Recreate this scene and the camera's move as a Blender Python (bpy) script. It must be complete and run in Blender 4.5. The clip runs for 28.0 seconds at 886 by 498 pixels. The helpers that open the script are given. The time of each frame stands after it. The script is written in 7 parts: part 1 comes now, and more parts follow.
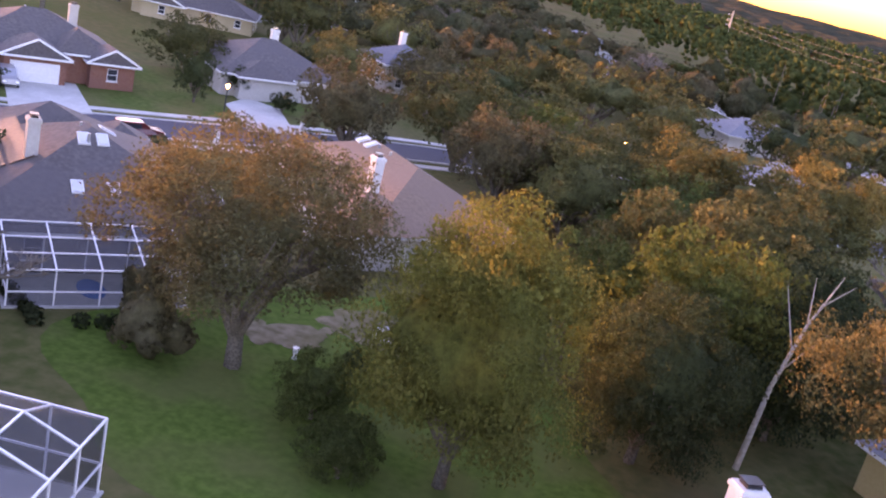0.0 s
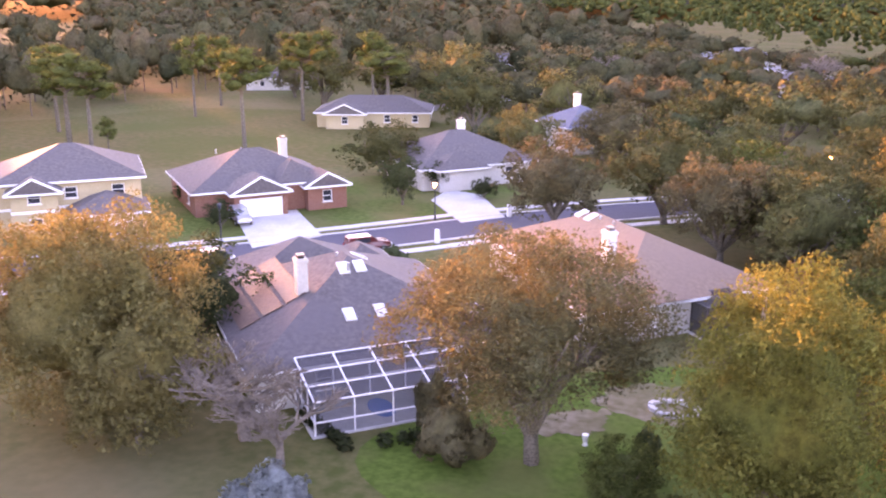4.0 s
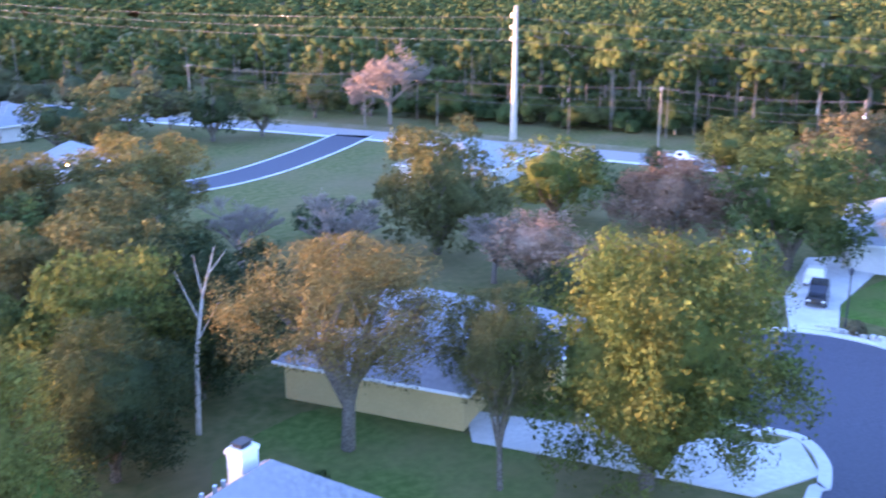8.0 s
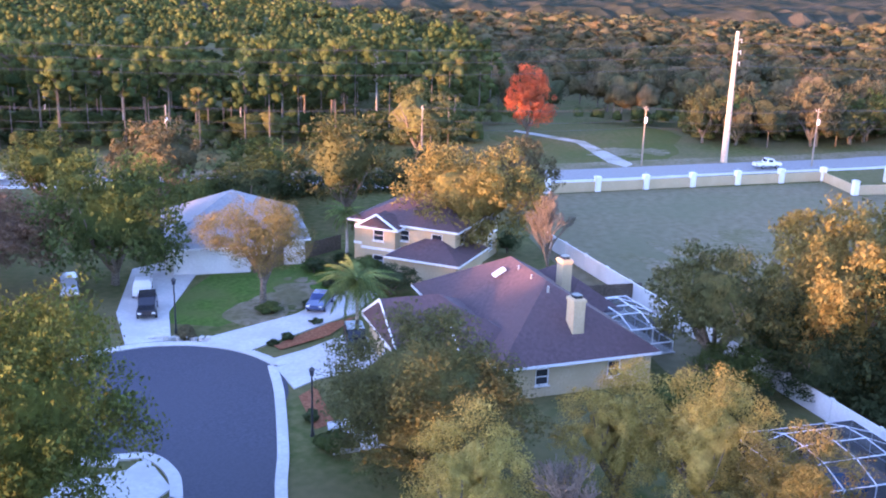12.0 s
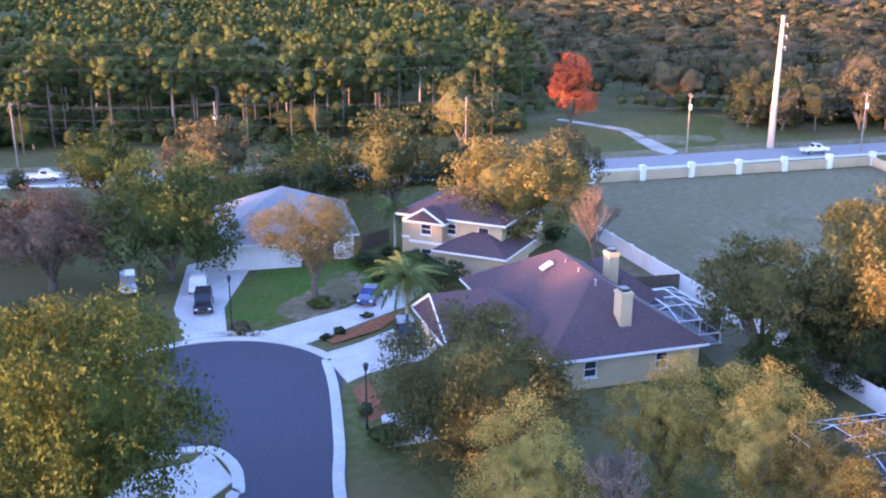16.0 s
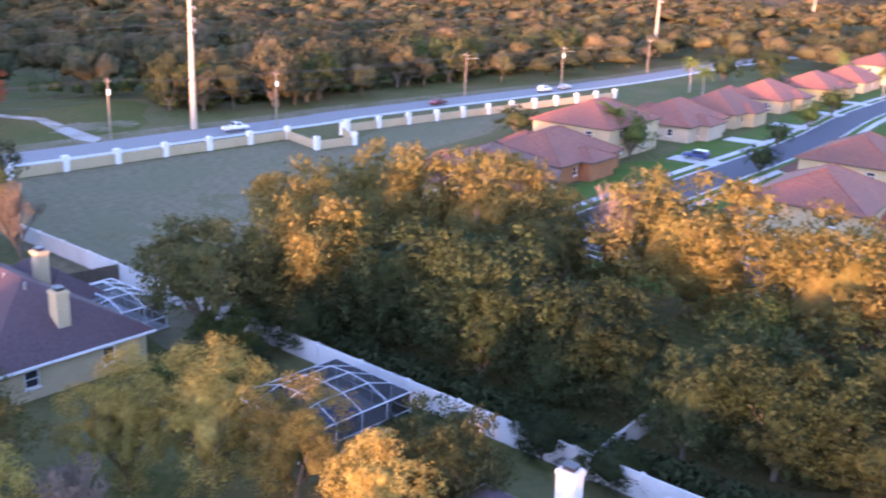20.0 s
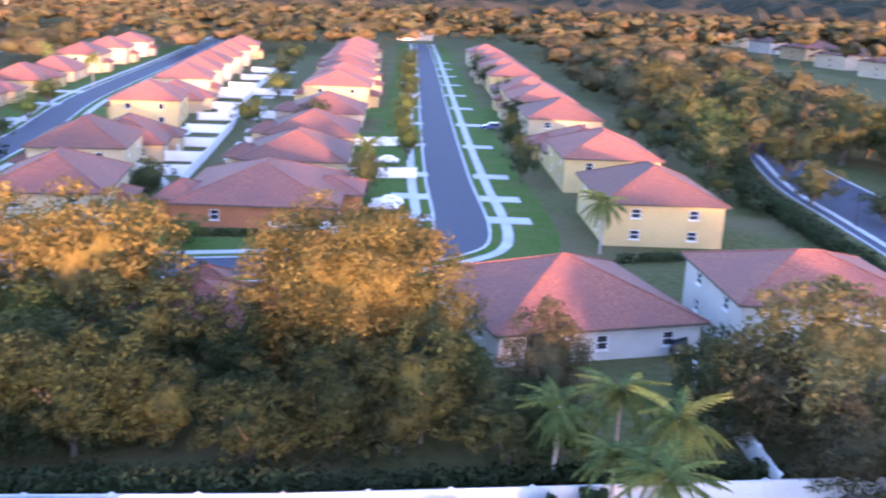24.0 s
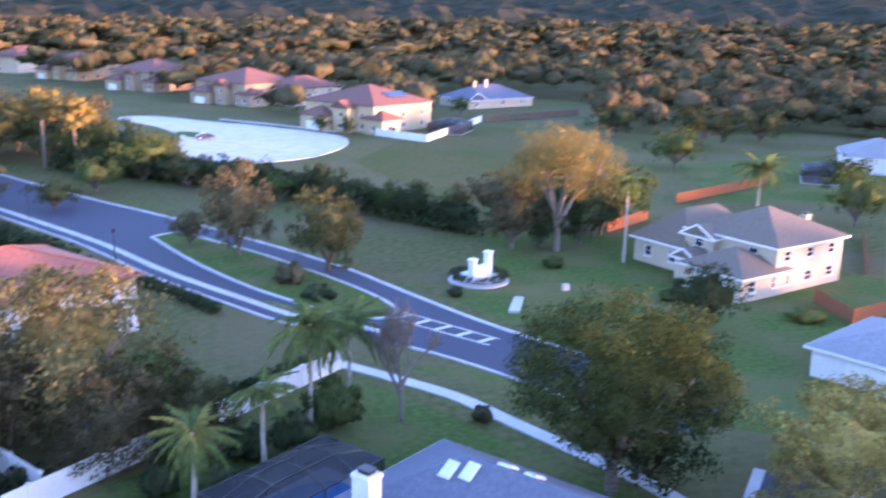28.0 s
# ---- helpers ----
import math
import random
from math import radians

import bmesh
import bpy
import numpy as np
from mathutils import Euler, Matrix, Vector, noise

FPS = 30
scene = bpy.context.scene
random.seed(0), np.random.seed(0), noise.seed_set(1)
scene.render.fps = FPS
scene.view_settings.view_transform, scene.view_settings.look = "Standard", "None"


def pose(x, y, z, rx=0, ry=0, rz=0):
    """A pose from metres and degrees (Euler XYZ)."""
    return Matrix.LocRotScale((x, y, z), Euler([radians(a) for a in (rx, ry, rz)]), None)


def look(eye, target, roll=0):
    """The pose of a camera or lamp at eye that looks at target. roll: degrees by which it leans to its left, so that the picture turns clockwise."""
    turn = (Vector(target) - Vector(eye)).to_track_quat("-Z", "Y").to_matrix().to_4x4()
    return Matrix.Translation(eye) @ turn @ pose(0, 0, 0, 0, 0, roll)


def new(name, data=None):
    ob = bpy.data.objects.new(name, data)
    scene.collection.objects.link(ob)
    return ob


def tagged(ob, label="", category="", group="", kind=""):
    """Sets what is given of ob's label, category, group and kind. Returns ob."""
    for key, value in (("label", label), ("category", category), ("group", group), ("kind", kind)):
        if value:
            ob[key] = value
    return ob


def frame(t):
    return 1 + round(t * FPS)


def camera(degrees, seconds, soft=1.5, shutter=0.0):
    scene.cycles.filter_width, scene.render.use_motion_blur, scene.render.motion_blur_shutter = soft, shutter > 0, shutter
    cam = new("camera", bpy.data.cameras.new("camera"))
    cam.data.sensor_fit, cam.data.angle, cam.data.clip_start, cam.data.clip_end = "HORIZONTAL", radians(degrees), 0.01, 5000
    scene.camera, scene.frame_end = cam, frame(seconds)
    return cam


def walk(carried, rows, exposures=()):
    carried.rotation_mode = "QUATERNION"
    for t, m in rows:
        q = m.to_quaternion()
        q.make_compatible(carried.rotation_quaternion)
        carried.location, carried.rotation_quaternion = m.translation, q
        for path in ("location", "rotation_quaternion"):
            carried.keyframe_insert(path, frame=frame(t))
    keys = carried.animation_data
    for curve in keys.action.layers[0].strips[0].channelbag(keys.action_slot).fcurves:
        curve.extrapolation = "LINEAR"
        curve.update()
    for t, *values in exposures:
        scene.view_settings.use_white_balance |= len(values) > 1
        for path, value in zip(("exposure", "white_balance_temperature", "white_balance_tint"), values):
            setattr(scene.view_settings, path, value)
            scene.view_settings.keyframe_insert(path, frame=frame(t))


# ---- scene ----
cam = camera(49.9, 28.0, 2.0, 0.5)

PATH = [
    (0, (-0.52, 1.647, 23.859), (-0.986, 3.497, 23.257), 13.6),
    (0.5, (-1.245, 1.923, 23.991), (-1.716, 3.782, 23.425), 14.8),
    (1, (-2.146, 1.885, 24.1), (-2.717, 3.727, 23.57), 7.4),
    (1.5, (-2.946, 1.582, 24.224), (-3.654, 3.393, 23.757), -2.4),
    (2, (-3.25, 1.111, 24.426), (-3.999, 2.908, 23.968), -3.5),
    (2.5, (-3.555, 0.867, 24.798), (-4.249, 2.681, 24.32), 5.8),
    (4.5, (-4.904, -2.015, 26.186), (-5.74, -0.284, 25.633), -1.7),
    (5, (-4.657, -2.073, 26.431), (-5.321, -0.274, 25.862), -1.7),
    (5.5, (-4.85, -2.285, 26.715), (-5.162, -0.4, 26.123), -0.6),
    (6, (-5.019, -2.444, 26.788), (-5.031, -0.531, 26.204), 0.3),
    (6.5, (-5.107, -2.649, 27.049), (-4.814, -0.759, 26.464), 0.8),
    (7, (-5.155, -2.694, 27.379), (-4.636, -0.852, 26.797), 0.9),
    (7.5, (-5.417, -3.033, 27.895), (-4.71, -1.253, 27.32), 0.8),
    (8, (-5.5, -3.185, 28.193), (-4.622, -1.473, 27.645), 0.1),
    (8.5, (-5.52, -3.245, 28.496), (-4.483, -1.625, 27.948), -0.4),
    (9, (-5.682, -3.539, 28.811), (-4.474, -2.046, 28.251), -0.1),
    (9.5, (-5.648, -3.475, 29.092), (-4.292, -2.116, 28.532), -0.4),
    (10, (-5.595, -3.697, 29.429), (-4.127, -2.462, 28.865), -1.2),
    (10.5, (-5.386, -3.902, 29.901), (-3.803, -2.819, 29.333), 0.6),
    (11, (-5.165, -4.116, 30.414), (-3.472, -3.213, 29.85), 1.1),
    (11.5, (-5.081, -4.308, 30.811), (-3.316, -3.548, 30.257), 1.2),
    (12, (-5.069, -4.407, 31.109), (-3.297, -3.656, 30.563), 1.7),
    (12.5, (-5.176, -4.512, 31.402), (-3.404, -3.766, 30.848), 1.4),
    (14.5, (-5.766, -4.496, 32.161), (-4.038, -3.689, 31.557), -0.8),
    (15, (-6.002, -4.393, 32.224), (-4.285, -3.549, 31.641), -1.2),
    (15.5, (-6.109, -4.335, 32.266), (-4.39, -3.485, 31.699), -1.0),
    (16, (-6.313, -4.459, 32.22), (-4.586, -3.63, 31.645), 0.2),
    (16.5, (-6.334, -4.478, 32.393), (-4.601, -3.67, 31.807), -0.0),
    (17, (-6.608, -4.629, 32.315), (-4.864, -3.834, 31.745), 0.2),
    (17.5, (-6.679, -4.729, 32.35), (-4.93, -3.947, 31.775), 0.5),
    (18, (-6.479, -5.126, 32.223), (-4.691, -4.438, 31.648), 0.9),
    (18.5, (-6.14, -5.49, 32.039), (-4.261, -5.124, 31.459), 1.2),
    (19, (-6.541, -5.418, 31.96), (-4.63, -5.294, 31.385), 1.8),
    (19.5, (-6.052, -5.188, 32.291), (-4.139, -5.269, 31.712), 2.1),
    (20, (-6.176, -5.215, 32.286), (-4.283, -5.492, 31.703), 2.4),
    (20.5, (-6.053, -5.444, 32.181), (-4.184, -5.89, 31.626), 1.8),
    (21, (-5.838, -5.348, 32.029), (-4.026, -5.973, 31.457), 1.7),
    (21.5, (-5.883, -5.36, 31.979), (-4.14, -6.164, 31.418), 1.8),
    (23.5, (-7.426, -4.693, 31.138), (-6.101, -6.087, 30.591), 2.3),
    (24, (-7.439, -4.239, 31.122), (-6.279, -5.781, 30.595), 2.6),
    (24.5, (-7.394, -3.787, 31.127), (-6.415, -5.451, 30.606), 2.4),
    (25, (-7.223, -3.529, 31.127), (-6.443, -5.296, 30.607), 2.9),
    (25.5, (-6.834, -3.576, 30.97), (-6.26, -5.422, 30.459), 3.0),
    (26, (-6.552, -3.477, 30.787), (-6.163, -5.374, 30.285), 2.0),
    (26.5, (-6.266, -3.495, 30.703), (-6.06, -5.418, 30.194), 1.6),
    (27, (-6.015, -3.308, 30.654), (-6.019, -5.197, 29.997), 1.3),
    (27.5, (-5.57, -3.766, 30.764), (-5.769, -5.669, 30.181), 1.3),
    (28, (-5.29, -3.213, 30.683), (-5.687, -5.113, 30.2), 1.1),
]
EXPOSURES = [
    (0, 4.42, 10070, 69), (1, 5.02, 10810, 75), (2, 5.27, 11660, 76), (5, 5.32, 11660, 75), (5.5, 5.02, 9750, 67), (6, 4.62, 7740, 57), (7, 4.72, 6890, 51), (8, 5.17, 6470, 45), (9.5, 5.22, 6570, 45),
    (11, 5.07, 7000, 49), (12.5, 4.72, 7100, 50), (17, 4.65, 7160, 50), (20, 4.52, 7530, 51), (24, 4.62, 7000, 49), (25.5, 4.57, 6840, 49), (27, 4.45, 6840, 56), (28, 4.62, 6730, 50),
]
walk(cam, [(t, look(eye, target, roll)) for t, eye, target, roll in PATH], EXPOSURES)

# ---- world and sun ----
SUN_YAW, SUN_UP = 57.0, 2.7
sky_world = bpy.data.worlds.new("sky")
scene.world = sky_world
sky_world.use_nodes = True
wn = sky_world.node_tree.nodes
sky = wn.new("ShaderNodeTexSky")
sky.sky_type = "NISHITA"
sky.sun_disc = False
sky.sun_elevation = radians(SUN_UP)
sky.sun_rotation = radians(-SUN_YAW)
sky.air_density, sky.dust_density, sky.ozone_density = 1.0, 0.5, 3.2
wn["Background"].inputs["Strength"].default_value = 0.15
sky_world.node_tree.links.new(sky.outputs[0], wn["Background"].inputs["Color"])
sun = new("sun", bpy.data.lights.new("sun", "SUN"))
sun.data.energy, sun.data.angle, sun.data.color = 0.95, radians(3.0), (1.0, 0.6, 0.34)
sun_way = Vector((-math.sin(radians(SUN_YAW)), math.cos(radians(SUN_YAW)), math.tan(radians(SUN_UP))))
sun.matrix_world = look((0, 0, 200) , Vector((0, 0, 200)) - sun_way)


# ---- materials ----
def shader(name):
    m = bpy.data.materials.new(name)
    m.use_nodes = True
    return m, m.node_tree.nodes, m.node_tree.links, m.node_tree.nodes["Principled BSDF"]


def surface(name, a, b, scale=2.0, rough=0.8, bump=0.3, metal=0.0, big=0.15, c=None, islands=0.0, objects=0.0):
    """A surface of colour a, grained with b at the given scale per metre, with broad patches of c."""
    m, n, l, out = shader(name)
    at = n.new("ShaderNodeTexCoord")
    geo = n.new("ShaderNodeNewGeometry")
    fine, broad = n.new("ShaderNodeTexNoise"), n.new("ShaderNodeTexNoise")
    fine.inputs["Scale"].default_value, fine.inputs["Detail"].default_value = scale, 6
    broad.inputs["Scale"].default_value, broad.inputs["Detail"].default_value = big, 4
    l.new(geo.outputs["Position"], fine.inputs["Vector"])
    l.new(geo.outputs["Position"], broad.inputs["Vector"])
    ramp = n.new("ShaderNodeValToRGB")
    ramp.color_ramp.elements[0].position, ramp.color_ramp.elements[1].position = 0.36, 0.66
    ramp.color_ramp.elements[0].color, ramp.color_ramp.elements[1].color = (*a, 1), (*b, 1)
    l.new(fine.outputs["Fac"], ramp.inputs["Fac"])
    mix = n.new("ShaderNodeMix")
    mix.data_type = "RGBA"
    mask = n.new("ShaderNodeMapRange")
    mask.inputs["From Min"].default_value, mask.inputs["From Max"].default_value = 0.42, 0.64
    l.new(broad.outputs["Fac"], mask.inputs["Value"])
    mask.inputs["To Max"].default_value = 0.75 if c else 0.0
    l.new(mask.outputs[0], mix.inputs["Factor"])
    l.new(ramp.outputs["Color"], mix.inputs["A"])
    mix.inputs["B"].default_value = (*(c or a), 1)
    last = mix.outputs["Result"]
    if islands or objects:
        hsv = n.new("ShaderNodeHueSaturation")
        spread = n.new("ShaderNodeMapRange")
        if islands:
            l.new(geo.outputs["Random Per Island"], spread.inputs["Value"])
        else:
            l.new(n.new("ShaderNodeObjectInfo").outputs["Random"], spread.inputs["Value"])
        k = islands or objects
        spread.inputs["To Min"].default_value, spread.inputs["To Max"].default_value = 1 - k, 1 + k
        l.new(spread.outputs[0], hsv.inputs["Value"])
        l.new(last, hsv.inputs["Color"])
        last = hsv.outputs["Color"]
    l.new(last, out.inputs["Base Color"])
    out.inputs["Roughness"].default_value, out.inputs["Metallic"].default_value = rough, metal
    out.inputs["Specular IOR Level"].default_value = 0.04 if rough > 0.9 else 0.3
    if bump:
        bm_node = n.new("ShaderNodeBump")
        bm_node.inputs["Strength"].default_value, bm_node.inputs["Distance"].default_value = bump, 0.03
        l.new(fine.outputs["Fac"], bm_node.inputs["Height"])
        l.new(bm_node.outputs[0], out.inputs["Normal"])
    return m


def foliage(name, dark, light, autumn=None, share=0.0, glow=0.3):
    """Leaves: colour varies leaf by leaf, clump by clump and tree by tree; light passes through them."""
    dark, light = [tuple(1.45 * v for v in q) for q in (dark, light)]
    autumn = tuple(1.2 * v for v in autumn or light)
    m, n, l, out = shader(name)
    geo, info = n.new("ShaderNodeNewGeometry"), n.new("ShaderNodeObjectInfo")
    mix = n.new("ShaderNodeMix")
    mix.data_type = "RGBA"
    mix.inputs["A"].default_value, mix.inputs["B"].default_value = (*dark, 1), (*light, 1)
    each = n.new("ShaderNodeMapRange")
    each.inputs["To Min"].default_value, each.inputs["To Max"].default_value = 0.2, 0.85
    l.new(geo.outputs["Random Per Island"], each.inputs["Value"])
    l.new(each.outputs[0], mix.inputs["Factor"])
    tex = n.new("ShaderNodeTexNoise")
    tex.inputs["Scale"].default_value, tex.inputs["Detail"].default_value = 0.35, 3
    l.new(geo.outputs["Position"], tex.inputs["Vector"])
    mask = n.new("ShaderNodeMapRange")
    mask.inputs["From Min"].default_value, mask.inputs["From Max"].default_value = 0.45, 0.68
    mask.inputs["To Max"].default_value = share
    l.new(tex.outputs["Fac"], mask.inputs["Value"])
    turn = n.new("ShaderNodeMix")
    turn.data_type = "RGBA"
    turn.inputs["B"].default_value = (*(autumn or light), 1)
    l.new(mask.outputs[0], turn.inputs["Factor"])
    l.new(mix.outputs["Result"], turn.inputs["A"])
    hsv = n.new("ShaderNodeHueSaturation")
    spread = n.new("ShaderNodeMapRange")
    spread.inputs["To Min"].default_value, spread.inputs["To Max"].default_value = 0.8, 1.25
    l.new(info.outputs["Random"], spread.inputs["Value"])
    grain = n.new("ShaderNodeTexNoise")
    grain.inputs["Scale"].default_value, grain.inputs["Detail"].default_value, grain.inputs["Roughness"].default_value = 2.0, 6, 0.75
    l.new(geo.outputs["Position"], grain.inputs["Vector"])
    tone = n.new("ShaderNodeMapRange")
    tone.inputs["From Min"].default_value, tone.inputs["From Max"].default_value = 0.3, 0.7
    tone.inputs["To Min"].default_value, tone.inputs["To Max"].default_value = 0.5, 1.45
    l.new(grain.outputs["Fac"], tone.inputs["Value"])
    both_tones = n.new("ShaderNodeMath")
    both_tones.operation = "MULTIPLY"
    l.new(spread.outputs[0], both_tones.inputs[0])
    l.new(tone.outputs[0], both_tones.inputs[1])
    l.new(both_tones.outputs[0], hsv.inputs["Value"])
    relief = n.new("ShaderNodeBump")
    relief.inputs["Strength"].default_value, relief.inputs["Distance"].default_value = 0.7, 0.3
    l.new(grain.outputs["Fac"], relief.inputs["Height"])
    l.new(relief.outputs[0], out.inputs["Normal"])
    l.new(turn.outputs["Result"], hsv.inputs["Color"])
    l.new(hsv.outputs["Color"], out.inputs["Base Color"])
    out.inputs["Roughness"].default_value = 0.85
    out.inputs["Specular IOR Level"].default_value = 0.06
    thin = n.new("ShaderNodeBsdfTranslucent")
    l.new(hsv.outputs["Color"], thin.inputs["Color"])
    both = n.new("ShaderNodeMixShader")
    both.inputs[0].default_value = glow
    l.new(out.outputs[0], both.inputs[1])
    l.new(thin.outputs[0], both.inputs[2])
    l.new(both.outputs[0], n["Material Output"].inputs["Surface"])
    return m


def woodland(name, colours, size):
    """Far woods: each crown takes one of the colours by where it stands."""
    m, n, l, out = shader(name)
    geo = n.new("ShaderNodeNewGeometry")
    cell = n.new("ShaderNodeTexNoise")
    cell.inputs["Scale"].default_value, cell.inputs["Detail"].default_value = 1 / size, 2
    l.new(geo.outputs["Position"], cell.inputs["Vector"])
    ramp = n.new("ShaderNodeValToRGB")
    ramp.color_ramp.elements[0].position, ramp.color_ramp.elements[1].position = 0.3, 0.72
    for k, tint in enumerate(colours):
        spot = ramp.color_ramp.elements[k] if k < 2 else ramp.color_ramp.elements.new(0.5)
        spot.color = (*tint, 1)
    for k, spot in enumerate(ramp.color_ramp.elements):
        spot.position = 0.34 + 0.34 * k / (len(colours) - 1)
        spot.color = (*colours[k], 1)
    l.new(cell.outputs["Fac"], ramp.inputs["Fac"])
    hsv = n.new("ShaderNodeHueSaturation")
    spread = n.new("ShaderNodeMapRange")
    spread.inputs["To Min"].default_value, spread.inputs["To Max"].default_value = 0.75, 1.2
    l.new(geo.outputs["Random Per Island"], spread.inputs["Value"])
    grain = n.new("ShaderNodeTexNoise")
    grain.inputs["Scale"].default_value, grain.inputs["Detail"].default_value, grain.inputs["Roughness"].default_value = 1.1, 6, 0.75
    l.new(geo.outputs["Position"], grain.inputs["Vector"])
    tone = n.new("ShaderNodeMapRange")
    tone.inputs["From Min"].default_value, tone.inputs["From Max"].default_value = 0.3, 0.7
    tone.inputs["To Min"].default_value, tone.inputs["To Max"].default_value = 0.6, 1.35
    l.new(grain.outputs["Fac"], tone.inputs["Value"])
    both_tones = n.new("ShaderNodeMath")
    both_tones.operation = "MULTIPLY"
    l.new(spread.outputs[0], both_tones.inputs[0])
    l.new(tone.outputs[0], both_tones.inputs[1])
    l.new(both_tones.outputs[0], hsv.inputs["Value"])
    relief = n.new("ShaderNodeBump")
    relief.inputs["Strength"].default_value, relief.inputs["Distance"].default_value = 0.9, 0.9
    l.new(grain.outputs["Fac"], relief.inputs["Height"])
    l.new(relief.outputs[0], out.inputs["Normal"])
    l.new(ramp.outputs["Color"], hsv.inputs["Color"])
    l.new(hsv.outputs["Color"], out.inputs["Base Color"])
    out.inputs["Roughness"].default_value = 0.8
    out.inputs["Specular IOR Level"].default_value = 0.0
    return m


def glassy(name, tint, rough=0.05):
    m, n, l, out = shader(name)
    out.inputs["Base Color"].default_value = (*tint, 1)
    out.inputs["Roughness"].default_value = rough
    out.inputs["IOR"].default_value = 1.5
    return m


def paint(name, tint, rough=0.3, metal=0.0):
    m, n, l, out = shader(name)
    out.inputs["Base Color"].default_value = (*tint, 1)
    out.inputs["Roughness"].default_value, out.inputs["Metallic"].default_value = rough, metal
    out.inputs["Coat Weight"].default_value = 0.3
    return m


def lampglow(name, tint, power):
    m, n, l, out = shader(name)
    out.inputs["Base Color"].default_value = (*tint, 1)
    out.inputs["Emission Color"].default_value = (*tint, 1)
    out.inputs["Emission Strength"].default_value = power
    return m


def netting(name, tint, cover):
    """Insect screen: a fine weave that hides the given share of what lies behind it."""
    m, n, l, out = shader(name)
    out.inputs["Base Color"].default_value = (*tint, 1)
    out.inputs["Roughness"].default_value = 0.7
    clear = n.new("ShaderNodeBsdfTransparent")
    both = n.new("ShaderNodeMixShader")
    both.inputs[0].default_value = cover
    l.new(clear.outputs[0], both.inputs[1])
    l.new(out.outputs[0], both.inputs[2])
    l.new(both.outputs[0], n["Material Output"].inputs["Surface"])
    return m


def roofing(name, a, b, course, groove=0.5, c=None):
    """Shingles or tiles: courses up the slope, with grain and weathered patches."""
    m = surface(name, a, b, 3.0, 0.85, 0.0, 0.0, 0.25, c)
    n, l, out = m.node_tree.nodes, m.node_tree.links, m.node_tree.nodes["Principled BSDF"]
    at = n.new("ShaderNodeTexCoord")
    wave = n.new("ShaderNodeTexWave")
    wave.bands_direction = "Z"
    wave.wave_profile = "SAW"
    wave.inputs["Scale"].default_value = 1 / course / 2
    wave.inputs["Distortion"].default_value = 0.6
    l.new(at.outputs["Object"], wave.inputs["Vector"])
    bump_node = n.new("ShaderNodeBump")
    bump_node.inputs["Strength"].default_value, bump_node.inputs["Distance"].default_value = groove, 0.04
    l.new(wave.outputs["Fac"], bump_node.inputs["Height"])
    l.new(bump_node.outputs[0], out.inputs["Normal"])
    return m


GRASS = surface("dry_grass", (0.068, 0.086, 0.026), (0.135, 0.12, 0.05), 1.1, 0.95, 0.6, 0, 0.06, (0.15, 0.115, 0.06))
LAWN = surface("green_lawn", (0.05, 0.092, 0.022), (0.09, 0.13, 0.036), 1.6, 0.95, 0.6, 0, 0.12, (0.14, 0.122, 0.052))
LAWN_RICH = surface("rich_lawn", (0.04, 0.098, 0.018), (0.074, 0.142, 0.03), 2.0, 0.95, 0.5, 0, 0.2, (0.1, 0.118, 0.038))
FIELD = surface("fallow_field", (0.145, 0.12, 0.07), (0.2, 0.16, 0.1), 0.8, 0.95, 0.5, 0, 0.05, (0.135, 0.13, 0.07))
BARE = surface("bare_sandy_soil", (0.24, 0.19, 0.13), (0.13, 0.11, 0.06), 1.4, 0.95, 0.4, 0, 0.2, (0.12, 0.11, 0.05))
MEADOW = surface("brown_meadow", (0.085, 0.085, 0.028), (0.14, 0.105, 0.046), 0.9, 0.95, 0.5, 0, 0.05, (0.07, 0.088, 0.022))
SAND = surface("pale_sand", (0.34, 0.31, 0.27), (0.42, 0.39, 0.35), 2, 0.95, 0.3, 0, 0.2, (0.2, 0.17, 0.11))
MULCH = surface("red_mulch", (0.22, 0.07, 0.035), (0.34, 0.13, 0.07), 4, 0.95, 0.6)
ASPHALT = surface("dark_asphalt", (0.042, 0.046, 0.064), (0.062, 0.066, 0.088), 5, 0.8, 0.2, 0, 0.08, (0.054, 0.057, 0.076))
HIGHWAY = surface("worn_asphalt", (0.19, 0.18, 0.18), (0.25, 0.24, 0.235), 3, 0.85, 0.2, 0, 0.06, (0.22, 0.21, 0.2))
CONCRETE = surface("pale_concrete", (0.46, 0.45, 0.43), (0.55, 0.535, 0.515), 3, 0.85, 0.2, 0, 0.3, (0.4, 0.39, 0.37))
LINE = surface("road_paint", (0.6, 0.57, 0.5), (0.5, 0.45, 0.35), 3, 0.7, 0.1)
WHITEWALL = surface("white_stucco", (0.66, 0.65, 0.63), (0.74, 0.73, 0.71), 5, 0.8, 0.2, 0, 0.4, (0.6, 0.58, 0.55))
CREAM = surface("cream_stucco", (0.5, 0.37, 0.23), (0.55, 0.42, 0.27), 5, 0.85, 0.2, 0, 0.4, (0.46, 0.35, 0.21))
# tan stucco of the southern row, its shade put into a darker colour
TAN_SHADED = surface("shaded_tan_stucco", (0.36, 0.25, 0.17), (0.42, 0.3, 0.2), 5, 0.85, 0.2, 0, 0.4, (0.33, 0.23, 0.16))
YELLOW = surface("yellow_stucco", (0.6, 0.4, 0.18), (0.64, 0.44, 0.21), 5, 0.85, 0.2, 0, 0.4, (0.55, 0.37, 0.17))
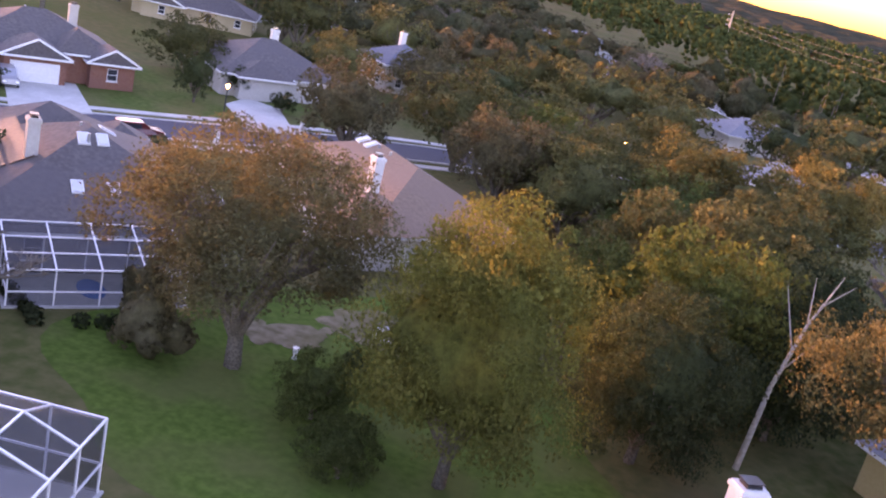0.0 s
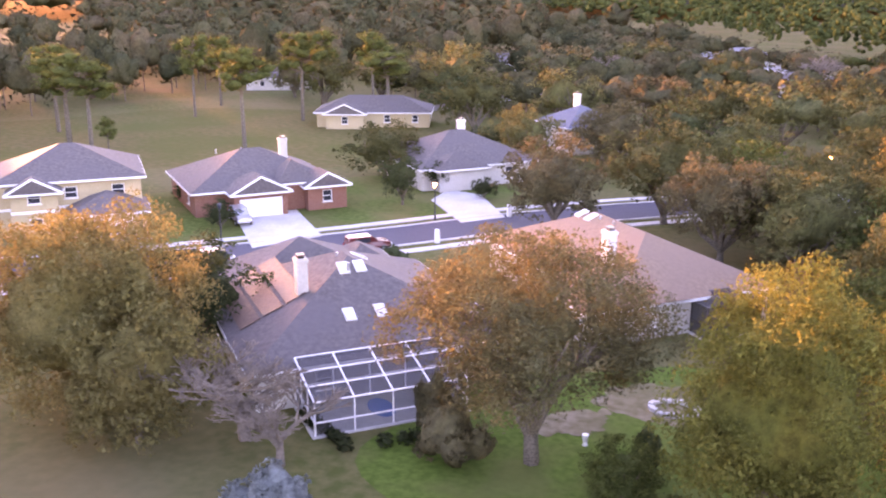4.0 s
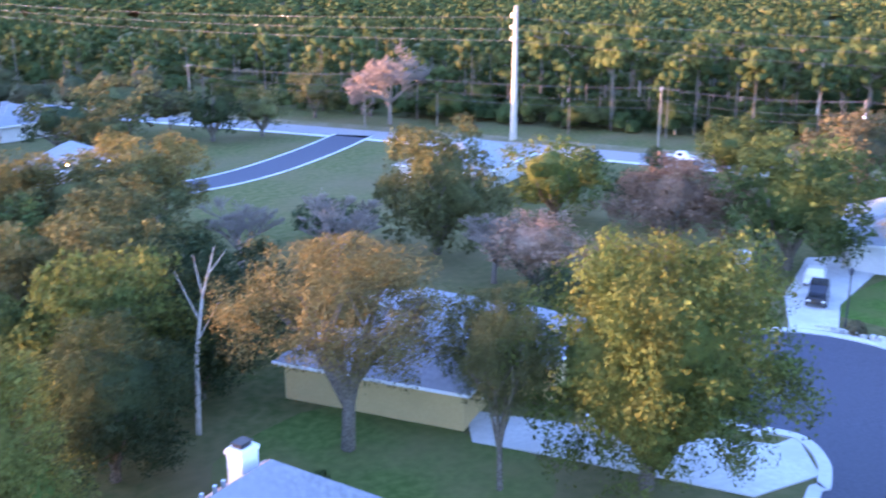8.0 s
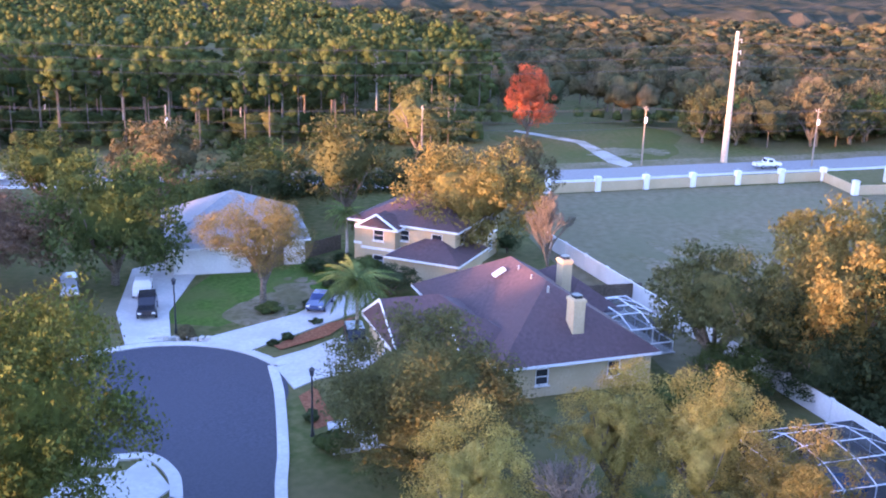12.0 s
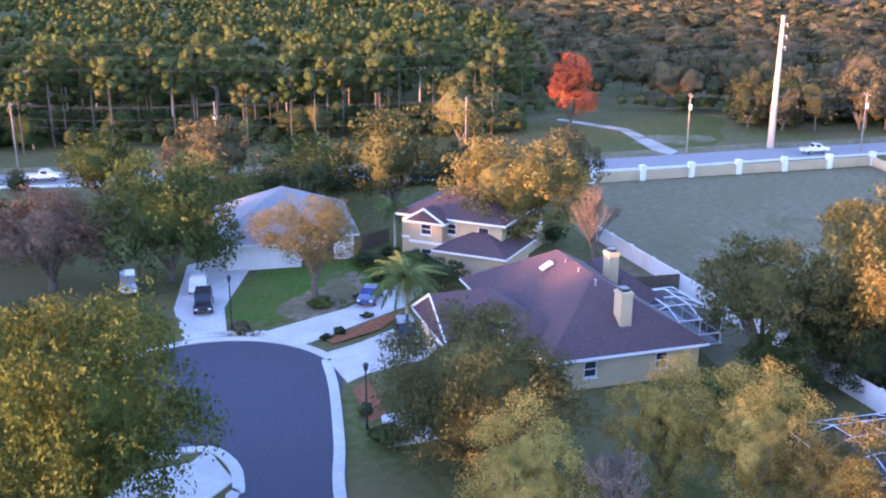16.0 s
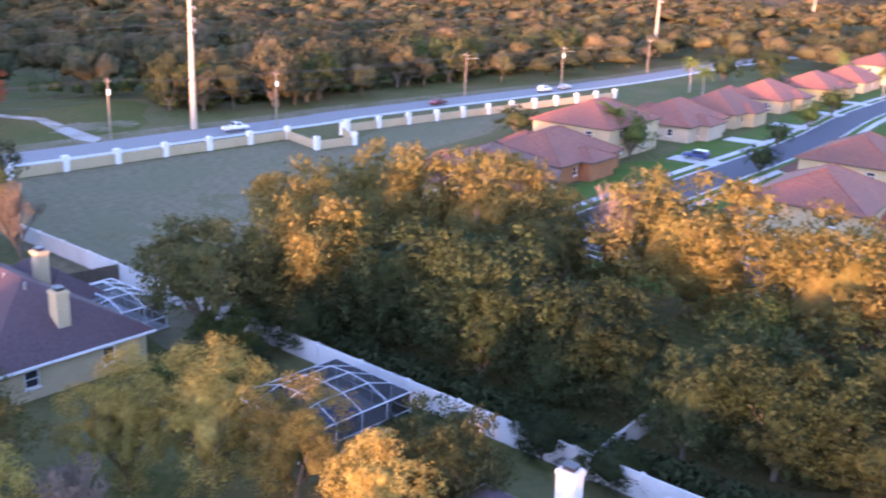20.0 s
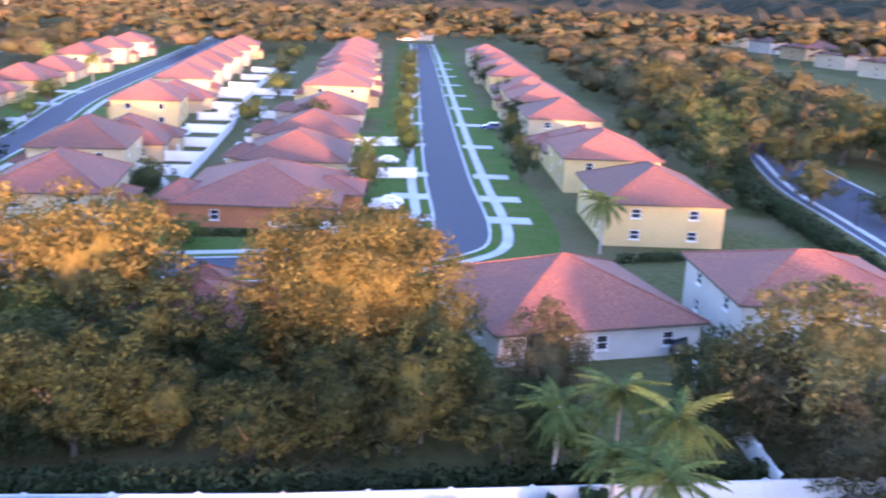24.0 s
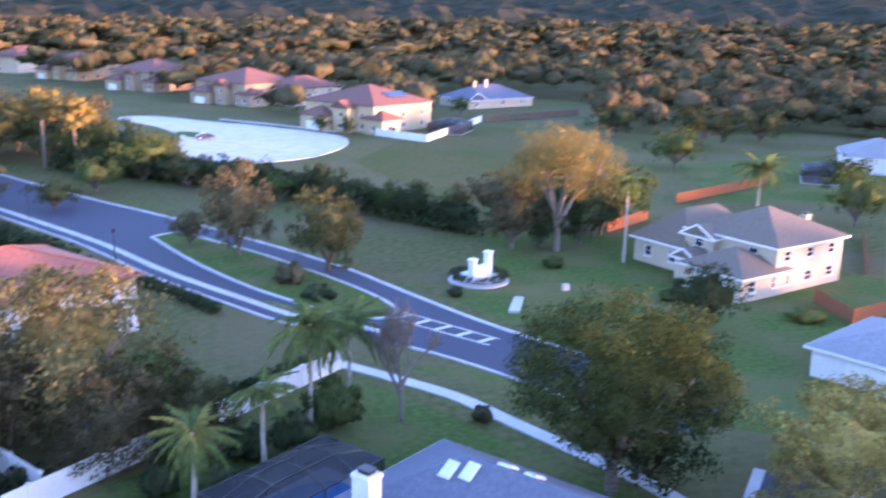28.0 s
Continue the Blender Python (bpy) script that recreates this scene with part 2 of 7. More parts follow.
PALE = surface("pale_stucco", (0.48, 0.455, 0.41), (0.54, 0.515, 0.47), 5, 0.85, 0.2, 0, 0.4, (0.44, 0.415, 0.37))
TAN = surface("tan_stucco", (0.52, 0.41, 0.3), (0.58, 0.46, 0.34), 5, 0.85, 0.2, 0, 0.4, (0.48, 0.38, 0.28))
TERRA = surface("terracotta_stucco", (0.42, 0.14, 0.06), (0.48, 0.18, 0.08), 5, 0.85, 0.2, 0, 0.4, (0.38, 0.13, 0.06))
BRICK = surface("red_brick", (0.26, 0.09, 0.06), (0.36, 0.15, 0.1), 8, 0.9, 0.4, 0, 0.5, (0.3, 0.12, 0.09))
WHITE = surface("white_paint", (0.74, 0.74, 0.73), (0.8, 0.8, 0.79), 4, 0.5, 0.05)
DARKWOOD = surface("weathered_wood", (0.10, 0.07, 0.05), (0.17, 0.12, 0.09), 6, 0.85, 0.4)
REDWOOD = surface("stained_wood", (0.24, 0.08, 0.035), (0.32, 0.12, 0.05), 6, 0.8, 0.4)
BARK = surface("tree_bark", (0.10, 0.08, 0.06), (0.2, 0.165, 0.13), 7, 0.95, 0.8)
PALEBARK = surface("pale_bark", (0.3, 0.25, 0.2), (0.45, 0.38, 0.31), 5, 0.9, 0.6)
TWIG = surface("twig_bark", (0.16, 0.125, 0.1), (0.24, 0.18, 0.145), 5, 0.9, 0.5)
POLE = surface("concrete_pole", (0.42, 0.35, 0.28), (0.5, 0.42, 0.34), 3, 0.85, 0.2)
OLDPOLE = surface("wooden_pole", (0.2, 0.16, 0.13), (0.3, 0.25, 0.2), 5, 0.9, 0.3)
CABLE = paint("black_cable", (0.04, 0.04, 0.045), 0.6)
STEEL = paint("galvanised_steel", (0.45, 0.46, 0.48), 0.4, 0.8)
BLACKMETAL = paint("black_metal", (0.02, 0.02, 0.022), 0.5)
WHITEBAR = paint("white_aluminium", (0.78, 0.78, 0.8), 0.4)
BRONZEBAR = paint("bronze_aluminium", (0.035, 0.03, 0.028), 0.5)
DIMSCREEN = netting("grey_screen", (0.07, 0.07, 0.08), 0.5)
DARKSCREEN = netting("dark_screen", (0.02, 0.02, 0.022), 0.72)
POOLWATER = glassy("pool_water", (0.05, 0.24, 0.5), 0.04)
PANE = glassy("window_pane", (0.03, 0.035, 0.045), 0.06)
SKYLIGHT = glassy("skylight_dome", (0.6, 0.63, 0.68), 0.15)
HEATER = surface("brown_heater_mat", (0.12, 0.066, 0.05), (0.17, 0.095, 0.07), 4, 0.6, 0.2)
SOLAR = glassy("solar_glass", (0.03, 0.04, 0.07), 0.15)
TYRE = paint("tyre_rubber", (0.02, 0.02, 0.02), 0.8)
LAMPLIGHT = lampglow("sodium_light", (1.0, 0.42, 0.1), 5)
TAILLIGHT = paint("red_lens", (0.4, 0.01, 0.01), 0.2)
HEADLIGHT = paint("clear_lens", (0.75, 0.75, 0.72), 0.15)
SHINGLE = roofing("grey_brown_shingle", (0.1, 0.085, 0.082), (0.15, 0.126, 0.12), 0.16, 0.4, (0.118, 0.102, 0.104))
SHINGLE_BROWN = roofing("brown_shingle", (0.25, 0.145, 0.10), (0.32, 0.19, 0.13), 0.16, 0.4, (0.28, 0.165, 0.12))
SHINGLE_GREY = roofing("grey_shingle", (0.17, 0.17, 0.19), (0.24, 0.24, 0.26), 0.16, 0.4, (0.2, 0.2, 0.22))
SHINGLE_PLUM = roofing("plum_shingle", (0.09, 0.052, 0.055), (0.13, 0.075, 0.078), 0.16, 0.4, (0.105, 0.062, 0.065))
SHINGLE_TAN = roofing("tan_shingle", (0.15, 0.112, 0.082), (0.2, 0.15, 0.11), 0.16, 0.4, (0.17, 0.128, 0.095))
SHINGLE_BLUE = roofing("blue_grey_shingle", (0.10, 0.11, 0.14), (0.15, 0.16, 0.19), 0.16, 0.4, (0.12, 0.13, 0.16))
SHINGLE_WHITE = roofing("pale_shingle", (0.2, 0.205, 0.21), (0.27, 0.275, 0.28), 0.16, 0.4, (0.22, 0.225, 0.235))
TILE = roofing("terracotta_tile", (0.25, 0.085, 0.06), (0.37, 0.135, 0.09), 0.3, 0.8, (0.24, 0.095, 0.075))
TILE_DARK = roofing("weathered_tile", (0.16, 0.068, 0.052), (0.25, 0.105, 0.075), 0.3, 0.8, (0.18, 0.085, 0.07))

L_OLIVE = foliage("olive_leaves", (0.042, 0.049, 0.02), (0.088, 0.09, 0.036), (0.125, 0.1, 0.042), 0.35)
L_GREEN = foliage("green_leaves", (0.03, 0.05, 0.016), (0.066, 0.092, 0.03), (0.085, 0.085, 0.03), 0.3)
L_DARK = foliage("dark_leaves", (0.02, 0.034, 0.015), (0.046, 0.064, 0.028), (0.06, 0.058, 0.03), 0.3)
L_YELLOW = foliage("yellow_leaves", (0.088, 0.08, 0.026), (0.17, 0.14, 0.048), (0.2, 0.13, 0.045), 0.55)
L_DUSK = foliage("grey_olive_leaves", (0.05, 0.052, 0.026), (0.1, 0.094, 0.046), (0.15, 0.098, 0.04), 0.5)
L_AMBER = foliage("amber_leaves", (0.075, 0.068, 0.026), (0.15, 0.125, 0.05), (0.17, 0.125, 0.05), 0.5)
L_LIME = foliage("lime_leaves", (0.044, 0.066, 0.018), (0.1, 0.125, 0.034), (0.17, 0.135, 0.034), 0.45)
L_BROWN = foliage("brown_leaves", (0.052, 0.05, 0.027), (0.1, 0.088, 0.047), (0.13, 0.088, 0.045), 0.4)
L_RED = foliage("red_leaves", (0.2, 0.05, 0.025), (0.36, 0.09, 0.045), (0.3, 0.1, 0.04), 0.4)
L_PINK = foliage("dry_pink_leaves", (0.16, 0.1, 0.07), (0.25, 0.155, 0.105), (0.25, 0.14, 0.085), 0.4)
L_PLUME = foliage("pale_yellow_leaves", (0.18, 0.148, 0.042), (0.32, 0.25, 0.08), (0.33, 0.22, 0.07), 0.55)
L_SILVER = foliage("silver_leaves", (0.11, 0.14, 0.13), (0.2, 0.24, 0.23), (0.15, 0.19, 0.18), 0.4)
L_CITRON = foliage("pale_lime_leaves", (0.075, 0.09, 0.024), (0.165, 0.17, 0.046), (0.2, 0.16, 0.042), 0.5)
L_PALM = foliage("palm_fronds", (0.05, 0.085, 0.026), (0.11, 0.15, 0.05), (0.15, 0.15, 0.055), 0.35)
L_PINE = foliage("pine_needles", (0.042, 0.06, 0.02), (0.088, 0.108, 0.034), (0.11, 0.108, 0.036), 0.35)
W_PINE = woodland("pine_woods", [(0.036, 0.056, 0.021), (0.056, 0.08, 0.028), (0.075, 0.094, 0.032), (0.1, 0.1, 0.038)], 9)
W_OAK = woodland("oak_woods", [(0.052, 0.062, 0.033), (0.08, 0.08, 0.041), (0.104, 0.089, 0.049), (0.13, 0.098, 0.058)], 12)


# ---- building blocks ----
def part(name, bm, material, parent=None, label=""):
    """Links a bmesh, or a mesh, as one object, under a thing or a part."""
    if isinstance(bm, bmesh.types.BMesh):
        me = bpy.data.meshes.new(name)
        bm.to_mesh(me)
        bm.free()
    else:
        me = bm
    ob = new(name, me)
    if not me.materials:
        me.materials.append(material)
    elif me.materials[0] != material:
        ob.material_slots[0].link = "OBJECT"
        ob.material_slots[0].material = material
    if parent is not None:
        ob.parent = parent
    if label:
        ob["label"] = label
    return ob


def thing(name, m, label, category, group="", kind=""):
    ob = new(name)
    ob.empty_display_size = 0.3
    ob.matrix_world = m
    return tagged(ob, label, category, group, kind)


def box(bm, x, y, z, sx, sy, sz, rz=0.0):
    """A box with its base centre at x, y, z."""
    m = Matrix.Translation((x, y, z + sz / 2)) @ Matrix.Rotation(rz, 4, "Z") @ Matrix.Diagonal((sx, sy, sz, 1))
    bmesh.ops.create_cube(bm, size=1, matrix=m)
    return bm


def boxes(*rows):
    bm = bmesh.new()
    for row in rows:
        box(bm, *row)
    return bm


def bar(a, b, thick, deep=None):
    """A square bar from a to b."""
    bm = bmesh.new()
    a, b = Vector(a), Vector(b)
    m = Matrix.Translation((a + b) / 2) @ (b - a).to_track_quat("Z", "Y").to_matrix().to_4x4()
    bmesh.ops.create_cube(bm, size=1, matrix=m @ Matrix.Diagonal((thick, deep or thick, (b - a).length, 1)))
    return bm


def post(x, y, z, r0, r1, h, seg=10):
    bm = bmesh.new()
    bmesh.ops.create_cone(bm, cap_ends=True, segments=seg, radius1=r0, radius2=r1, depth=h, matrix=Matrix.Translation((x, y, z + h / 2)))
    return bm


def sheet(points, z, thick=0.0):
    """A flat sheet with the given outline; with a thickness, a slab that reaches down by it."""
    bm = bmesh.new()
    f = bm.faces.new([bm.verts.new((x, y, z)) for x, y in points])
    bmesh.ops.recalc_face_normals(bm, faces=[f])
    if f.normal.z < 0:
        f.normal_flip()
    if thick:
        got = bmesh.ops.extrude_face_region(bm, geom=[f])
        for v in got["geom"]:
            if isinstance(v, bmesh.types.BMVert):
                v.co.z -= thick
        bmesh.ops.recalc_face_normals(bm, faces=bm.faces)
    bmesh.ops.triangulate(bm, faces=[f for f in bm.faces if len(f.verts) > 4])
    return bm


def smooth_line(points, steps=6):
    """A smooth line through the points."""
    p = [Vector((*q, 0)) for q in points]
    p = [2 * p[0] - p[1], *p, 2 * p[-1] - p[-2]]
    out = []
    for k in range(1, len(p) - 2):
        for s in range(steps):
            t = s / steps
            a, b, c, d = p[k - 1:k + 3]
            out.append(0.5 * (2 * b + (c - a) * t + (2 * a - 5 * b + 4 * c - d) * t * t + (3 * b - a - 3 * c + d) * t ** 3))
    return out + [p[-2]]


def ribbon(line, left, right, z, thick=0.0):
    """A band along a line, from left to right metres beside it; with a thickness, a slab."""
    bm = bmesh.new()
    rows = []
    for k, p in enumerate(line):
        way = (line[min(k + 1, len(line) - 1)] - line[max(k - 1, 0)]).normalized()
        side = Vector((way.y, -way.x, 0))
        row = [p + side * left, p + side * right]
        row = [bm.verts.new((q.x, q.y, z)) for q in row]
        if thick:
            row += [bm.verts.new((q.co.x, q.co.y, z - thick)) for q in reversed(row)]
        rows.append(row)
    for a, b in zip(rows, rows[1:]):
        for k in range(len(a) if thick else 1):
            j = (k + 1) % len(a)
            bm.faces.new((a[k], a[j], b[j], b[k]))
    if thick:
        bm.faces.new(rows[0]), bm.faces.new(rows[-1])
    bmesh.ops.recalc_face_normals(bm, faces=bm.faces)
    if not thick and sum(f.normal.z for f in bm.faces) < 0:
        bmesh.ops.reverse_faces(bm, faces=bm.faces)
    return bm


def disc(x, y, r, n=40, k=1.0):
    return [(x + r * math.cos(2 * math.pi * i / n), y + r * k * math.sin(2 * math.pi * i / n)) for i in range(n)]


def blob(x, y, rx, ry, turn, seed, n=28):
    """An uneven outline."""
    rng = random.Random(seed)
    ph = [rng.uniform(0, 6.3) for _ in range(3)]
    out = []
    for i in range(n):
        a = 2 * math.pi * i / n
        w = 1 + 0.12 * math.sin(2 * a + ph[0]) + 0.09 * math.sin(3 * a + ph[1]) + 0.05 * math.sin(7 * a + ph[2])
        px, py = rx * w * math.cos(a), ry * w * math.sin(a)
        out.append((x + px * math.cos(turn) - py * math.sin(turn), y + px * math.sin(turn) + py * math.cos(turn)))
    return out


# ---- ground, roads and lawns ----
ground_bm = bmesh.new()
bmesh.ops.create_grid(ground_bm, x_segments=2, y_segments=2, size=6000)
tagged(part("ground", ground_bm, GRASS), "dry winter grass and soil reaching to the horizon", "ground", kind="structure")


def patch(name, points, z, material, label, category):
    return tagged(part(name, sheet(points, z), material), label, category, kind="structure")


def bald(cx, cy, rx, ry, turn, seed, z, label, spots=46):
    """Worn ground: many small bald spots thinning out towards the edge."""
    rng, bm = random.Random(seed), bmesh.new()
    ca, sa = math.cos(turn), math.sin(turn)
    for k in range(spots):
        a, o = rng.uniform(0, 6.28), rng.random() ** 0.6
        px, py = o * rx * math.cos(a), o * ry * math.sin(a)
        size = rng.uniform(0.25, 0.62) * min(rx, ry) * (1.25 - o)
        ring_ = blob(cx + px * ca - py * sa, cy + px * sa + py * ca, size * rng.uniform(0.8, 1.7), size, rng.uniform(0, 3), seed + k, 18)
        bm.faces.new([bm.verts.new((x_, y_, z + 0.0006 * k)) for x_, y_ in ring_])
    bmesh.ops.recalc_face_normals(bm, faces=bm.faces)
    for f_ in bm.faces:
        if f_.normal.z < 0:
            f_.normal_flip()
    tagged(part("worn_ground", bm, BARE), label, "ground", kind="stuff")


patch("fallow_field", [(66, 4), (106, 31), (132, 36), (166, -3), (156, -8), (172, -16), (180, -19), (205, -50), (175, -40), (140, -10), (112, -28), (84, -14)], 0.012, FIELD, "mown fallow field inside the long pillared wall", "field")
patch("meadow", blob(-118, 130, 48, 40, 0.6, 3), 0.012, MEADOW, "open brownish meadow with scattered pines", "field")
patch("front_lawn", [(-84, 62), (-66, 76), (-54, 92), (-42, 106), (-60, 122), (-84, 100), (-96, 80)], 0.02, LAWN, "green front lawns along the street", "lawn")
patch("back_lawn", blob(-14, 45, 16, 15, 0.3, 5, 60), 0.02, LAWN_RICH, "deep green back lawn under the oaks", "lawn")
patch("side_lawn", blob(13, 42, 11, 9, 0.8, 6), 0.02, LAWN, "patchy green lawn beside a low house", "lawn")
bald(-16, 55, 4.6, 3.0, 0.2, 17, 0.024, "worn sandy spots in the back lawn")
bald(-21, 50, 3.4, 2.0, 0.6, 27, 0.06, "worn sandy spots in the back lawn", 24)
patch("corner_lawn", [(60, 52.5), (74, 56), (86, 54), (84, 46), (78, 41), (62, 46)], 0.02, LAWN_RICH, "green front lawn between two driveways", "lawn")
patch("flower_bed", blob(67.5, 45.3, 4.2, 3.0, 0.5, 9), 0.028, BARE, "round mulch bed under a young tree", "bed")
patch("lot_clearing", blob(186, 44, 26, 20, 0.5, 12), 0.012, MEADOW, "grassy clearing at the edge of the woods", "lawn")
patch("strip_lawn", [(28, -42), (6, -62), (-14, -80), (-30, -56), (-8, -36)], 0.014, LAWN, "shaded lawn along the white wall", "lawn")
bald(3.6, -53.4, 4.8, 3.2, 2.0, 13, 0.018, "sandy worn spots in the shaded lawn", 60)
bald(73.5, 45.0, 5.5, 2.6, 0.5, 33, 0.026, "worn spots in the front lawn", 40)
bald(176, 34, 9, 5, -0.7, 34, 0.016, "bare sandy spots in the clearing", 30)
bald(120, -2, 30, 10, -0.75, 35, 0.014, "worn spots in the fallow field", 60)
patch("green_verge", [(-18, -82), (-30, -72), (-46, -62), (-70, -72), (-84, -98), (-60, -130), (-40, -134), (-34, -118), (-26, -102), (-33, -90), (-28, -80)], 0.012, LAWN, "lawn around the entrance monument and tan house", "lawn")
patch("open_lawn", [(-27, -200), (-38, -150), (-60, -150), (-90, -215), (-74, -262), (-45, -240)], 0.012, MEADOW, "open yellowing lawn behind a long hedge", "lawn")
patch("far_lawn", [(-84, -150), (-120, -140), (-150, -170), (-130, -200), (-95, -190)], 0.012, LAWN, "lawn behind a wooden fence", "lawn")

STREET = smooth_line([(-118, 24), (-90, 46), (-66.5, 67.5), (-52.5, 83.5), (-38.5, 100.5), (-20, 116), (4, 125), (21, 128.5), (33, 134.5), (47, 147), (60, 161)])
MAIN = smooth_line([(-120, 470), (-40, 320), (15, 225), (59, 166), (76.6, 142), (90.3, 123), (103, 104), (119, 75), (147.5, 39), (167, 18), (187.5, -5), (198, -15), (234, -58), (255, -83), (278, -108), (330, -160), (430, -270)])
COURT_R = smooth_line([(56.2, 36.9), (51.8, 33.4), (44.2, 28.2), (37.6, 24.0), (23, 12.6), (-12, -22), (-40, -58)])
COURT_L = smooth_line([(38.9, 37.6), (40.2, 35.4), (39.2, 32.6), (36.8, 30.2), (29.6, 24.8), (-16, -18), (-44, -54)])
TILE_STREET = smooth_line([(105, -36), (76, -68), (66, -82), (61.5, -94), (65, -104.5), (90.5, -134.5), (137.7, -191.5), (277.5, -362), (340, -437)])
SECOND = smooth_line([(96, -27), (133, -65), (171, -104), (218, -147), (304, -239), (420, -360)])


def road(name, line, half, material, label, curb=True):
    tagged(part(name, ribbon(line, -half, half, 0.05), material), label, "road", kind="structure")
    if curb:
        for s in (-1, 1):
            a, b = sorted((s * half, s * (half + 0.4)))
            tagged(part("curb", ribbon(line, a, b, 0.13, 0.13), CONCRETE), "pale concrete curb along the street", "curb", kind="structure")


road("street", STREET, 3.5, ASPHALT, "dark asphalt residential street", True)
road("main_road", MAIN, 3.9, HIGHWAY, "worn grey two-lane road along the woods", False)
court_bm = bmesh.new()
ca, cb = [court_bm.verts.new((p.x, p.y, 0.052)) for p in COURT_R], [court_bm.verts.new((p.x, p.y, 0.052)) for p in COURT_L]
for k in range(len(ca) - 1):
    court_bm.faces.new((ca[k], ca[k + 1], cb[k + 1], cb[k]))
bmesh.ops.recalc_face_normals(court_bm, faces=court_bm.faces)
tagged(part("court_road", court_bm, ASPHALT), "dark asphalt street leading to a turning circle", "road", kind="structure")
tagged(part("curb", ribbon(COURT_R, -0.8, 0, 0.14, 0.14), CONCRETE), "pale concrete curb along the court", "curb", kind="structure")
tagged(part("curb", ribbon(COURT_L, 0, 0.8, 0.14, 0.14), CONCRETE), "pale concrete curb along the court", "curb", kind="structure")
road("tile_street", TILE_STREET, 3.6, ASPHALT, "dark asphalt street between tile-roofed houses")
road("second_street", SECOND, 3.5, ASPHALT, "dark asphalt street between tile-roofed houses")
tagged(part("turning_circle", sheet(disc(47.6, 41.4, 10.1, 48), 0.056), ASPHALT), "round asphalt turning circle with worn patches", "road", kind="structure")
ring_line = [Vector((47.6 + 10.1 * math.cos(a), 41.4 + 10.1 * math.sin(a), 0)) for a in np.linspace(radians(-31), radians(207), 60)]
tagged(part("curb", ribbon(ring_line, 0, 0.9, 0.14, 0.14), CONCRETE), "pale concrete curb round the turning circle", "curb", kind="structure")
for line, at in ((STREET[:34], (-6.6, -5.3)), (STREET[:34], (5.3, 6.6)), (TILE_STREET, (-6.9, -5.5)), (TILE_STREET, (5.5, 6.9)), (SECOND, (-6.6, -5.3)), (SECOND, (5.3, 6.6))):
    tagged(part("sidewalk", ribbon(line, *at, 0.09, 0.09), CONCRETE), "pale concrete sidewalk beside the street", "sidewalk", kind="structure")
tagged(part("shoulder", ribbon(MAIN, -9.5, -4.0, 0.02), BARE), "dry brown road shoulder along the woods", "shoulder", kind="structure")
tagged(part("shoulder", ribbon(MAIN, 4.0, 6.0, 0.02), CONCRETE), "pale sidewalk beside the main road", "sidewalk", kind="structure")

# entrance road with its island
ENTRY_NEAR = [(64, -205), (46, -172), (31, -151.5), (16.7, -132), (6.6, -115.5), (-2.6, -102.8), (-8.4, -95.5), (-16.1, -89.7), (-24.6, -80.8), (-36, -64)]
ENTRY_FAR = [(76, -240), (58, -215), (40, -191), (21.1, -166), (6.4, -148.4), (-4.4, -134.1), (-16, -117.3), (-23.4, -102.9), (-30.3, -90.2), (-44, -70)]
near_line, far_line = smooth_line(ENTRY_NEAR), smooth_line(ENTRY_FAR)
entry_bm = bmesh.new()
va, vb = [entry_bm.verts.new((p.x, p.y, 0.06)) for p in near_line], [entry_bm.verts.new((p.x, p.y, 0.06)) for p in far_line]
for k in range(len(va) - 1):
    entry_bm.faces.new((va[k], vb[k], vb[k + 1], va[k + 1]))
bmesh.ops.recalc_face_normals(entry_bm, faces=entry_bm.faces)
tagged(part("entrance_road", entry_bm, ASPHALT), "wide dark asphalt entrance road split by an island", "road", kind="structure")
tagged(part("curb", ribbon(near_line, -0.35, 0, 0.14, 0.14), CONCRETE), "pale concrete curb of the entrance road", "curb", kind="structure")
tagged(part("curb", ribbon(far_line, 0, 0.55, 0.14, 0.14), CONCRETE), "pale concrete curb of the entrance road", "curb", kind="structure")
ISLAND = [(7.7, -135.2), (4.2, -137.2), (-0.5, -131.5), (-6.5, -123.8), (-12, -115.2), (-16.8, -107), (-19.8, -100), (-19.6, -96.6), (-17.6, -95.6), (-14.2, -97.2), (-9.5, -103), (-4.8, -109.6), (1.5, -121)]
island_line = smooth_line([*ISLAND, ISLAND[0]], 5)
tagged(part("traffic_island", sheet([(p.x, p.y) for p in island_line[:-1]], 0.15, 0.15), LAWN), "long grassy traffic island in the entrance road", "island", kind="structure")
tagged(part("curb", ribbon(island_line, -0.35, 0.1, 0.19, 0.19), CONCRETE), "pale concrete curb round the island", "curb", kind="structure")
stripes = [((-18.6, -96.4), (-27.3, -86.0)), ((-20.2, -98.2), (-28.6, -87.6))]
for (a, b) in stripes:
    tagged(part("road_marking", ribbon([Vector((*a, 0)), Vector((*b, 0))], -0.12, 0.12, 0.068), LINE), "worn yellow line painted on the asphalt", "marking", kind="structure")
for k in range(5):
    f0 = 0.1 + 0.2 * k
    a = Vector((*stripes[0][0], 0)).lerp(Vector((*stripes[0][1], 0)), f0)
    b = Vector((*stripes[1][0], 0)).lerp(Vector((*stripes[1][1], 0)), f0 + 0.06)
    tagged(part("road_marking", ribbon([a, b], -0.3, 0.3, 0.072), LINE), "worn pale bar painted on the asphalt", "marking", kind="structure")
tagged(part("sidewalk", ribbon(smooth_line([(-11.5, -84.5), (-14.6, -81.7), (-21.2, -74.8), (-24.5, -69.2), (-27.4, -64.2), (-31.2, -57.5), (-34, -50)]), -0.7, 0.7, 0.08, 0.08), CONCRETE), "pale concrete footpath curving through the grass", "sidewalk", kind="structure")
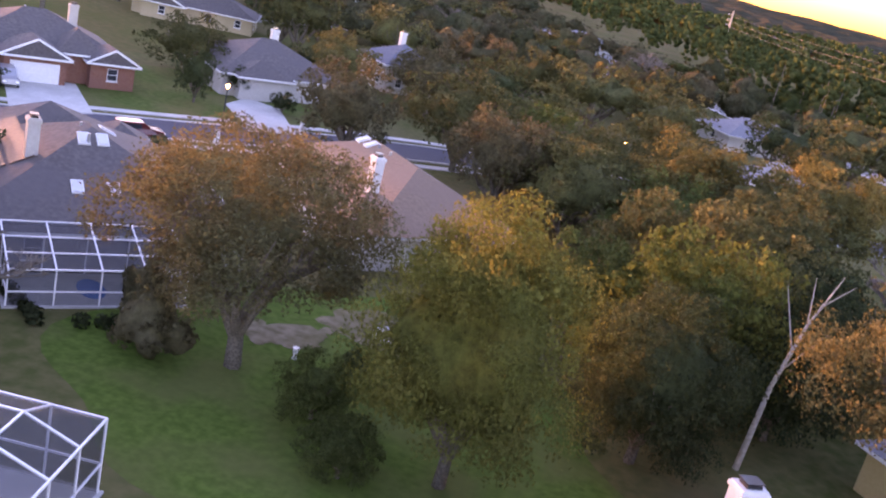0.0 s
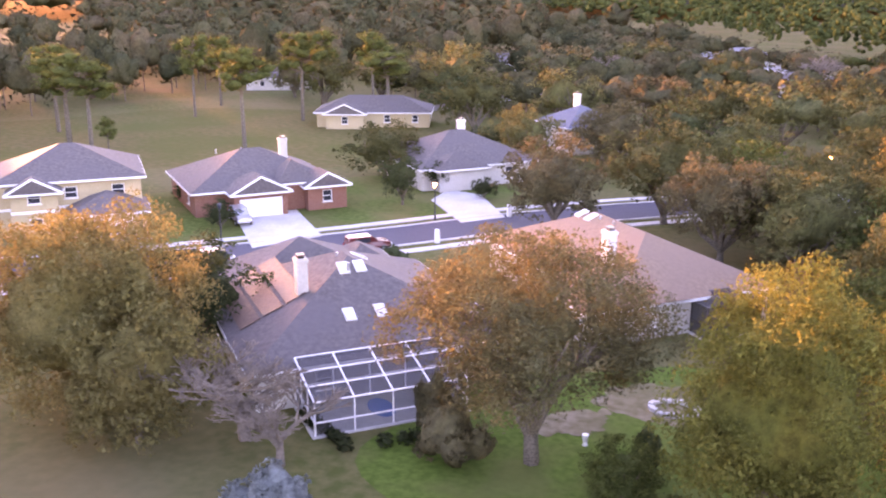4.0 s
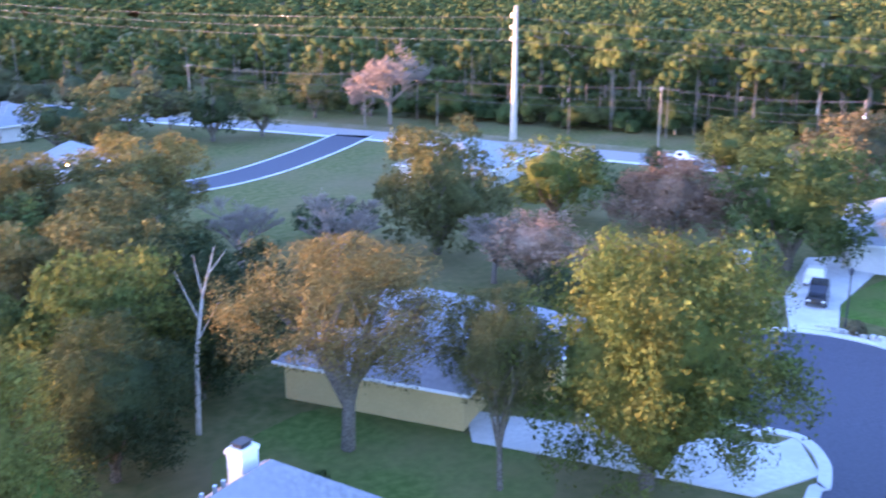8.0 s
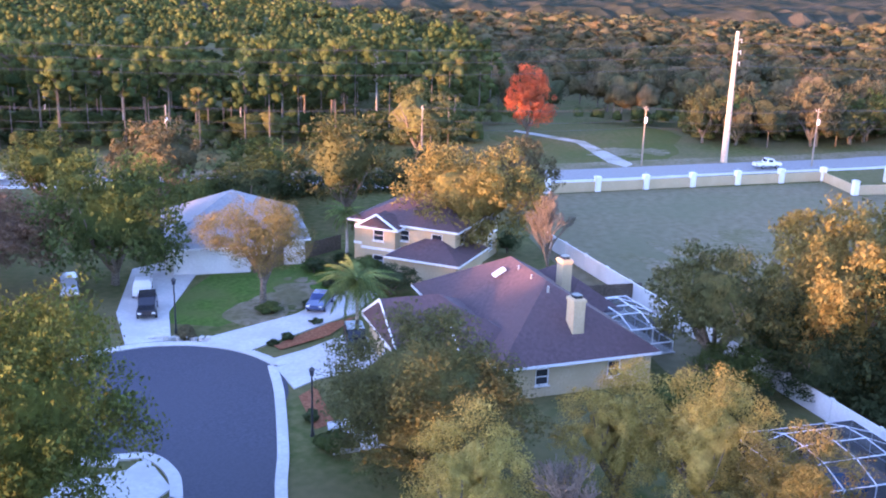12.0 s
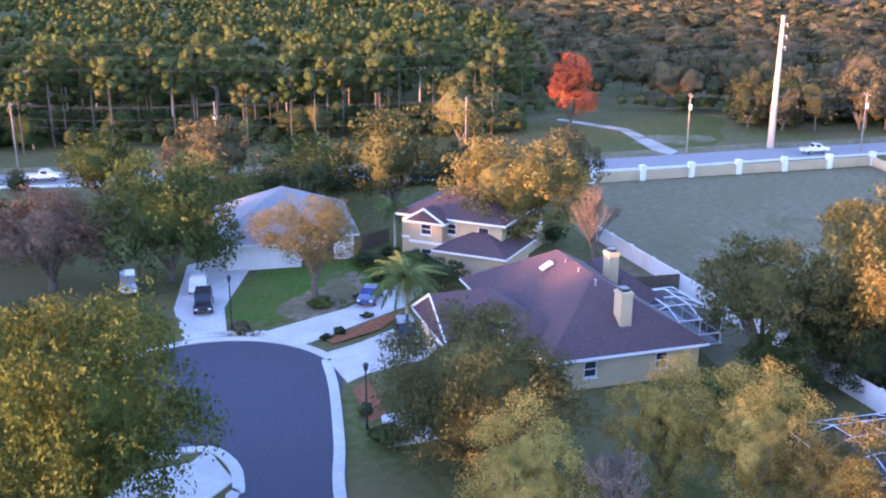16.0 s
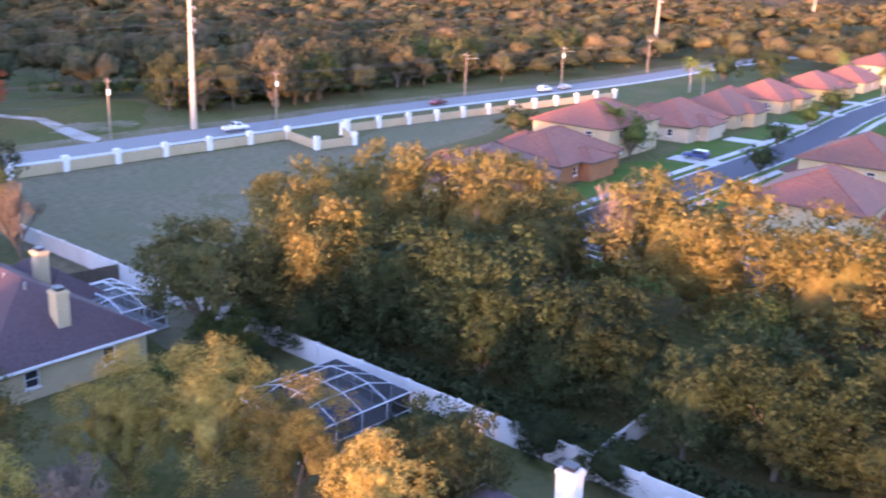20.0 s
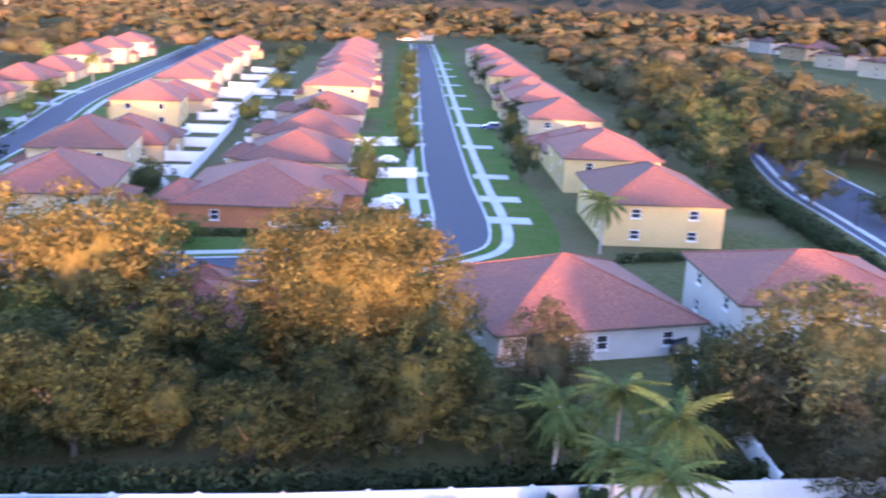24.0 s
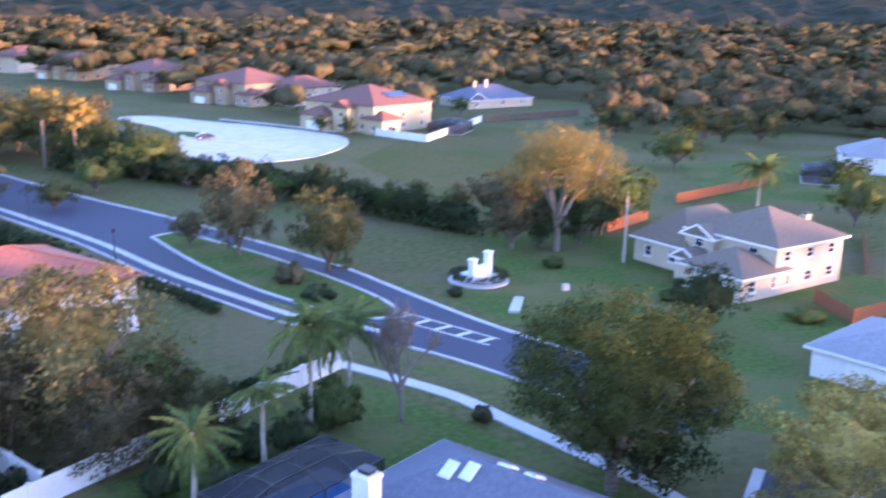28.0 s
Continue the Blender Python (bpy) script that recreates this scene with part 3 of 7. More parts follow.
tagged(part("sidewalk", ribbon(near_line[:44], -3.0, -2.0, 0.08, 0.08), CONCRETE), "pale concrete sidewalk beside the entrance road", "sidewalk", kind="structure")

# concrete circle of the southern houses
CIRCLE = smooth_line([(10, -245), (9.2, -223), (4.5, -207), (-2, -200.5), (-11, -201.5), (-20.5, -209.5), (-28, -226), (-27, -243), (-13, -259), (5, -276), (22, -290), (30, -284), (18, -264), (10, -245)], 5)
tagged(part("concrete_circle", sheet([(p.x, p.y) for p in CIRCLE[:-1]], 0.05), CONCRETE), "wide pale concrete turning circle", "road", kind="structure")
tagged(part("curb", ribbon(CIRCLE[:44], -0.5, 0.5, 0.16, 0.16), CONCRETE), "pale curb round the concrete circle", "curb", kind="structure")
patch("circle_island", blob(7.5, -247, 7, 3.4, 2.2, 19), 0.09, LAWN_RICH, "small planted island in the concrete circle", "lawn")
tagged(part("sidewalk", ribbon(smooth_line([(-28, -250), (-14, -266), (2, -281)]), -0.8, 0.8, 0.1, 0.1), CONCRETE), "pale concrete sidewalk in front of the tile-roofed houses", "sidewalk", kind="structure")
FARSTREET = smooth_line([(-101, 166), (-97, 180), (-92.5, 193), (-87, 211), (-80, 236), (-84, 264), (-100, 300)])
road("far_street", FARSTREET, 3.6, HIGHWAY, "worn grey residential street under oaks", False)


def drive(points, label="pale concrete driveway"):
    tagged(part("driveway", sheet(points, 0.1, 0.1), CONCRETE), label, "driveway", kind="structure")


drive([(-62.4, 74.2), (-58.6, 81.4), (-67.8, 90.3), (-72.8, 85.0)], "wide pale concrete driveway with a parked car")
drive([(-47.6, 93.0), (-44.2, 97.6), (-51.5, 107.5), (-56.6, 108.6), (-55.8, 102)], "pale concrete driveway bending to a garage")
drive([(-73.2, 66), (-70, 69), (-78.2, 76.2), (-81.2, 73.4)])
drive([(-37.2, 93.6), (-34.6, 96.5), (-30, 89.6), (-33.8, 86.8)], "short pale driveway up to a brown-roofed house")
drive([(54.6, 50.3), (57.3, 47.6), (63, 52.4), (74, 57.6), (75.5, 63.5), (72, 64.5), (60.5, 56.5)], "long pale driveway with two parked cars")
drive([(58.4, 45.5), (58.2, 40.2), (62.5, 39.0), (71, 36.8), (77, 37.4), (78, 40.4), (68, 41.6)], "pale driveway crossing the lawn")
drive([(57.4, 37.6), (53.4, 32.6), (55.8, 32.0), (63, 27.5), (66, 32), (65.6, 34.8), (61, 36)], "broad white driveway beside mulch beds")
drive([(21, 44.4), (22.8, 48.6), (28.2, 43.4), (37.8, 35.4), (39.8, 35.6), (37.2, 31.4), (32, 31.4), (25, 40)], "long pale driveway under the trees")
drive([(45.5, 24.6), (49.5, 27.4), (56, 21.5), (52, 18)], "pale driveway behind trees")
patch("mulch_bed", [(60.2, 38.9), (59.6, 37.9), (64.4, 35.9), (70, 36.1), (67, 37.6)], 0.13, MULCH, "strip of red mulch between driveways", "bed")
patch("mulch_bed", [(52.4, 31.6), (54.6, 31.4), (49.8, 26.9), (48.2, 27.6)], 0.06, MULCH, "red mulch bed along the curb", "bed")
for line, z_ in ((TILE_STREET, 0.0472), (SECOND, 0.0484)):
    for a, b in ((3.9, 5.4), (-5.4, -3.9), (7.0, 13.0), (-13.0, -7.0)):
        tagged(part("verge", ribbon(line, a, b, z_), LAWN_RICH), "green grass verge along the estate street", "lawn", kind="structure")
for k in range(10):
    q = Vector((66.5, -106.5, 0)) + Vector((0.638, -0.771, 0)) * (4 + 32 * k)
    for s in (-1, 1):
        n_ = Vector((-0.771, -0.638, 0)) * s
        for j in ((0, 14) if k < 1 else (0,)):
            c0 = q + Vector((0.638, -0.771, 0)) * j
            w_ = Vector((0.638, -0.771, 0)) * 1.9
            pts = [c0 + n_ * 3.9 - w_, c0 + n_ * 3.9 + w_, c0 + n_ * 10.0 + w_, c0 + n_ * 10.0 - w_]
            drive([(p.x, p.y) for p in pts], "pale paved driveway of a tile-roofed house")
for k in range(5):
    base = Vector((146, -78, 0)) + Vector((0.72, -0.7, 0)) * 27 * k
    n_ = Vector((0.7, 0.72, 0))
    pts = [base + n_ * 3.6 - Vector((0.72, -0.7, 0)) * 2.5, base + n_ * 3.6 + Vector((0.72, -0.7, 0)) * 2.5, base + n_ * 12 + Vector((0.72, -0.7, 0)) * 2.5, base + n_ * 12 - Vector((0.72, -0.7, 0)) * 2.5]
    drive([(p.x, p.y) for p in pts], "pale paved driveway of a tile-roofed house")
for c0, seed in (((96, -112), 1), ((79, -121), 2), ((120, -150), 3), ((102, -148), 4), ((140, -62), 5), ((160, -82), 6), ((55, -98), 7), ((84, -66), 8), ((100, -82), 9), ((150, -190), 10), ((135, -205), 11)):
    patch("estate_lawn", blob(*c0, 15, 8, -0.88, seed), 0.006 + 0.0035 * seed, LAWN_RICH, "trim green lawn between tile-roofed houses", "lawn")
patch("sandy_drive", [(160, 31), (163, 35), (181, 46), (188, 62), (190.5, 62), (184, 45), (164, 30.5)], 0.03, SAND, "pale sandy track into a woodland lot", "track")


# ---- houses ----
def wall_panel(length, height, thick, openings):
    """A wall along x from 0, its outer face at y = 0, with openings (x, z, w, h) that go through it."""
    bm = bmesh.new()
    xs = sorted({0, length, *[v for o in openings for v in (o[0], o[0] + o[2])]})
    zs = sorted({0, height, *[v for o in openings for v in (o[1], o[1] + o[3])]})
    verts = {}

    def at(i, j, back):
        if (i, j, back) not in verts:
            verts[i, j, back] = bm.verts.new((xs[i], thick if back else 0.0, zs[j]))
        return verts[i, j, back]

    def solid(i, j):
        if not (0 <= i < len(xs) - 1 and 0 <= j < len(zs) - 1):
            return False
        mx, mz = (xs[i] + xs[i + 1]) / 2, (zs[j] + zs[j + 1]) / 2
        return not any(o[0] < mx < o[0] + o[2] and o[1] < mz < o[1] + o[3] for o in openings)

    for i in range(len(xs) - 1):
        for j in range(len(zs) - 1):
            if not solid(i, j):
                continue
            bm.faces.new((at(i, j, 0), at(i + 1, j, 0), at(i + 1, j + 1, 0), at(i, j + 1, 0)))
            bm.faces.new((at(i, j + 1, 1), at(i + 1, j + 1, 1), at(i + 1, j, 1), at(i, j, 1)))
            for di, dj, a, b in ((-1, 0, (i, j + 1), (i, j)), (1, 0, (i + 1, j), (i + 1, j + 1)), (0, -1, (i, j), (i + 1, j)), (0, 1, (i + 1, j + 1), (i, j + 1))):
                if not solid(i + di, j + dj):
                    bm.faces.new((at(*b, 0), at(*a, 0), at(*a, 1), at(*b, 1)))
    return bm


def hip_roof(x0, x1, y0, y1, z, rise, along=True, gable=(), thick=0.16):
    """A roof over a rectangle: eaves at z, ridge rise higher; gable ends (0: low end, 1: high end) stand upright."""
    bm = bmesh.new()
    if not along:
        bm2 = hip_roof(y0, y1, -x1, -x0, z, rise, True, gable, thick)
        bmesh.ops.rotate(bm2, verts=bm2.verts, cent=(0, 0, 0), matrix=Matrix.Rotation(radians(90), 3, "Z"))
        return bm2
    half = (y1 - y0) / 2
    ra = x0 if 0 in gable else x0 + min(half, (x1 - x0) / 2 - 0.05)
    rb = x1 if 1 in gable else x1 - min(half, (x1 - x0) / 2 - 0.05)
    ym = (y0 + y1) / 2
    v = [bm.verts.new(p) for p in ((x0, y0, z), (x1, y0, z), (x1, y1, z), (x0, y1, z), (ra, ym, z + rise), (rb, ym, z + rise))]
    lo = [bm.verts.new(p) for p in ((x0, y0, z - thick), (x1, y0, z - thick), (x1, y1, z - thick), (x0, y1, z - thick))]
    for f in ((0, 1, 5, 4), (1, 2, 5), (2, 3, 4, 5), (3, 0, 4)):
        bm.faces.new([v[k] for k in f])
    for k in range(4):
        bm.faces.new((v[k], lo[k], lo[(k + 1) % 4], v[(k + 1) % 4]))
    bm.faces.new(lo[::-1])
    bmesh.ops.recalc_face_normals(bm, faces=bm.faces)
    return bm


def ridge_caps(x0, x1, y0, y1, z, rise, along=True, gable=()):
    """The lines of a roof's ridge and hips."""
    if not along:
        return [(Vector((-a.y, a.x, a.z)), Vector((-b.y, b.x, b.z))) for a, b in ridge_caps(y0, y1, -x1, -x0, z, rise, True, gable)]
    half, ym = (y1 - y0) / 2, (y0 + y1) / 2
    ra = x0 if 0 in gable else x0 + min(half, (x1 - x0) / 2 - 0.05)
    rb = x1 if 1 in gable else x1 - min(half, (x1 - x0) / 2 - 0.05)
    top = [Vector((ra, ym, z + rise)), Vector((rb, ym, z + rise))]
    out = [(top[0], top[1])] if rb - ra > 0.3 else []
    if 0 not in gable:
        out += [(Vector((x0, y0, z)), top[0]), (Vector((x0, y1, z)), top[0])]
    if 1 not in gable:
        out += [(Vector((x1, y0, z)), top[1]), (Vector((x1, y1, z)), top[1])]
    return out


def window_unit(parent, m, w, h, bars=True):
    """A framed window with panes and a sill; local x across, z up, y outward is negative."""
    win = part("window", boxes((-w / 2 + 0.04, 0.1, 0, 0.08, 0.12, h), (w / 2 - 0.04, 0.1, 0, 0.08, 0.12, h), (0, 0.1, 0, w - 0.16, 0.12, 0.08), (0, 0.1, h - 0.08, w - 0.16, 0.12, 0.08), *([(0, 0.1, h / 2 - 0.03, w - 0.16, 0.1, 0.06)] if bars else [])), WHITE, parent, "white-framed window")
    win.matrix_local = m
    part("pane", boxes((0, 0.13, 0.08, w - 0.16, 0.02, h - 0.16)), PANE, win)
    if bars:
        part("window_sill", boxes((0, -0.03, -0.09, w + 0.16, 0.16, 0.085)), WHITE, win)
    return win


def door_unit(parent, m, w, h, material, panels=3, name="garage_door"):
    d = part(name, boxes((0, 0.1, 0, w, 0.06, h)), material, parent, "white panelled garage door" if name == "garage_door" else "front door")
    d.matrix_local = m
    rows = 4 if name == "garage_door" else 2
    for k in range(rows):
        ph = h / rows
        part("door_panel", boxes((0, 0.062, k * ph + 0.05, w - 0.14, 0.03, ph - 0.1)), material, d)
    return d


def chimney(parent, x, y, z, h, material, w=0.95, d=0.75):
    c = part("chimney", boxes((x, y, z, w, d, h), (x, y, z + h - 0.28, w + 0.14, d + 0.14, 0.2)), material, parent, "tall stuccoed chimney")
    part("chimney_cap", boxes((x, y, z + h + 0.001, w * 0.62, d * 0.62, 0.12), (x, y, z + h + 0.2, w * 0.72, d * 0.72, 0.05), (x - w * 0.25, y, z + h + 0.1, 0.06, 0.06, 0.12), (x + w * 0.25, y, z + h + 0.1, 0.06, 0.06, 0.12)), BLACKMETAL, c)
    return c


def house(x, y, yaw, length, width, eave, rise, wallmat, roofmat, label, along=True, over=0.55, gable=(), wins=(2, 2, 2, 2), far=False, wings=(), chims=(), skylights=(), vents=0, garage=None, door=None, caps=False, group="", trim=None, name="house", band=False):
    """A house: x, y its middle, yaw its length's way. wings: (x, y, length, width, eave, rise, along, gable) in its own axes.
    wins: windows on the sides -y, +x, +y, -x of the main block. garage, door: (side, offset)."""
    hs = thing(name, pose(x, y, 0, 0, 0, yaw), label, "house", group)
    trim = trim or WHITE
    rng = random.Random(int(x * 13 + y * 7))

    def block(cx, cy, ln, wd, ev, rs, al, gb, wn, ga=None, dr=None):
        sides = [((cx - ln / 2, cy - wd / 2), 0, ln), ((cx + ln / 2, cy - wd / 2 + 0.2), 90, wd - 0.4), ((cx + ln / 2, cy + wd / 2), 180, ln), ((cx - ln / 2, cy + wd / 2 - 0.2), 270, wd - 0.4)]
        for k, ((px, py), turn, span) in enumerate(sides):
            holes, fits = [], []
            count = wn[k]
            stack = (0.95, 3.75) if ev > 4.5 else (0.95,)
            if ga is not None and ga[0] == k:
                gx = span * ga[1]
                holes.append((gx - 2.5, 0.0, 5.0, 2.25))
                fits.append(("g", gx, 0.0, 5.0, 2.25))
            if dr is not None and dr[0] == k:
                dx = span * dr[1]
                holes.append((dx - 0.6, 0.0, 1.2, 2.2))
                fits.append(("d", dx, 0.0, 1.2, 2.2))
            for level in stack:
                for j in range(count):
                    w_, h_ = (1.3, 1.25) if ev > 4.5 else (1.15, 1.4)
                    wx = span * (j + 0.5) / count
                    if any(abs(wx - f_[1]) < f_[3] / 2 + w_ / 2 + 0.3 and level < 2.5 for f_ in fits if f_[0] != "w"):
                        continue
                    holes.append((wx - w_ / 2, level, w_, h_))
                    fits.append(("w", wx, level, w_, h_))
            m = Matrix.Translation((px, py, 0)) @ Matrix.Rotation(radians(turn), 4, "Z")
            wl = part("wall", wall_panel(span, ev - 0.02, 0.2, holes), wallmat, hs)
            wl.matrix_local = m
            for f_ in fits:
                mm = Matrix.Translation((f_[1], 0, f_[2]))
                if f_[0] == "w":
                    window_unit(wl, mm, f_[3], f_[4], not far)
                elif f_[0] == "g":
                    door_unit(wl, mm, f_[3], f_[4], WHITE, 4)
                else:
                    door_unit(wl, mm, f_[3], f_[4], DARKWOOD, 2, "front_door")
        # fascia and roof
        a0, a1, b0, b1 = cx - ln / 2 - over, cx + ln / 2 + over, cy - wd / 2 - over, cy + wd / 2 + over
        zt = ev + 0.16
        part("fascia", boxes((cx, b0 - 0.02, zt - 0.24, a1 - a0 + 0.08, 0.05, 0.22), (cx, b1 + 0.02, zt - 0.24, a1 - a0 + 0.08, 0.05, 0.22), (a0 - 0.02, cy, zt - 0.24, 0.05, b1 - b0 - 0.02, 0.22), (a1 + 0.02, cy, zt - 0.24, 0.05, b1 - b0 - 0.02, 0.22)), trim, hs, "painted eave board")
        part("roof", hip_roof(a0, a1, b0, b1, zt, rs, al, gb), roofmat, hs)
        for end in gb:
            lo = (a0 + over if end == 0 else a1 - over) if al else (b0 + over if end == 0 else b1 - over)
            g = bmesh.new()
            k_ = (wd if al else ln) / 2
            rr = rs * k_ / (k_ + over)
            tri = [(-k_, 0), (k_, 0), (0, rr)]
            vs = [g.verts.new((lo, cy + t[0], zt - 0.02 + t[1]) if al else (cx + t[0], lo, zt - 0.02 + t[1])) for t in tri]
            ff = g.faces.new(vs)
            got = bmesh.ops.extrude_face_region(g, geom=[ff])
            for v in got["geom"]:
                if isinstance(v, bmesh.types.BMVert):
                    v.co += Vector((0.1, 0, 0)) if al else Vector((0, 0.1, 0))
            bmesh.ops.recalc_face_normals(g, faces=g.faces)
            part("gable_wall", g, wallmat, hs)
            ends = [Vector((a0 if end == 0 else a1, b0, zt)), Vector((a0 if end == 0 else a1, b1, zt)), Vector((a0 if end == 0 else a1, cy, zt + rs))] if al else [Vector((a0, b0 if end == 0 else b1, zt)), Vector((a1, b0 if end == 0 else b1, zt)), Vector((cx, b0 if end == 0 else b1, zt + rs))]
            for e in ends[:2]:
                part("gable_trim", bar(e - Vector((0, 0, 0.08)), ends[2] - Vector((0, 0, 0.08)), 0.08, 0.22), trim, hs, "painted gable board")
        if caps and not far:
            for a, b in ridge_caps(a0, a1, b0, b1, zt, rs, al, gb):
                part("ridge_cap", bar(a + Vector((0, 0, 0.02)), b + Vector((0, 0, 0.02)), 0.26, 0.12), roofmat, hs)
        if band and ev > 4.5:
            part("wall_band", boxes((cx, cy - wd / 2 - 0.03, 2.75, ln + 0.1, 0.06, 0.28), (cx, cy + wd / 2 + 0.03, 2.75, ln + 0.1, 0.06, 0.28), (cx - ln / 2 - 0.03, cy, 2.75, 0.06, wd - 0.02, 0.28), (cx + ln / 2 + 0.03, cy, 2.75, 0.06, wd - 0.02, 0.28)), trim, hs, "raised stucco band")

    block(0, 0, length, width, eave, rise, along, gable, wins, garage if garage and len(garage) == 2 else None, door)
    for wg in wings:
        block(*wg[:8], wg[8] if len(wg) > 8 else (0, 0, 0, 0), wg[9] if len(wg) > 9 else None)
    for c in chims:
        chimney(hs, *c)
    for sx, sy, sz, slope, turn in skylights:
        s = part("skylight", boxes((0, 0, 0, 0.75, 1.2, 0.14)), WHITE, hs, "white-framed roof skylight")
        s.matrix_local = Matrix.Translation((sx, sy, sz)) @ Matrix.Rotation(radians(turn), 4, "Z") @ Matrix.Rotation(radians(slope), 4, "X")
        part("skylight_dome", boxes((0, 0, 0.142, 0.6, 1.02, 0.06)), SKYLIGHT, s)
    for k in range(vents):
        vx, vy = (rng.uniform(-0.3, 0.3) * length, 0.0)
        vz = eave + 0.16 + rise * 0.93
        part("roof_vent", post(vx, vy + 0.5, vz - 0.25, 0.12, 0.1, 0.55, 8), STEEL, hs, "small metal roof vent")
    return hs


def roof_z(eave, rise, half, over, d):
    """The height of a roof's slope d metres in from the wall."""
    return eave + 0.16 + rise * min(1.0, (d + over) / (half + over))


def pool_cage(x, y, yaw, lx, ly, h, rise, nx, ny, barmat, netmat, label, water=True, thick=0.09, lean=False, bath=None, airy=False):
    """A screened pool enclosure: posts, beams, mansard roof bars, screen, deck and pool."""
    cg = thing("pool_cage", pose(x, y, 0, 0, 0, yaw), label, "pool cage")
    part("deck", boxes((0, 0, 0.0, lx + 0.4, ly + 0.4, 0.12)), CONCRETE, cg, "pale pool deck")
    if water:
        part("pool", sheet(disc(0, 0, *((bath[0], 28, bath[1]) if bath else (lx * 0.32, 28, 0.55))), 0.126), POOLWATER, cg, "blue swimming pool")
    def z_at(px, py):
        if lean:
            return h + rise * (px / lx + 0.5)
        e = min(lx / 2 - abs(px), ly / 2 - abs(py))
        return h + rise * min(1, e / (min(lx, ly) * 0.3))
    xs, ys = [lx * (k / nx - 0.5) for k in range(nx + 1)], [ly * (k / ny - 0.5) for k in range(ny + 1)]
    for px in xs:
        for py in (ys[0], ys[-1]):
            part("cage_post", bar((px, py, 0.12), (px, py, z_at(px, py)), thick), barmat, cg)
    for py in ys[1:-1]:
        for px in (xs[0], xs[-1]):
            part("cage_post", bar((px, py, 0.12), (px, py, z_at(px, py)), thick), barmat, cg)
    for low in (0.42, 1.0):
        for py in (ys[0], ys[-1]):
            part("cage_beam", bar((xs[0], py, low * z_at(xs[0], py)), (xs[-1], py, low * z_at(xs[-1], py)), thick), barmat, cg)
        for px in (xs[0], xs[-1]):
            part("cage_beam", bar((px, ys[0], low * z_at(px, ys[0])), (px, ys[-1], low * z_at(px, ys[-1])), thick), barmat, cg)
    net = bmesh.new()
    grid = [[net.verts.new((px, py, z_at(px, py))) for py in ys] for px in xs]
    for i in range(nx):
        for j in range(ny):
            net.faces.new((grid[i][j], grid[i + 1][j], grid[i + 1][j + 1], grid[i][j + 1]))
    for px in xs[1:-1]:
        for j in range(ny):
            part("roof_bar", bar((px, ys[j], z_at(px, ys[j])), (px, ys[j + 1], z_at(px, ys[j + 1])), thick), barmat, cg)
    for py in ys[1:-1]:
        for i in range(nx):
            part("roof_bar", bar((xs[i], py, z_at(xs[i], py)), (xs[i + 1], py, z_at(xs[i + 1], py)), thick), barmat, cg)
    lowv = {}
    for px, py, qx, qy in [(xs[0], ys[0], xs[-1], ys[0]), (xs[-1], ys[0], xs[-1], ys[-1]), (xs[-1], ys[-1], xs[0], ys[-1]), (xs[0], ys[-1], xs[0], ys[0])]:
        if airy and px == qx == xs[-1]:
            continue
        net.faces.new([net.verts.new(p) for p in ((px, py, 0.12), (qx, qy, 0.12), (qx, qy, z_at(qx, qy)), (px, py, z_at(px, py)))])
    part("screen", net, netmat, cg, "fine insect screen")
    return cg


# houses of the older streets
A1 = 137.8
house(-40.0, 55.6, A1, 19.0, 17.5, 2.7, 4.2, PALE, SHINGLE, "low house with grey-brown hip roof and skylights", wins=(3, 2, 3, 2),
      wings=((9.6, 1.0, 8, 13.4, 2.7, 3.2, True, ()), (11.0, -4.5, 6, 5, 2.7, 1.8, True, ())), chims=((-2.6, 3.9, 3.2, 4.6, PALE),),
      skylights=((-6.3, -0.6, 4.52, -24.5, 90), (-6.3, 1.6, 4.52, -24.5, 90), (-2.0, 0.7, 6.48, -24.5, 90), (-2.0, -0.5, 6.48, -24.5, 90), (0.8, -1.3, 6.38, 24.5, 0)), vents=2)
house(-25.3, 76.6, 138, 22.0, 14.0, 2.8, 3.3, PALE, SHINGLE_BROWN, "low house with warm brown shingle roof", wins=(3, 2, 4, 2),
      chims=((-7.0, 5.4, 2.9, 4.8, WHITEWALL),), skylights=((3.4, 0.7, 5.9, -20, 0), (5.0, 0.7, 5.9, -20, 0)), vents=2,
      wings=((-7.5, 5.5, 7, 8, 2.8, 2.0, False, ()),))
house(-76.4, 93.3, 51, 17.0, 14.6, 2.8, 3.5, BRICK, SHINGLE, "red brick house with grey hip roof and white-edged gables", wins=(0, 2, 2, 2),
      wings=((-1.5, -7.0, 6.2, 6.0, 2.8, 1.9, False, (0,), (0, 0, 0, 0), (0, 0.5)), (6.7, -6.6, 4.8, 5.4, 2.8, 1.6, False, (0,), (1, 0, 0, 0)), (3.4, -5.6, 4.0, 4.6, 3.2, 2.4, False, ())),
      chims=((3.8, -1.1, 5.0, 2.6, PALE),), vents=2, door=(0, 0.74))
house(-59.6, 117.6, 51, 17.0, 15.0, 2.8, 3.6, PALE, SHINGLE, "low house with grey-brown hip roof and white garage", wins=(2, 2, 2, 2), garage=(0, 0.36), chims=((1.0, 0.6, 4.6, 3.2, WHITEWALL),), wings=((-3.5, -6.6, 6.6, 5, 2.8, 1.8, False, ()),))
house(-51.0, 147.0, 48, 10.0, 10.0, 4.2, 2.8, PALE, SHINGLE_BLUE, "pale house with blue-grey hip roof", wins=(2, 2, 2, 2), chims=((1.5, 3.9, 5.5, 3.0, WHITEWALL),))
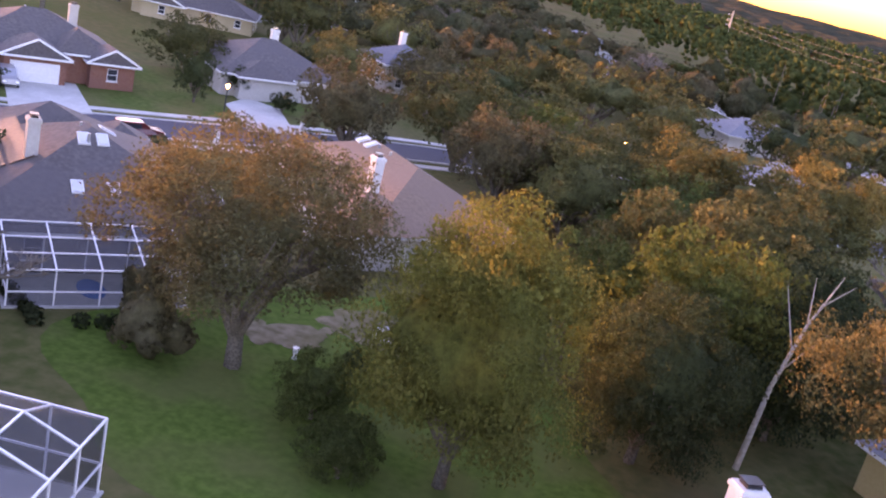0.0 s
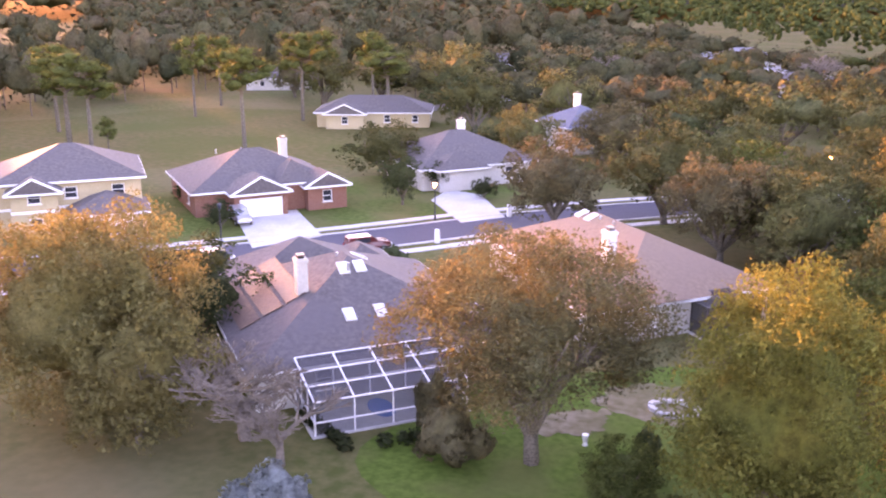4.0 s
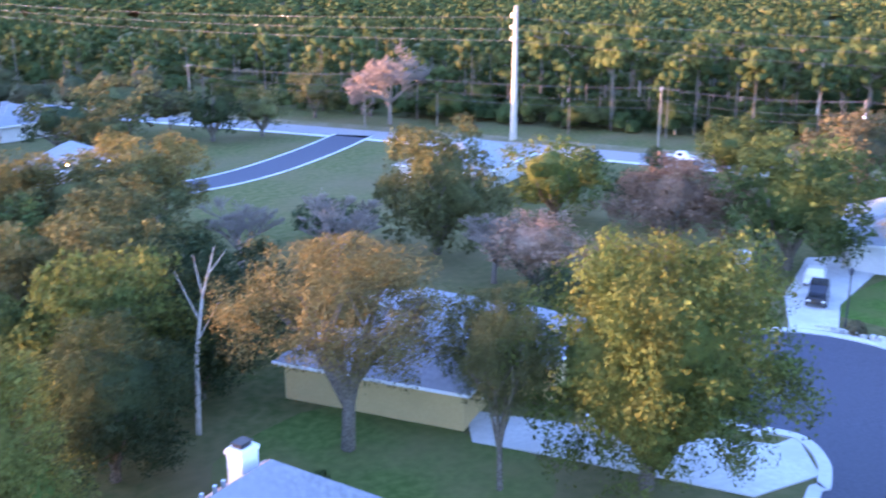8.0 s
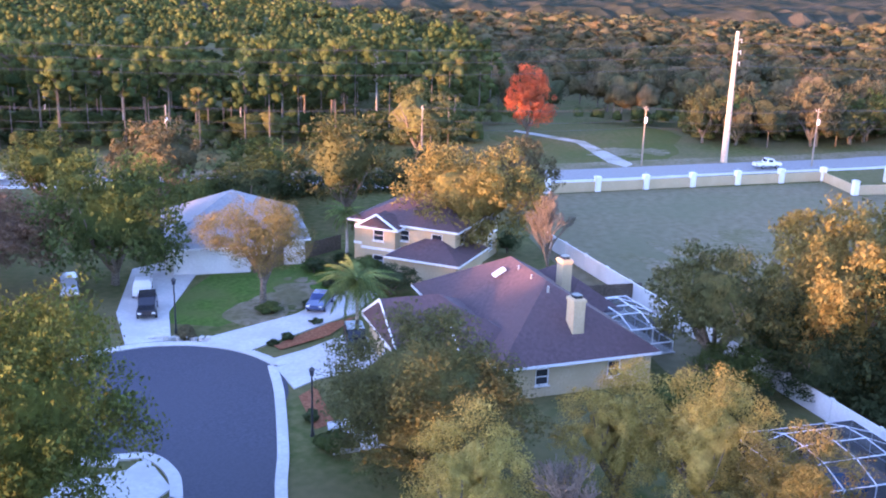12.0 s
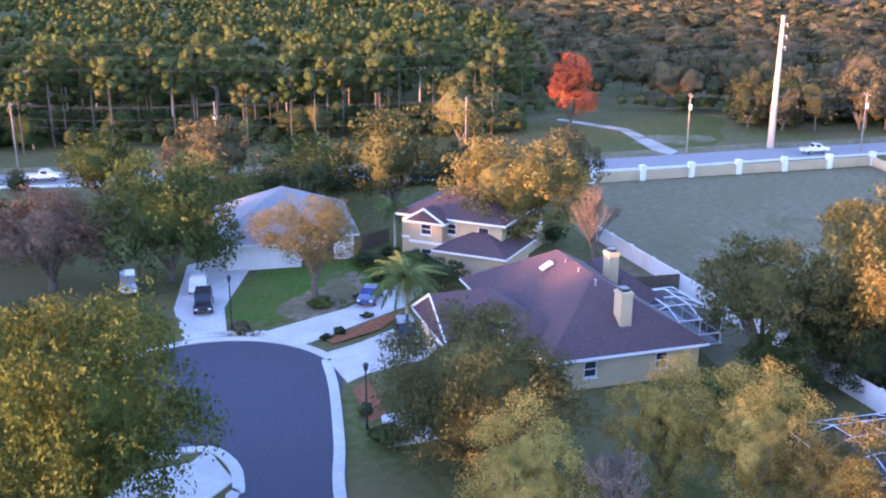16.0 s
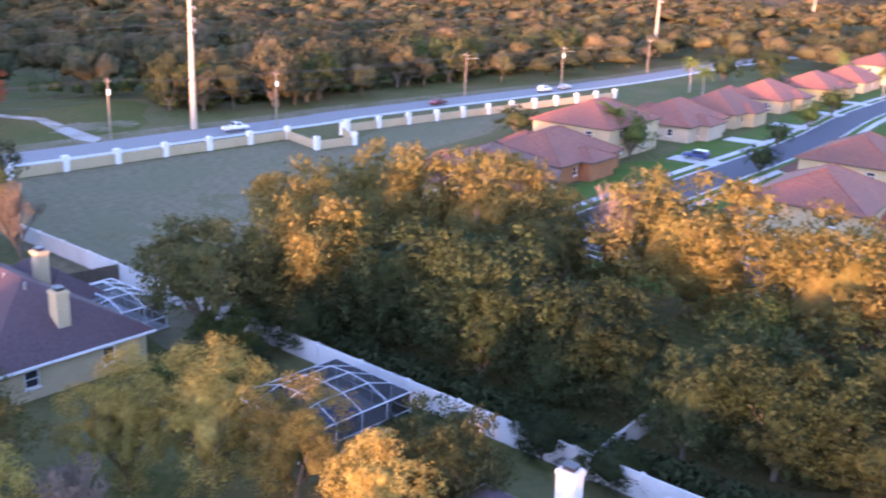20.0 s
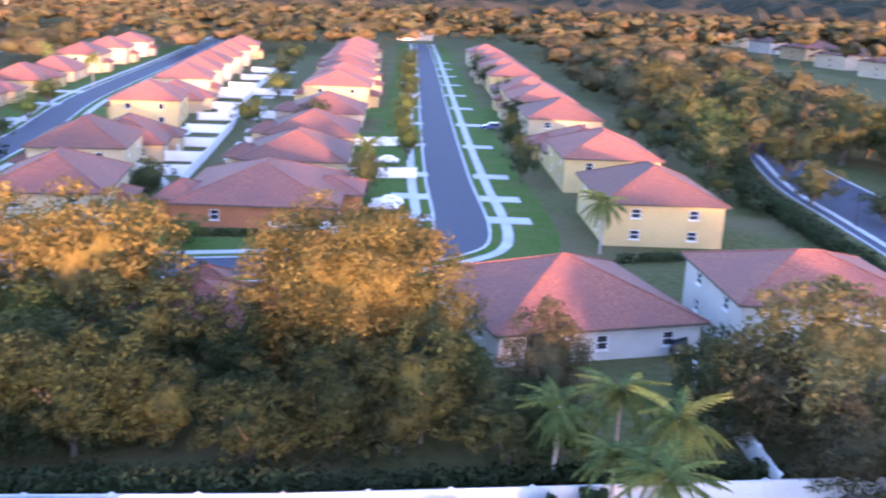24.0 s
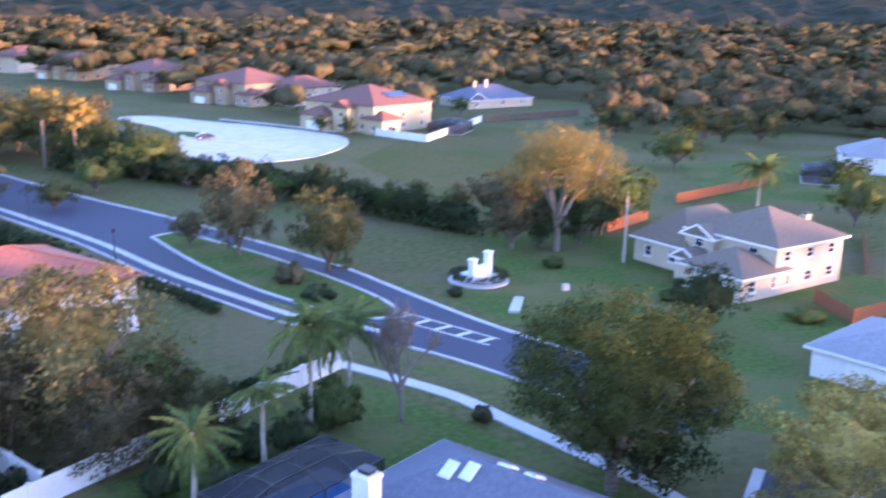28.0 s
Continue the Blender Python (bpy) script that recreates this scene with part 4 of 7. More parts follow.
house(-95.5, 158.5, 24, 21.0, 11.0, 2.7, 2.6, CREAM, SHINGLE, "long low cream house with grey roof", wins=(4, 2, 4, 2), wings=((-5.0, -5.0, 7, 6, 2.7, 1.8, False, (0,), (1, 0, 0, 0)),))
house(-88.5, 76.0, 46, 14.5, 13.0, 5.6, 3.0, CREAM, SHINGLE, "two-storey cream house with an arched entry", wins=(3, 2, 3, 2), band=True,
      wings=((3.6, -8.0, 7.4, 6.0, 2.7, 1.8, False, (), (0, 1, 0, 1), (0, 0.5)), (-3.6, -6.9, 4.6, 3.0, 4.8, 1.6, False, (0,), (1, 0, 0, 0))), door=(0, 0.22))
for px, py, yw, ln, wd, rf, lb in ((-53, 330, 20, 18, 12, SHINGLE_GREY, "far low house with blue-grey roof"), (-62, 296, 40, 22, 13, SHINGLE_GREY, "far low house with blue-grey roof"), (-204, 427, 40, 16, 12, SHINGLE_WHITE, "far house with pale roof among trees"), (-113, 272, 30, 22, 12, SHINGLE, "far low house with grey-brown roof"), (-28, 242, 60, 17, 12, SHINGLE, "far low house with grey-brown roof"), (-227, 195, 50, 17, 12, SHINGLE_WHITE, "far house with pale roof among trees"), (60, 117, 35, 17, 13, SHINGLE_WHITE, "pale low house between two oaks"), (6, 190, 30, 18, 12, SHINGLE_GREY, "low house with grey roof behind oaks"), (8, 140, 60, 12, 9, SHINGLE_WHITE, "pale low house behind street trees"), (-150, 205, 30, 16, 12, SHINGLE, "far low house at the meadow's edge")):
    house(px, py, yw, ln, wd, 2.8, 2.8, PALE, rf, lb, wins=(2, 1, 2, 1), far=True)
house(23.0, 56.2, -49.6, 13.3, 16.0, 2.75, 3.2, YELLOW, SHINGLE_GREY, "low yellow stucco house with grey roof", along=False, wins=(0, 2, 3, 2), wings=((6.5, 3.0, 8, 9, 2.75, 2.4, True, ()),))
house(1.94, 34.2, 32, 18.0, 8.9, 2.4, 3.74, PALE, SHINGLE_GREY, "low house with grey shingle hip roof", wins=(3, 2, 3, 2), chims=((4.15, 1.43, 4.2, 2.6, WHITEWALL, 1.15, 0.95),), vents=3)
house(-20.56, -46.98, 130.5, 23.9, 12.6, 2.7, 3.6, PALE, SHINGLE_BLUE, "low house with blue-grey hip roof of many slopes and skylights", wins=(3, 2, 3, 2),
      wings=((-3.1, -6.3, 11.0, 12.8, 2.7, 3.3, False, (), (2, 0, 0, 2)), (7.9, -5.5, 8.0, 10.0, 2.7, 2.8, False, ())),
      chims=((-8.3, -5.4, 2.6, 4.0, WHITEWALL, 1.25, 1.0),), skylights=((-5.9, -1.2, 5.86, 27.7, 0), (-4.7, -0.9, 6.02, 27.7, 0), (-5.9, -4.6, 4.62, -28.6, 90), (-3.4, 0.9, 6.02, -27.7, 0), (-1.6, 0.9, 6.02, -27.7, 0), (-8.0, -8.6, 3.5, -28.6, 90)), vents=3)
house(30.0, -16.0, 43, 18.0, 15.0, 2.7, 3.4, PALE, SHINGLE_PLUM, "low house with dark brown roof under trees", wins=(3, 2, 3, 2), chims=((3.25, -6.95, 2.6, 4.2, WHITEWALL, 1.15, 0.95),))
house(-24.5, 15.6, 13, 16.0, 12.0, 2.7, 3.2, PALE, SHINGLE, "low house with grey-brown roof beside its pool", wins=(3, 2, 3, 2))
house(84.0, 60.0, 38, 15.0, 15.0, 2.9, 4.0, WHITEWALL, SHINGLE_WHITE, "white house with pale grey hip roof", wins=(3, 3, 3, 3), garage=(3, 0.7), wings=((-6.6, 2.6, 6, 8, 2.9, 2.6, True, ()),))
house(91.0, 38.2, 0, 13.0, 12.0, 5.5, 2.7, CREAM, SHINGLE_PLUM, "two-storey cream house with dark brown roof", wins=(3, 3, 3, 3), band=True,
      wings=((-5.4, -3.6, 7.6, 7.4, 2.7, 2.0, True, (), (0, 0, 0, 0)), (-6.4, 2.4, 2.8, 4.0, 5.2, 1.5, True, (0,), (0, 0, 0, 1))), door=(3, 0.5))
house(70.6, 19.6, 43, 20.5, 13.0, 2.75, 4.3, CREAM, SHINGLE_PLUM, "cream house with large plum-brown hip roof and two chimneys", wins=(2, 3, 3, 2), vents=3,
      wings=((-1.0, 8.6, 10.0, 9.0, 2.75, 3.0, False, (1,), (0, 1, 1, 1)), (-5.0, 6.0, 5.0, 5.0, 2.75, 2.0, False, (1,), (0, 0, 1, 1)), (4.2, -6.0, 10, 5, 2.75, 2.2, True, ())),
      chims=((-8.0, -0.6, 3.1, 4.0, CREAM, 1.25, 1.0), (1.3, -4.2, 4.2, 3.2, CREAM, 1.15, 0.95)), skylights=((2.0, 1.8, 6.3, -30, 0),))
house(-66.76, -105.83, 23, 12.5, 12.8, 5.5, 3.1, TAN, SHINGLE_TAN, "two-storey tan stucco house with brown shingle roof and white trim", wins=(2, 2, 3, 2),
      wings=((0.55, -9.6, 14.5, 8.6, 3.1, 3.9, True, (), (2, 2, 0, 1)), (8.2, 2.3, 8.0, 8.4, 2.8, 2.3, True, (), (0, 0, 2, 0), (1, 0.5)), (6.0, -3.9, 2.8, 4.2, 5.0, 1.4, True, (1,), (0, 1, 0, 0)), (8.4, -3.4, 3.6, 3.0, 2.7, 1.2, True, (1,), (0, 0, 0, 0))),
      chims=((-5.6, 1.5, 5.0, 2.4, TAN),))
house(-61.5, -72.5, 30, 12.0, 11.0, 2.7, 2.2, WHITEWALL, SHINGLE_WHITE, "white low house with pale roof", wins=(2, 2, 2, 2), garage=(1, 0.5))
house(-135.5, -180.5, 60, 16.0, 14.0, 3.2, 3.4, WHITEWALL, SHINGLE_WHITE, "pale grey-roofed house behind a dark pool cage", wins=(2, 2, 2, 2), chims=((2.0, 3.0, 4.4, 3.6, WHITEWALL),))
house(-86.0, -322.0, 25, 26.0, 18.0, 2.8, 4.2, TAN, SHINGLE_BLUE, "low house with dark grey roof", wins=(3, 2, 3, 2), chims=((2.0, 2.0, 4.8, 4.0, PALE), (6.0, 1.0, 4.8, 3.6, CREAM)), wings=((11.5, 5, 7, 9, 2.8, 2.4, False, (1,), (0, 0, 1, 0)),))

heater = thing("roof_heater", pose(-40.0, 55.6, 0, 0, 0, A1), "brown solar pool-heater strips laid on a shingle roof", "solar heater")
for k in range(3):
    strip = part("heater_strip", boxes((0, 0, 0, 9.6, 1.45, 0.05), (0, -0.76, 0, 9.7, 0.06, 0.09)), HEATER, heater)
    strip.matrix_local = Matrix.Translation((1.6, 7.7 - 1.62 * k, roof_z(2.7, 4.2, 8.75, 0.55, 1.05 + 1.62 * k) + 0.05)) @ Matrix.Rotation(radians(-24.3), 4, "X")

# tile-roofed estate
D = Vector((0.638, -0.771, 0))
S = Vector((-0.771, -0.638, 0))
YAW = math.degrees(math.atan2(D.y, D.x))
ESTATE = "houses of the tile-roofed estate"


def tile_house(x, y, yaw, ln, wd, tall, wall, seed, roof=TILE, grand=1.0):
    rng = random.Random(seed)
    ev, rs = (5.6, 3.5) if tall else (3.0, 3.8)
    ev, rs = ev * grand, rs * grand
    wg = []
    if rng.random() < 0.8:
        s = rng.choice((-1, 1))
        wg.append((s * ln * 0.22, wd * 0.5, ln * 0.38, 5.0, min(ev, 3.0), 1.8, False, (), (0, 0, 1, 0), (2, 0.5)))
    if rng.random() < 0.6:
        wg.append((rng.uniform(-0.2, 0.2) * ln, -wd * 0.42, ln * 0.4, wd * 0.42, min(ev, 3.0), 1.6, False, (), (0, 0, 0, 0)))
    tint = {CREAM: "cream", YELLOW: "yellow", PALE: "pale", TAN: "tan", TAN_SHADED: "brown", TERRA: "terracotta-red"}[wall]
    return house(x, y, yaw, ln, wd, ev, rs, wall, roof, f"{'two-storey' if tall else 'low'} {tint} stucco house with terracotta tile hip roof", wins=(1, 1, 1, 1) if math.hypot(x, y) > 260 else (2, 2, 2, 2), far=math.hypot(x, y) > 215, wings=tuple(wg), caps=True, group=ESTATE, trim=DARKWOOD)


for k, (along, tall, wl) in enumerate(((15, True, YELLOW), (48, True, YELLOW), (68, False, YELLOW), (96, True, CREAM), (127, True, CREAM), (150, True, YELLOW), (172, False, TAN), (196, True, YELLOW), (222, True, CREAM), (248, True, TAN), (275, True, CREAM), (305, True, CREAM))):
    c = Vector((44.6, -107.7, 0)) + D * along + S * 8.0
    tile_house(c.x, c.y, YAW + 180, 19.5, 15.5, tall, wl, 20 + k, TILE if k % 3 else TILE_DARK)
for k, (px, py, tall, wl) in enumerate(((92, -94.5, False, TERRA), (111, -119, False, CREAM), (128.5, -140, False, CREAM), (150, -166, False, TAN), (172, -193, True, YELLOW), (190, -215, True, CREAM), (209, -236, True, CREAM), (228, -256, True, YELLOW), (246, -278, True, CREAM), (264, -299, True, TAN), (284, -322, True, CREAM))):
    tile_house(px, py, YAW, 20 if k else 24, 17 if k else 21, tall, wl, 40 + k, TILE if k not in (1, 2, 3, 6) else TILE_DARK)
for k, (px, py, tall, wl) in enumerate(((104, -70, True, CREAM), (129, -90, True, CREAM), (141, -106, False, CREAM), (172, -133, True, YELLOW), (187, -151, False, CREAM), (205, -168, True, CREAM), (224, -187, True, CREAM), (241, -205, True, TAN), (259, -225, True, CREAM), (281, -248, True, CREAM), (303, -272, True, YELLOW))):
    tile_house(px, py, -44, 18, 14, tall, wl, 60 + k, TILE_DARK if k in (1, 2, 7) else TILE)
for k, (px, py, tall, wl, yw) in enumerate(((127, -31, False, CREAM, -20), (143, -44, False, TERRA, -44), (161, -57, True, CREAM, -44), (180, -79, False, TAN, -44), (197, -96, False, CREAM, -44), (220, -118, False, CREAM, -44), (243, -143, False, YELLOW, -44), (262, -164, False, CREAM, -44), (282, -186, True, CREAM, -44), (306, -212, True, CREAM, -44), (330, -238, True, TAN, -44))):
    tile_house(px, py, yw, 20, 15, tall, wl, 80 + k, TILE if k % 4 else TILE_DARK)
tile_house(372, -470, YAW + 90, 22, 15, True, TAN, 97, TILE_DARK)
house(36.2, -81.6, 54, 19.5, 19.0, 3.0, 4.0, PALE, TILE, "low pale stucco house with broad terracotta hip roof", wins=(2, 2, 3, 4), caps=True, group=ESTATE, trim=DARKWOOD)
house(17.6, -95.6, 41, 18.0, 16.0, 5.6, 2.9, PALE, TILE, "two-storey pale stucco house with terracotta hip roof", wins=(2, 2, 3, 2), caps=True, group=ESTATE, trim=DARKWOOD)
house(57.0, -53.5, 50, 15.0, 13.0, 3.0, 3.0, TERRA, TILE, "low terracotta house behind the big trees", wins=(2, 2, 2, 2), caps=True, group=ESTATE, trim=DARKWOOD,
      wings=((-1.5, -6.0, 3.4, 3.4, 4.2, 1.3, True, ()),))
for k, (px, py, yw, wl) in enumerate(((-38, -262, 62, CREAM), (-6, -335, 62, TAN_SHADED), (28, -389, 60, TAN_SHADED), (64, -446, 58, CREAM), (97, -490, 58, TAN), (131, -535, 58, TAN), (168, -590, 58, CREAM), (206, -640, 58, PALE), (246, -695, 58, CREAM), (300, -765, 58, CREAM), (352, -835, 58, PALE))):
    if k > 3:
        tile_house(px, py, yw, 29, 22, True, wl, 100 + k, TILE_DARK, 1.28)
        continue
    house(px, py, 40, 23, 25, 7.0, 4.4, wl, TILE_DARK, "large two-storey stucco house with brown tile roof and white porch", wins=(2, 3, 3, 2), caps=True, group=ESTATE, trim=DARKWOOD,
          wings=((12.4, -5.6, 6.5, 9.0, 3.8, 2.2, True, (), (0, 0, 0, 0), (1, 0.5)), (12.0, 3.0, 4.0, 5.4, 6.2, 1.8, True, (1,), (0, 1, 0, 0)), (9.0, 13.0, 7.0, 6.5, 3.8, 2.0, False, (), (0, 1, 1, 0))))
house(-24, -331, 40, 22, 16, 5.6, 3.4, TAN, TILE_DARK, "two-storey tan stucco house with brown tile roof behind others", wins=(2, 2, 2, 2), far=True, group=ESTATE, trim=DARKWOOD)

# pool cages
pool_cage(-32.1, 46.7, A1, 4.6, 9.8, 2.25, 1.1, 3, 4, WHITEBAR, DIMSCREEN, "white-framed screened pool cage behind the skylight house", lean=True)
pool_cage(-23.0, 26.2, 13, 9.0, 7.0, 3.5, 0.9, 4, 3, WHITEBAR, DIMSCREEN, "white-framed screened pool cage over a small pool")
pool_cage(76.0, 12.6, 43, 8.4, 6.4, 2.5, 0.7, 4, 3, WHITEBAR, DIMSCREEN, "pale screened pool cage behind the plum-roofed house")
pool_cage(56.0, -6.2, -50, 9.5, 8.0, 2.4, 0.9, 4, 4, WHITEBAR, DARKSCREEN, "dark screened pool cage with white bars beside the wall", thick=0.06)
pool_cage(-7.57, -58.05, 130.5, 5.4, 10.6, 2.5, 0.7, 3, 4, BRONZEBAR, DARKSCREEN, "dark bronze pool cage over a blue pool beside the house", bath=(2.3, 2.0), airy=True)
pool_cage(36.2, -26.5, 43, 7.0, 5.0, 2.7, 0.7, 3, 3, WHITEBAR, DARKSCREEN, "small dark pool cage behind the chimney house")
pool_cage(-16.4, 71.5, 138, 6.0, 5.0, 2.6, 0.6, 3, 3, BRONZEBAR, DARKSCREEN, "dark screened lanai behind the brown-roofed house")
pool_cage(-115.5, -168.5, 60, 10.0, 8.0, 2.6, 0.8, 4, 3, BRONZEBAR, DARKSCREEN, "dark screened pool cage on a far lawn")
pool_cage(-58.0, -249.0, 62, 12.0, 9.0, 2.7, 0.8, 4, 3, BRONZEBAR, DARKSCREEN, "dark screened pool cage behind a white fence")


# ---- walls and fences ----
def panel_wall(name, a, b, pitch, height, thick, mat_panel, mat_post, label, postw, posth, group=""):
    """A run of wall: panels between posts."""
    a, b = Vector((*a, 0)), Vector((*b, 0))
    n_ = max(1, round((b - a).length / pitch))
    turn = math.atan2(b.y - a.y, b.x - a.x)
    run = thing(name, Matrix.Translation(a) @ Matrix.Rotation(turn, 4, "Z"), label, "wall", group, "structure")
    step = (b - a).length / n_
    pm = boxes((0, 0, 0, step - postw, thick, height))
    me = bpy.data.meshes.new("panel")
    pm.to_mesh(me)
    pm.free()
    qm = boxes((0, 0, 0, postw, postw, posth), (0, 0, posth - 0.18, postw + 0.14, postw + 0.14, 0.12), (0, 0, posth, postw * 0.7, postw * 0.7, 0.06))
    qe = bpy.data.meshes.new("post")
    qm.to_mesh(qe)
    qm.free()
    for k in range(n_ + 1):
        part("pillar" if postw > 0.3 else "post", qe, mat_post, run).location = (k * step, 0, 0)
        if k < n_:
            part("panel", me, mat_panel, run).location = ((k + 0.5) * step, 0, 0)
    return run


for a, b in (((103.0, 27.6), (30.0, -39.3)), ((30.0, -39.3), (-12.8, -82.3))):
    panel_wall("white_wall", a, b, 4.9, 1.85, 0.14, WHITEWALL, WHITEWALL, "long white stucco wall behind the gardens", 0.24, 1.92, "white garden wall")
panel_wall("side_wall", (8.3, -62.6), (20.5, -77.5), 4.0, 1.8, 0.12, WHITEWALL, WHITEWALL, "white side wall between two gardens", 0.2, 1.86)
panel_wall("side_wall", (47.2, -23.2), (58.0, -34.0), 4.0, 1.8, 0.12, WHITEWALL, WHITEWALL, "white side wall under dark trees", 0.2, 1.86)
GATE = "pillared wall along the road"
for a, b in (((132.2, 36.8), (166.2, -1.2)), ((166.2, -1.2), (156.6, -6.4)), ((156.6, -6.4), (161.5, -13.0)), ((161.5, -13.0), (171.2, -11.2)), ((174.2, -12.2), (229.0, -82.0))):
    panel_wall("pillared_wall", a, b, 8.3, 1.55, 0.16, CREAM, WHITE, "tan wall with white capped pillars", 0.85, 2.35, GATE)
for a, b in (((-37.5, -243), (-48, -229)), ((-48, -229), (-72, -272))):
    panel_wall("white_fence", a, b, 2.4, 1.8, 0.08, WHITE, WHITE, "white panel fence round a back yard", 0.14, 1.9)
for a, b in (((92, -128), (112, -104)), ((116, -151), (134, -127)), ((96, -84), (113, -92)), ((72, -93), (80, -84)), ((140, -98), (152, -128)), ((128, -107), (150, -122)), ((150, -165), (170, -150)), ((190, -196), (205, -180)), ((108, -212), (122, -236))):
    panel_wall("white_fence", a, b, 2.4, 1.8, 0.08, WHITE, WHITE, "white panel fence between back yards", 0.14, 1.9)


BACKS = [Vector(p) for p in ((112, -95, 0), (129, -114, 0), (153, -140, 0), (182, -168, 0), (216, -205, 0), (252, -246, 0))]
for a, b in zip(BACKS, BACKS[1:]):
    panel_wall("white_fence", a.xy, b.xy, 4.8, 1.8, 0.08, WHITE, WHITE, "white panel fence between back yards", 0.14, 1.9)
    side = (b - a).normalized()
    out = Vector((-side.y, side.x, 0))
    for f_ in (0.3, 0.8):
        q = a.lerp(b, f_)
        panel_wall("white_fence", (q + out * 0.2).xy, (q + out * 8.5).xy, 4.2, 1.8, 0.08, WHITE, WHITE, "white panel fence between back yards", 0.14, 1.9)
        c0 = q + side * 4.5 - out * 4.6
        pts = [c0 + side * u * 2.4 + out * v * 1.6 for u, v in ((-1, -1), (1, -1), (1, 1), (-1, 1))]
        tagged(part("patio", sheet([(p.x, p.y) for p in pts], 0.1, 0.1), CONCRETE), "pale concrete patio behind a tile-roofed house", "patio", kind="structure")


def board_fence(a, b, height, mat, label):
    a, b = Vector((*a, 0)), Vector((*b, 0))
    turn, span = math.atan2(b.y - a.y, b.x - a.x), (b - a).length
    run = thing("board_fence", Matrix.Translation(a) @ Matrix.Rotation(turn, 4, "Z"), label, "fence", "", "structure")
    n_ = int(span / 0.3)
    for z_ in (0.35, height - 0.35):
        part("rail", boxes((span / 2, 0.05, z_, span, 0.05, 0.09)), mat, run)
    for k in range(n_):
        part("board", boxes((0, 0, 0, 0.285, 0.03, height - 0.04 * (k % 3 == 1))), mat, run).location = ((k + 0.5) * span / n_, 0, 0.03)
    return run


board_fence((-66.8, -94.6), (-66.2, -86.6), 1.7, REDWOOD, "reddish wooden board fence beside the tan house")
board_fence((-66.2, -86.6), (-76, -90.5), 1.7, REDWOOD, "reddish wooden board fence beside the tan house")
board_fence((-56.4, -130.6), (-65.8, -138.2), 1.7, REDWOOD, "reddish wooden board fence behind a garden")
board_fence((-80, -104), (-92, -122), 1.7, REDWOOD, "reddish wooden board fence behind the tan house")
board_fence((-76, -150), (-102, -166), 1.7, REDWOOD, "dark wooden board fence across a far lawn")
board_fence((82.6, 20.6), (88.4, 13.0), 1.8, DARKWOOD, "weathered dark board fence behind the pool")
board_fence((77, 52.5), (90, 49), 1.8, DARKWOOD, "weathered dark board fence between two houses")
board_fence((-73, -272), (-108, -290), 1.8, DARKWOOD, "weathered board fence behind the far lawn")


# ---- poles, lamps and cables ----
def power_pole(x, y, h, arms, turn, label):
    p = thing("power_pole", pose(x, y, 0, 0, 0, turn), label, "power pole", "tall power poles")
    part("shaft", post(0, 0, 0, 0.62, 0.32, h, 12), POLE, p)
    for z_ in arms:
        part("crossarm", bar((0.1, 0, z_), (1.7, 0, z_ + 0.35), 0.14), STEEL, p)
        part("insulator", post(1.7, 0, z_ - 0.35, 0.1, 0.1, 0.75, 8), STEEL, p)
    return p


def cable(points, sag, r, label):
    for a, b in zip(points, points[1:]):
        a, b = Vector(a), Vector(b)
        cu = bpy.data.curves.new("cable", "CURVE")
        cu.dimensions, cu.bevel_depth, cu.bevel_resolution = "3D", r, 1
        sp = cu.splines.new("POLY")
        sp.points.add(20)
        for k in range(21):
            t = k / 20
            q = a.lerp(b, t)
            sp.points[k].co = (q.x, q.y, q.z - 4 * sag * t * (1 - t), 1)
        cu.materials.append(CABLE)
        tagged(new("overhead_cable", cu), label, "cable", "overhead cables")


ARMS = (22.0, 20.0, 18.0)
TALL = [(-9.8, 400.5, 0), (83.5, 142.7, 0), (175.0, 16.2, 0), (348, -135, 0), (520, -290, 0)]
for k, (px, py, _) in enumerate(TALL):
    power_pole(px, py, 23.6, ARMS, 215, "tall round concrete power pole with short arms")
for z_ in ARMS:
    cable([(px - 1.4, py - 1.0, z_ - 0.3) for px, py, _ in TALL], 2.2, 0.035, "high power cable between concrete poles")
LOW = [(40, 205, 0), (66, 170, 0), (101.5, 124.5, 0), (117, 96, 0), (141, 62, 0), (163.5, 29, 0), (179.5, 1.2, 0), (226, -43, 0), (252, -74, 0), (290, -112, 0)]
for k, (px, py, _) in enumerate(LOW):
    p = thing("utility_pole", pose(px, py, 0, 0, 0, 215), "brown wooden utility pole beside the road", "utility pole", "utility poles")
    part("shaft", post(0, 0, 0, 0.17, 0.12, 10.6, 8), OLDPOLE, p)
    part("crossarm", bar((-0.9, 0, 10.0), (0.9, 0, 10.0), 0.11), OLDPOLE, p)
    for s in (-0.8, 0.0, 0.8):
        part("insulator", post(s, 0, 10.06, 0.05, 0.05, 0.22, 6), STEEL, p)
    if k in (3, 5, 6, 8):
        part("transformer", post(0.35, 0, 7.7, 0.26, 0.26, 0.95, 10), WHITE, p, "grey can transformer")
    if k in (7, 8):
        part("lamp_arm", bar((0, 0, 9.2), (3.2, 0, 9.7), 0.09), STEEL, p)
        part("lamp_head", boxes((3.4, 0, 9.6, 0.8, 0.25, 0.14)), STEEL, p)
for off, z_ in ((-0.8, 10.3), (0.8, 10.3), (0.0, 8.2), (0.0, 6.9)):
    cable([(px + off * 0.8, py + off * 0.57, z_) for px, py, _ in LOW], 0.7, 0.028, "low cable between wooden poles")


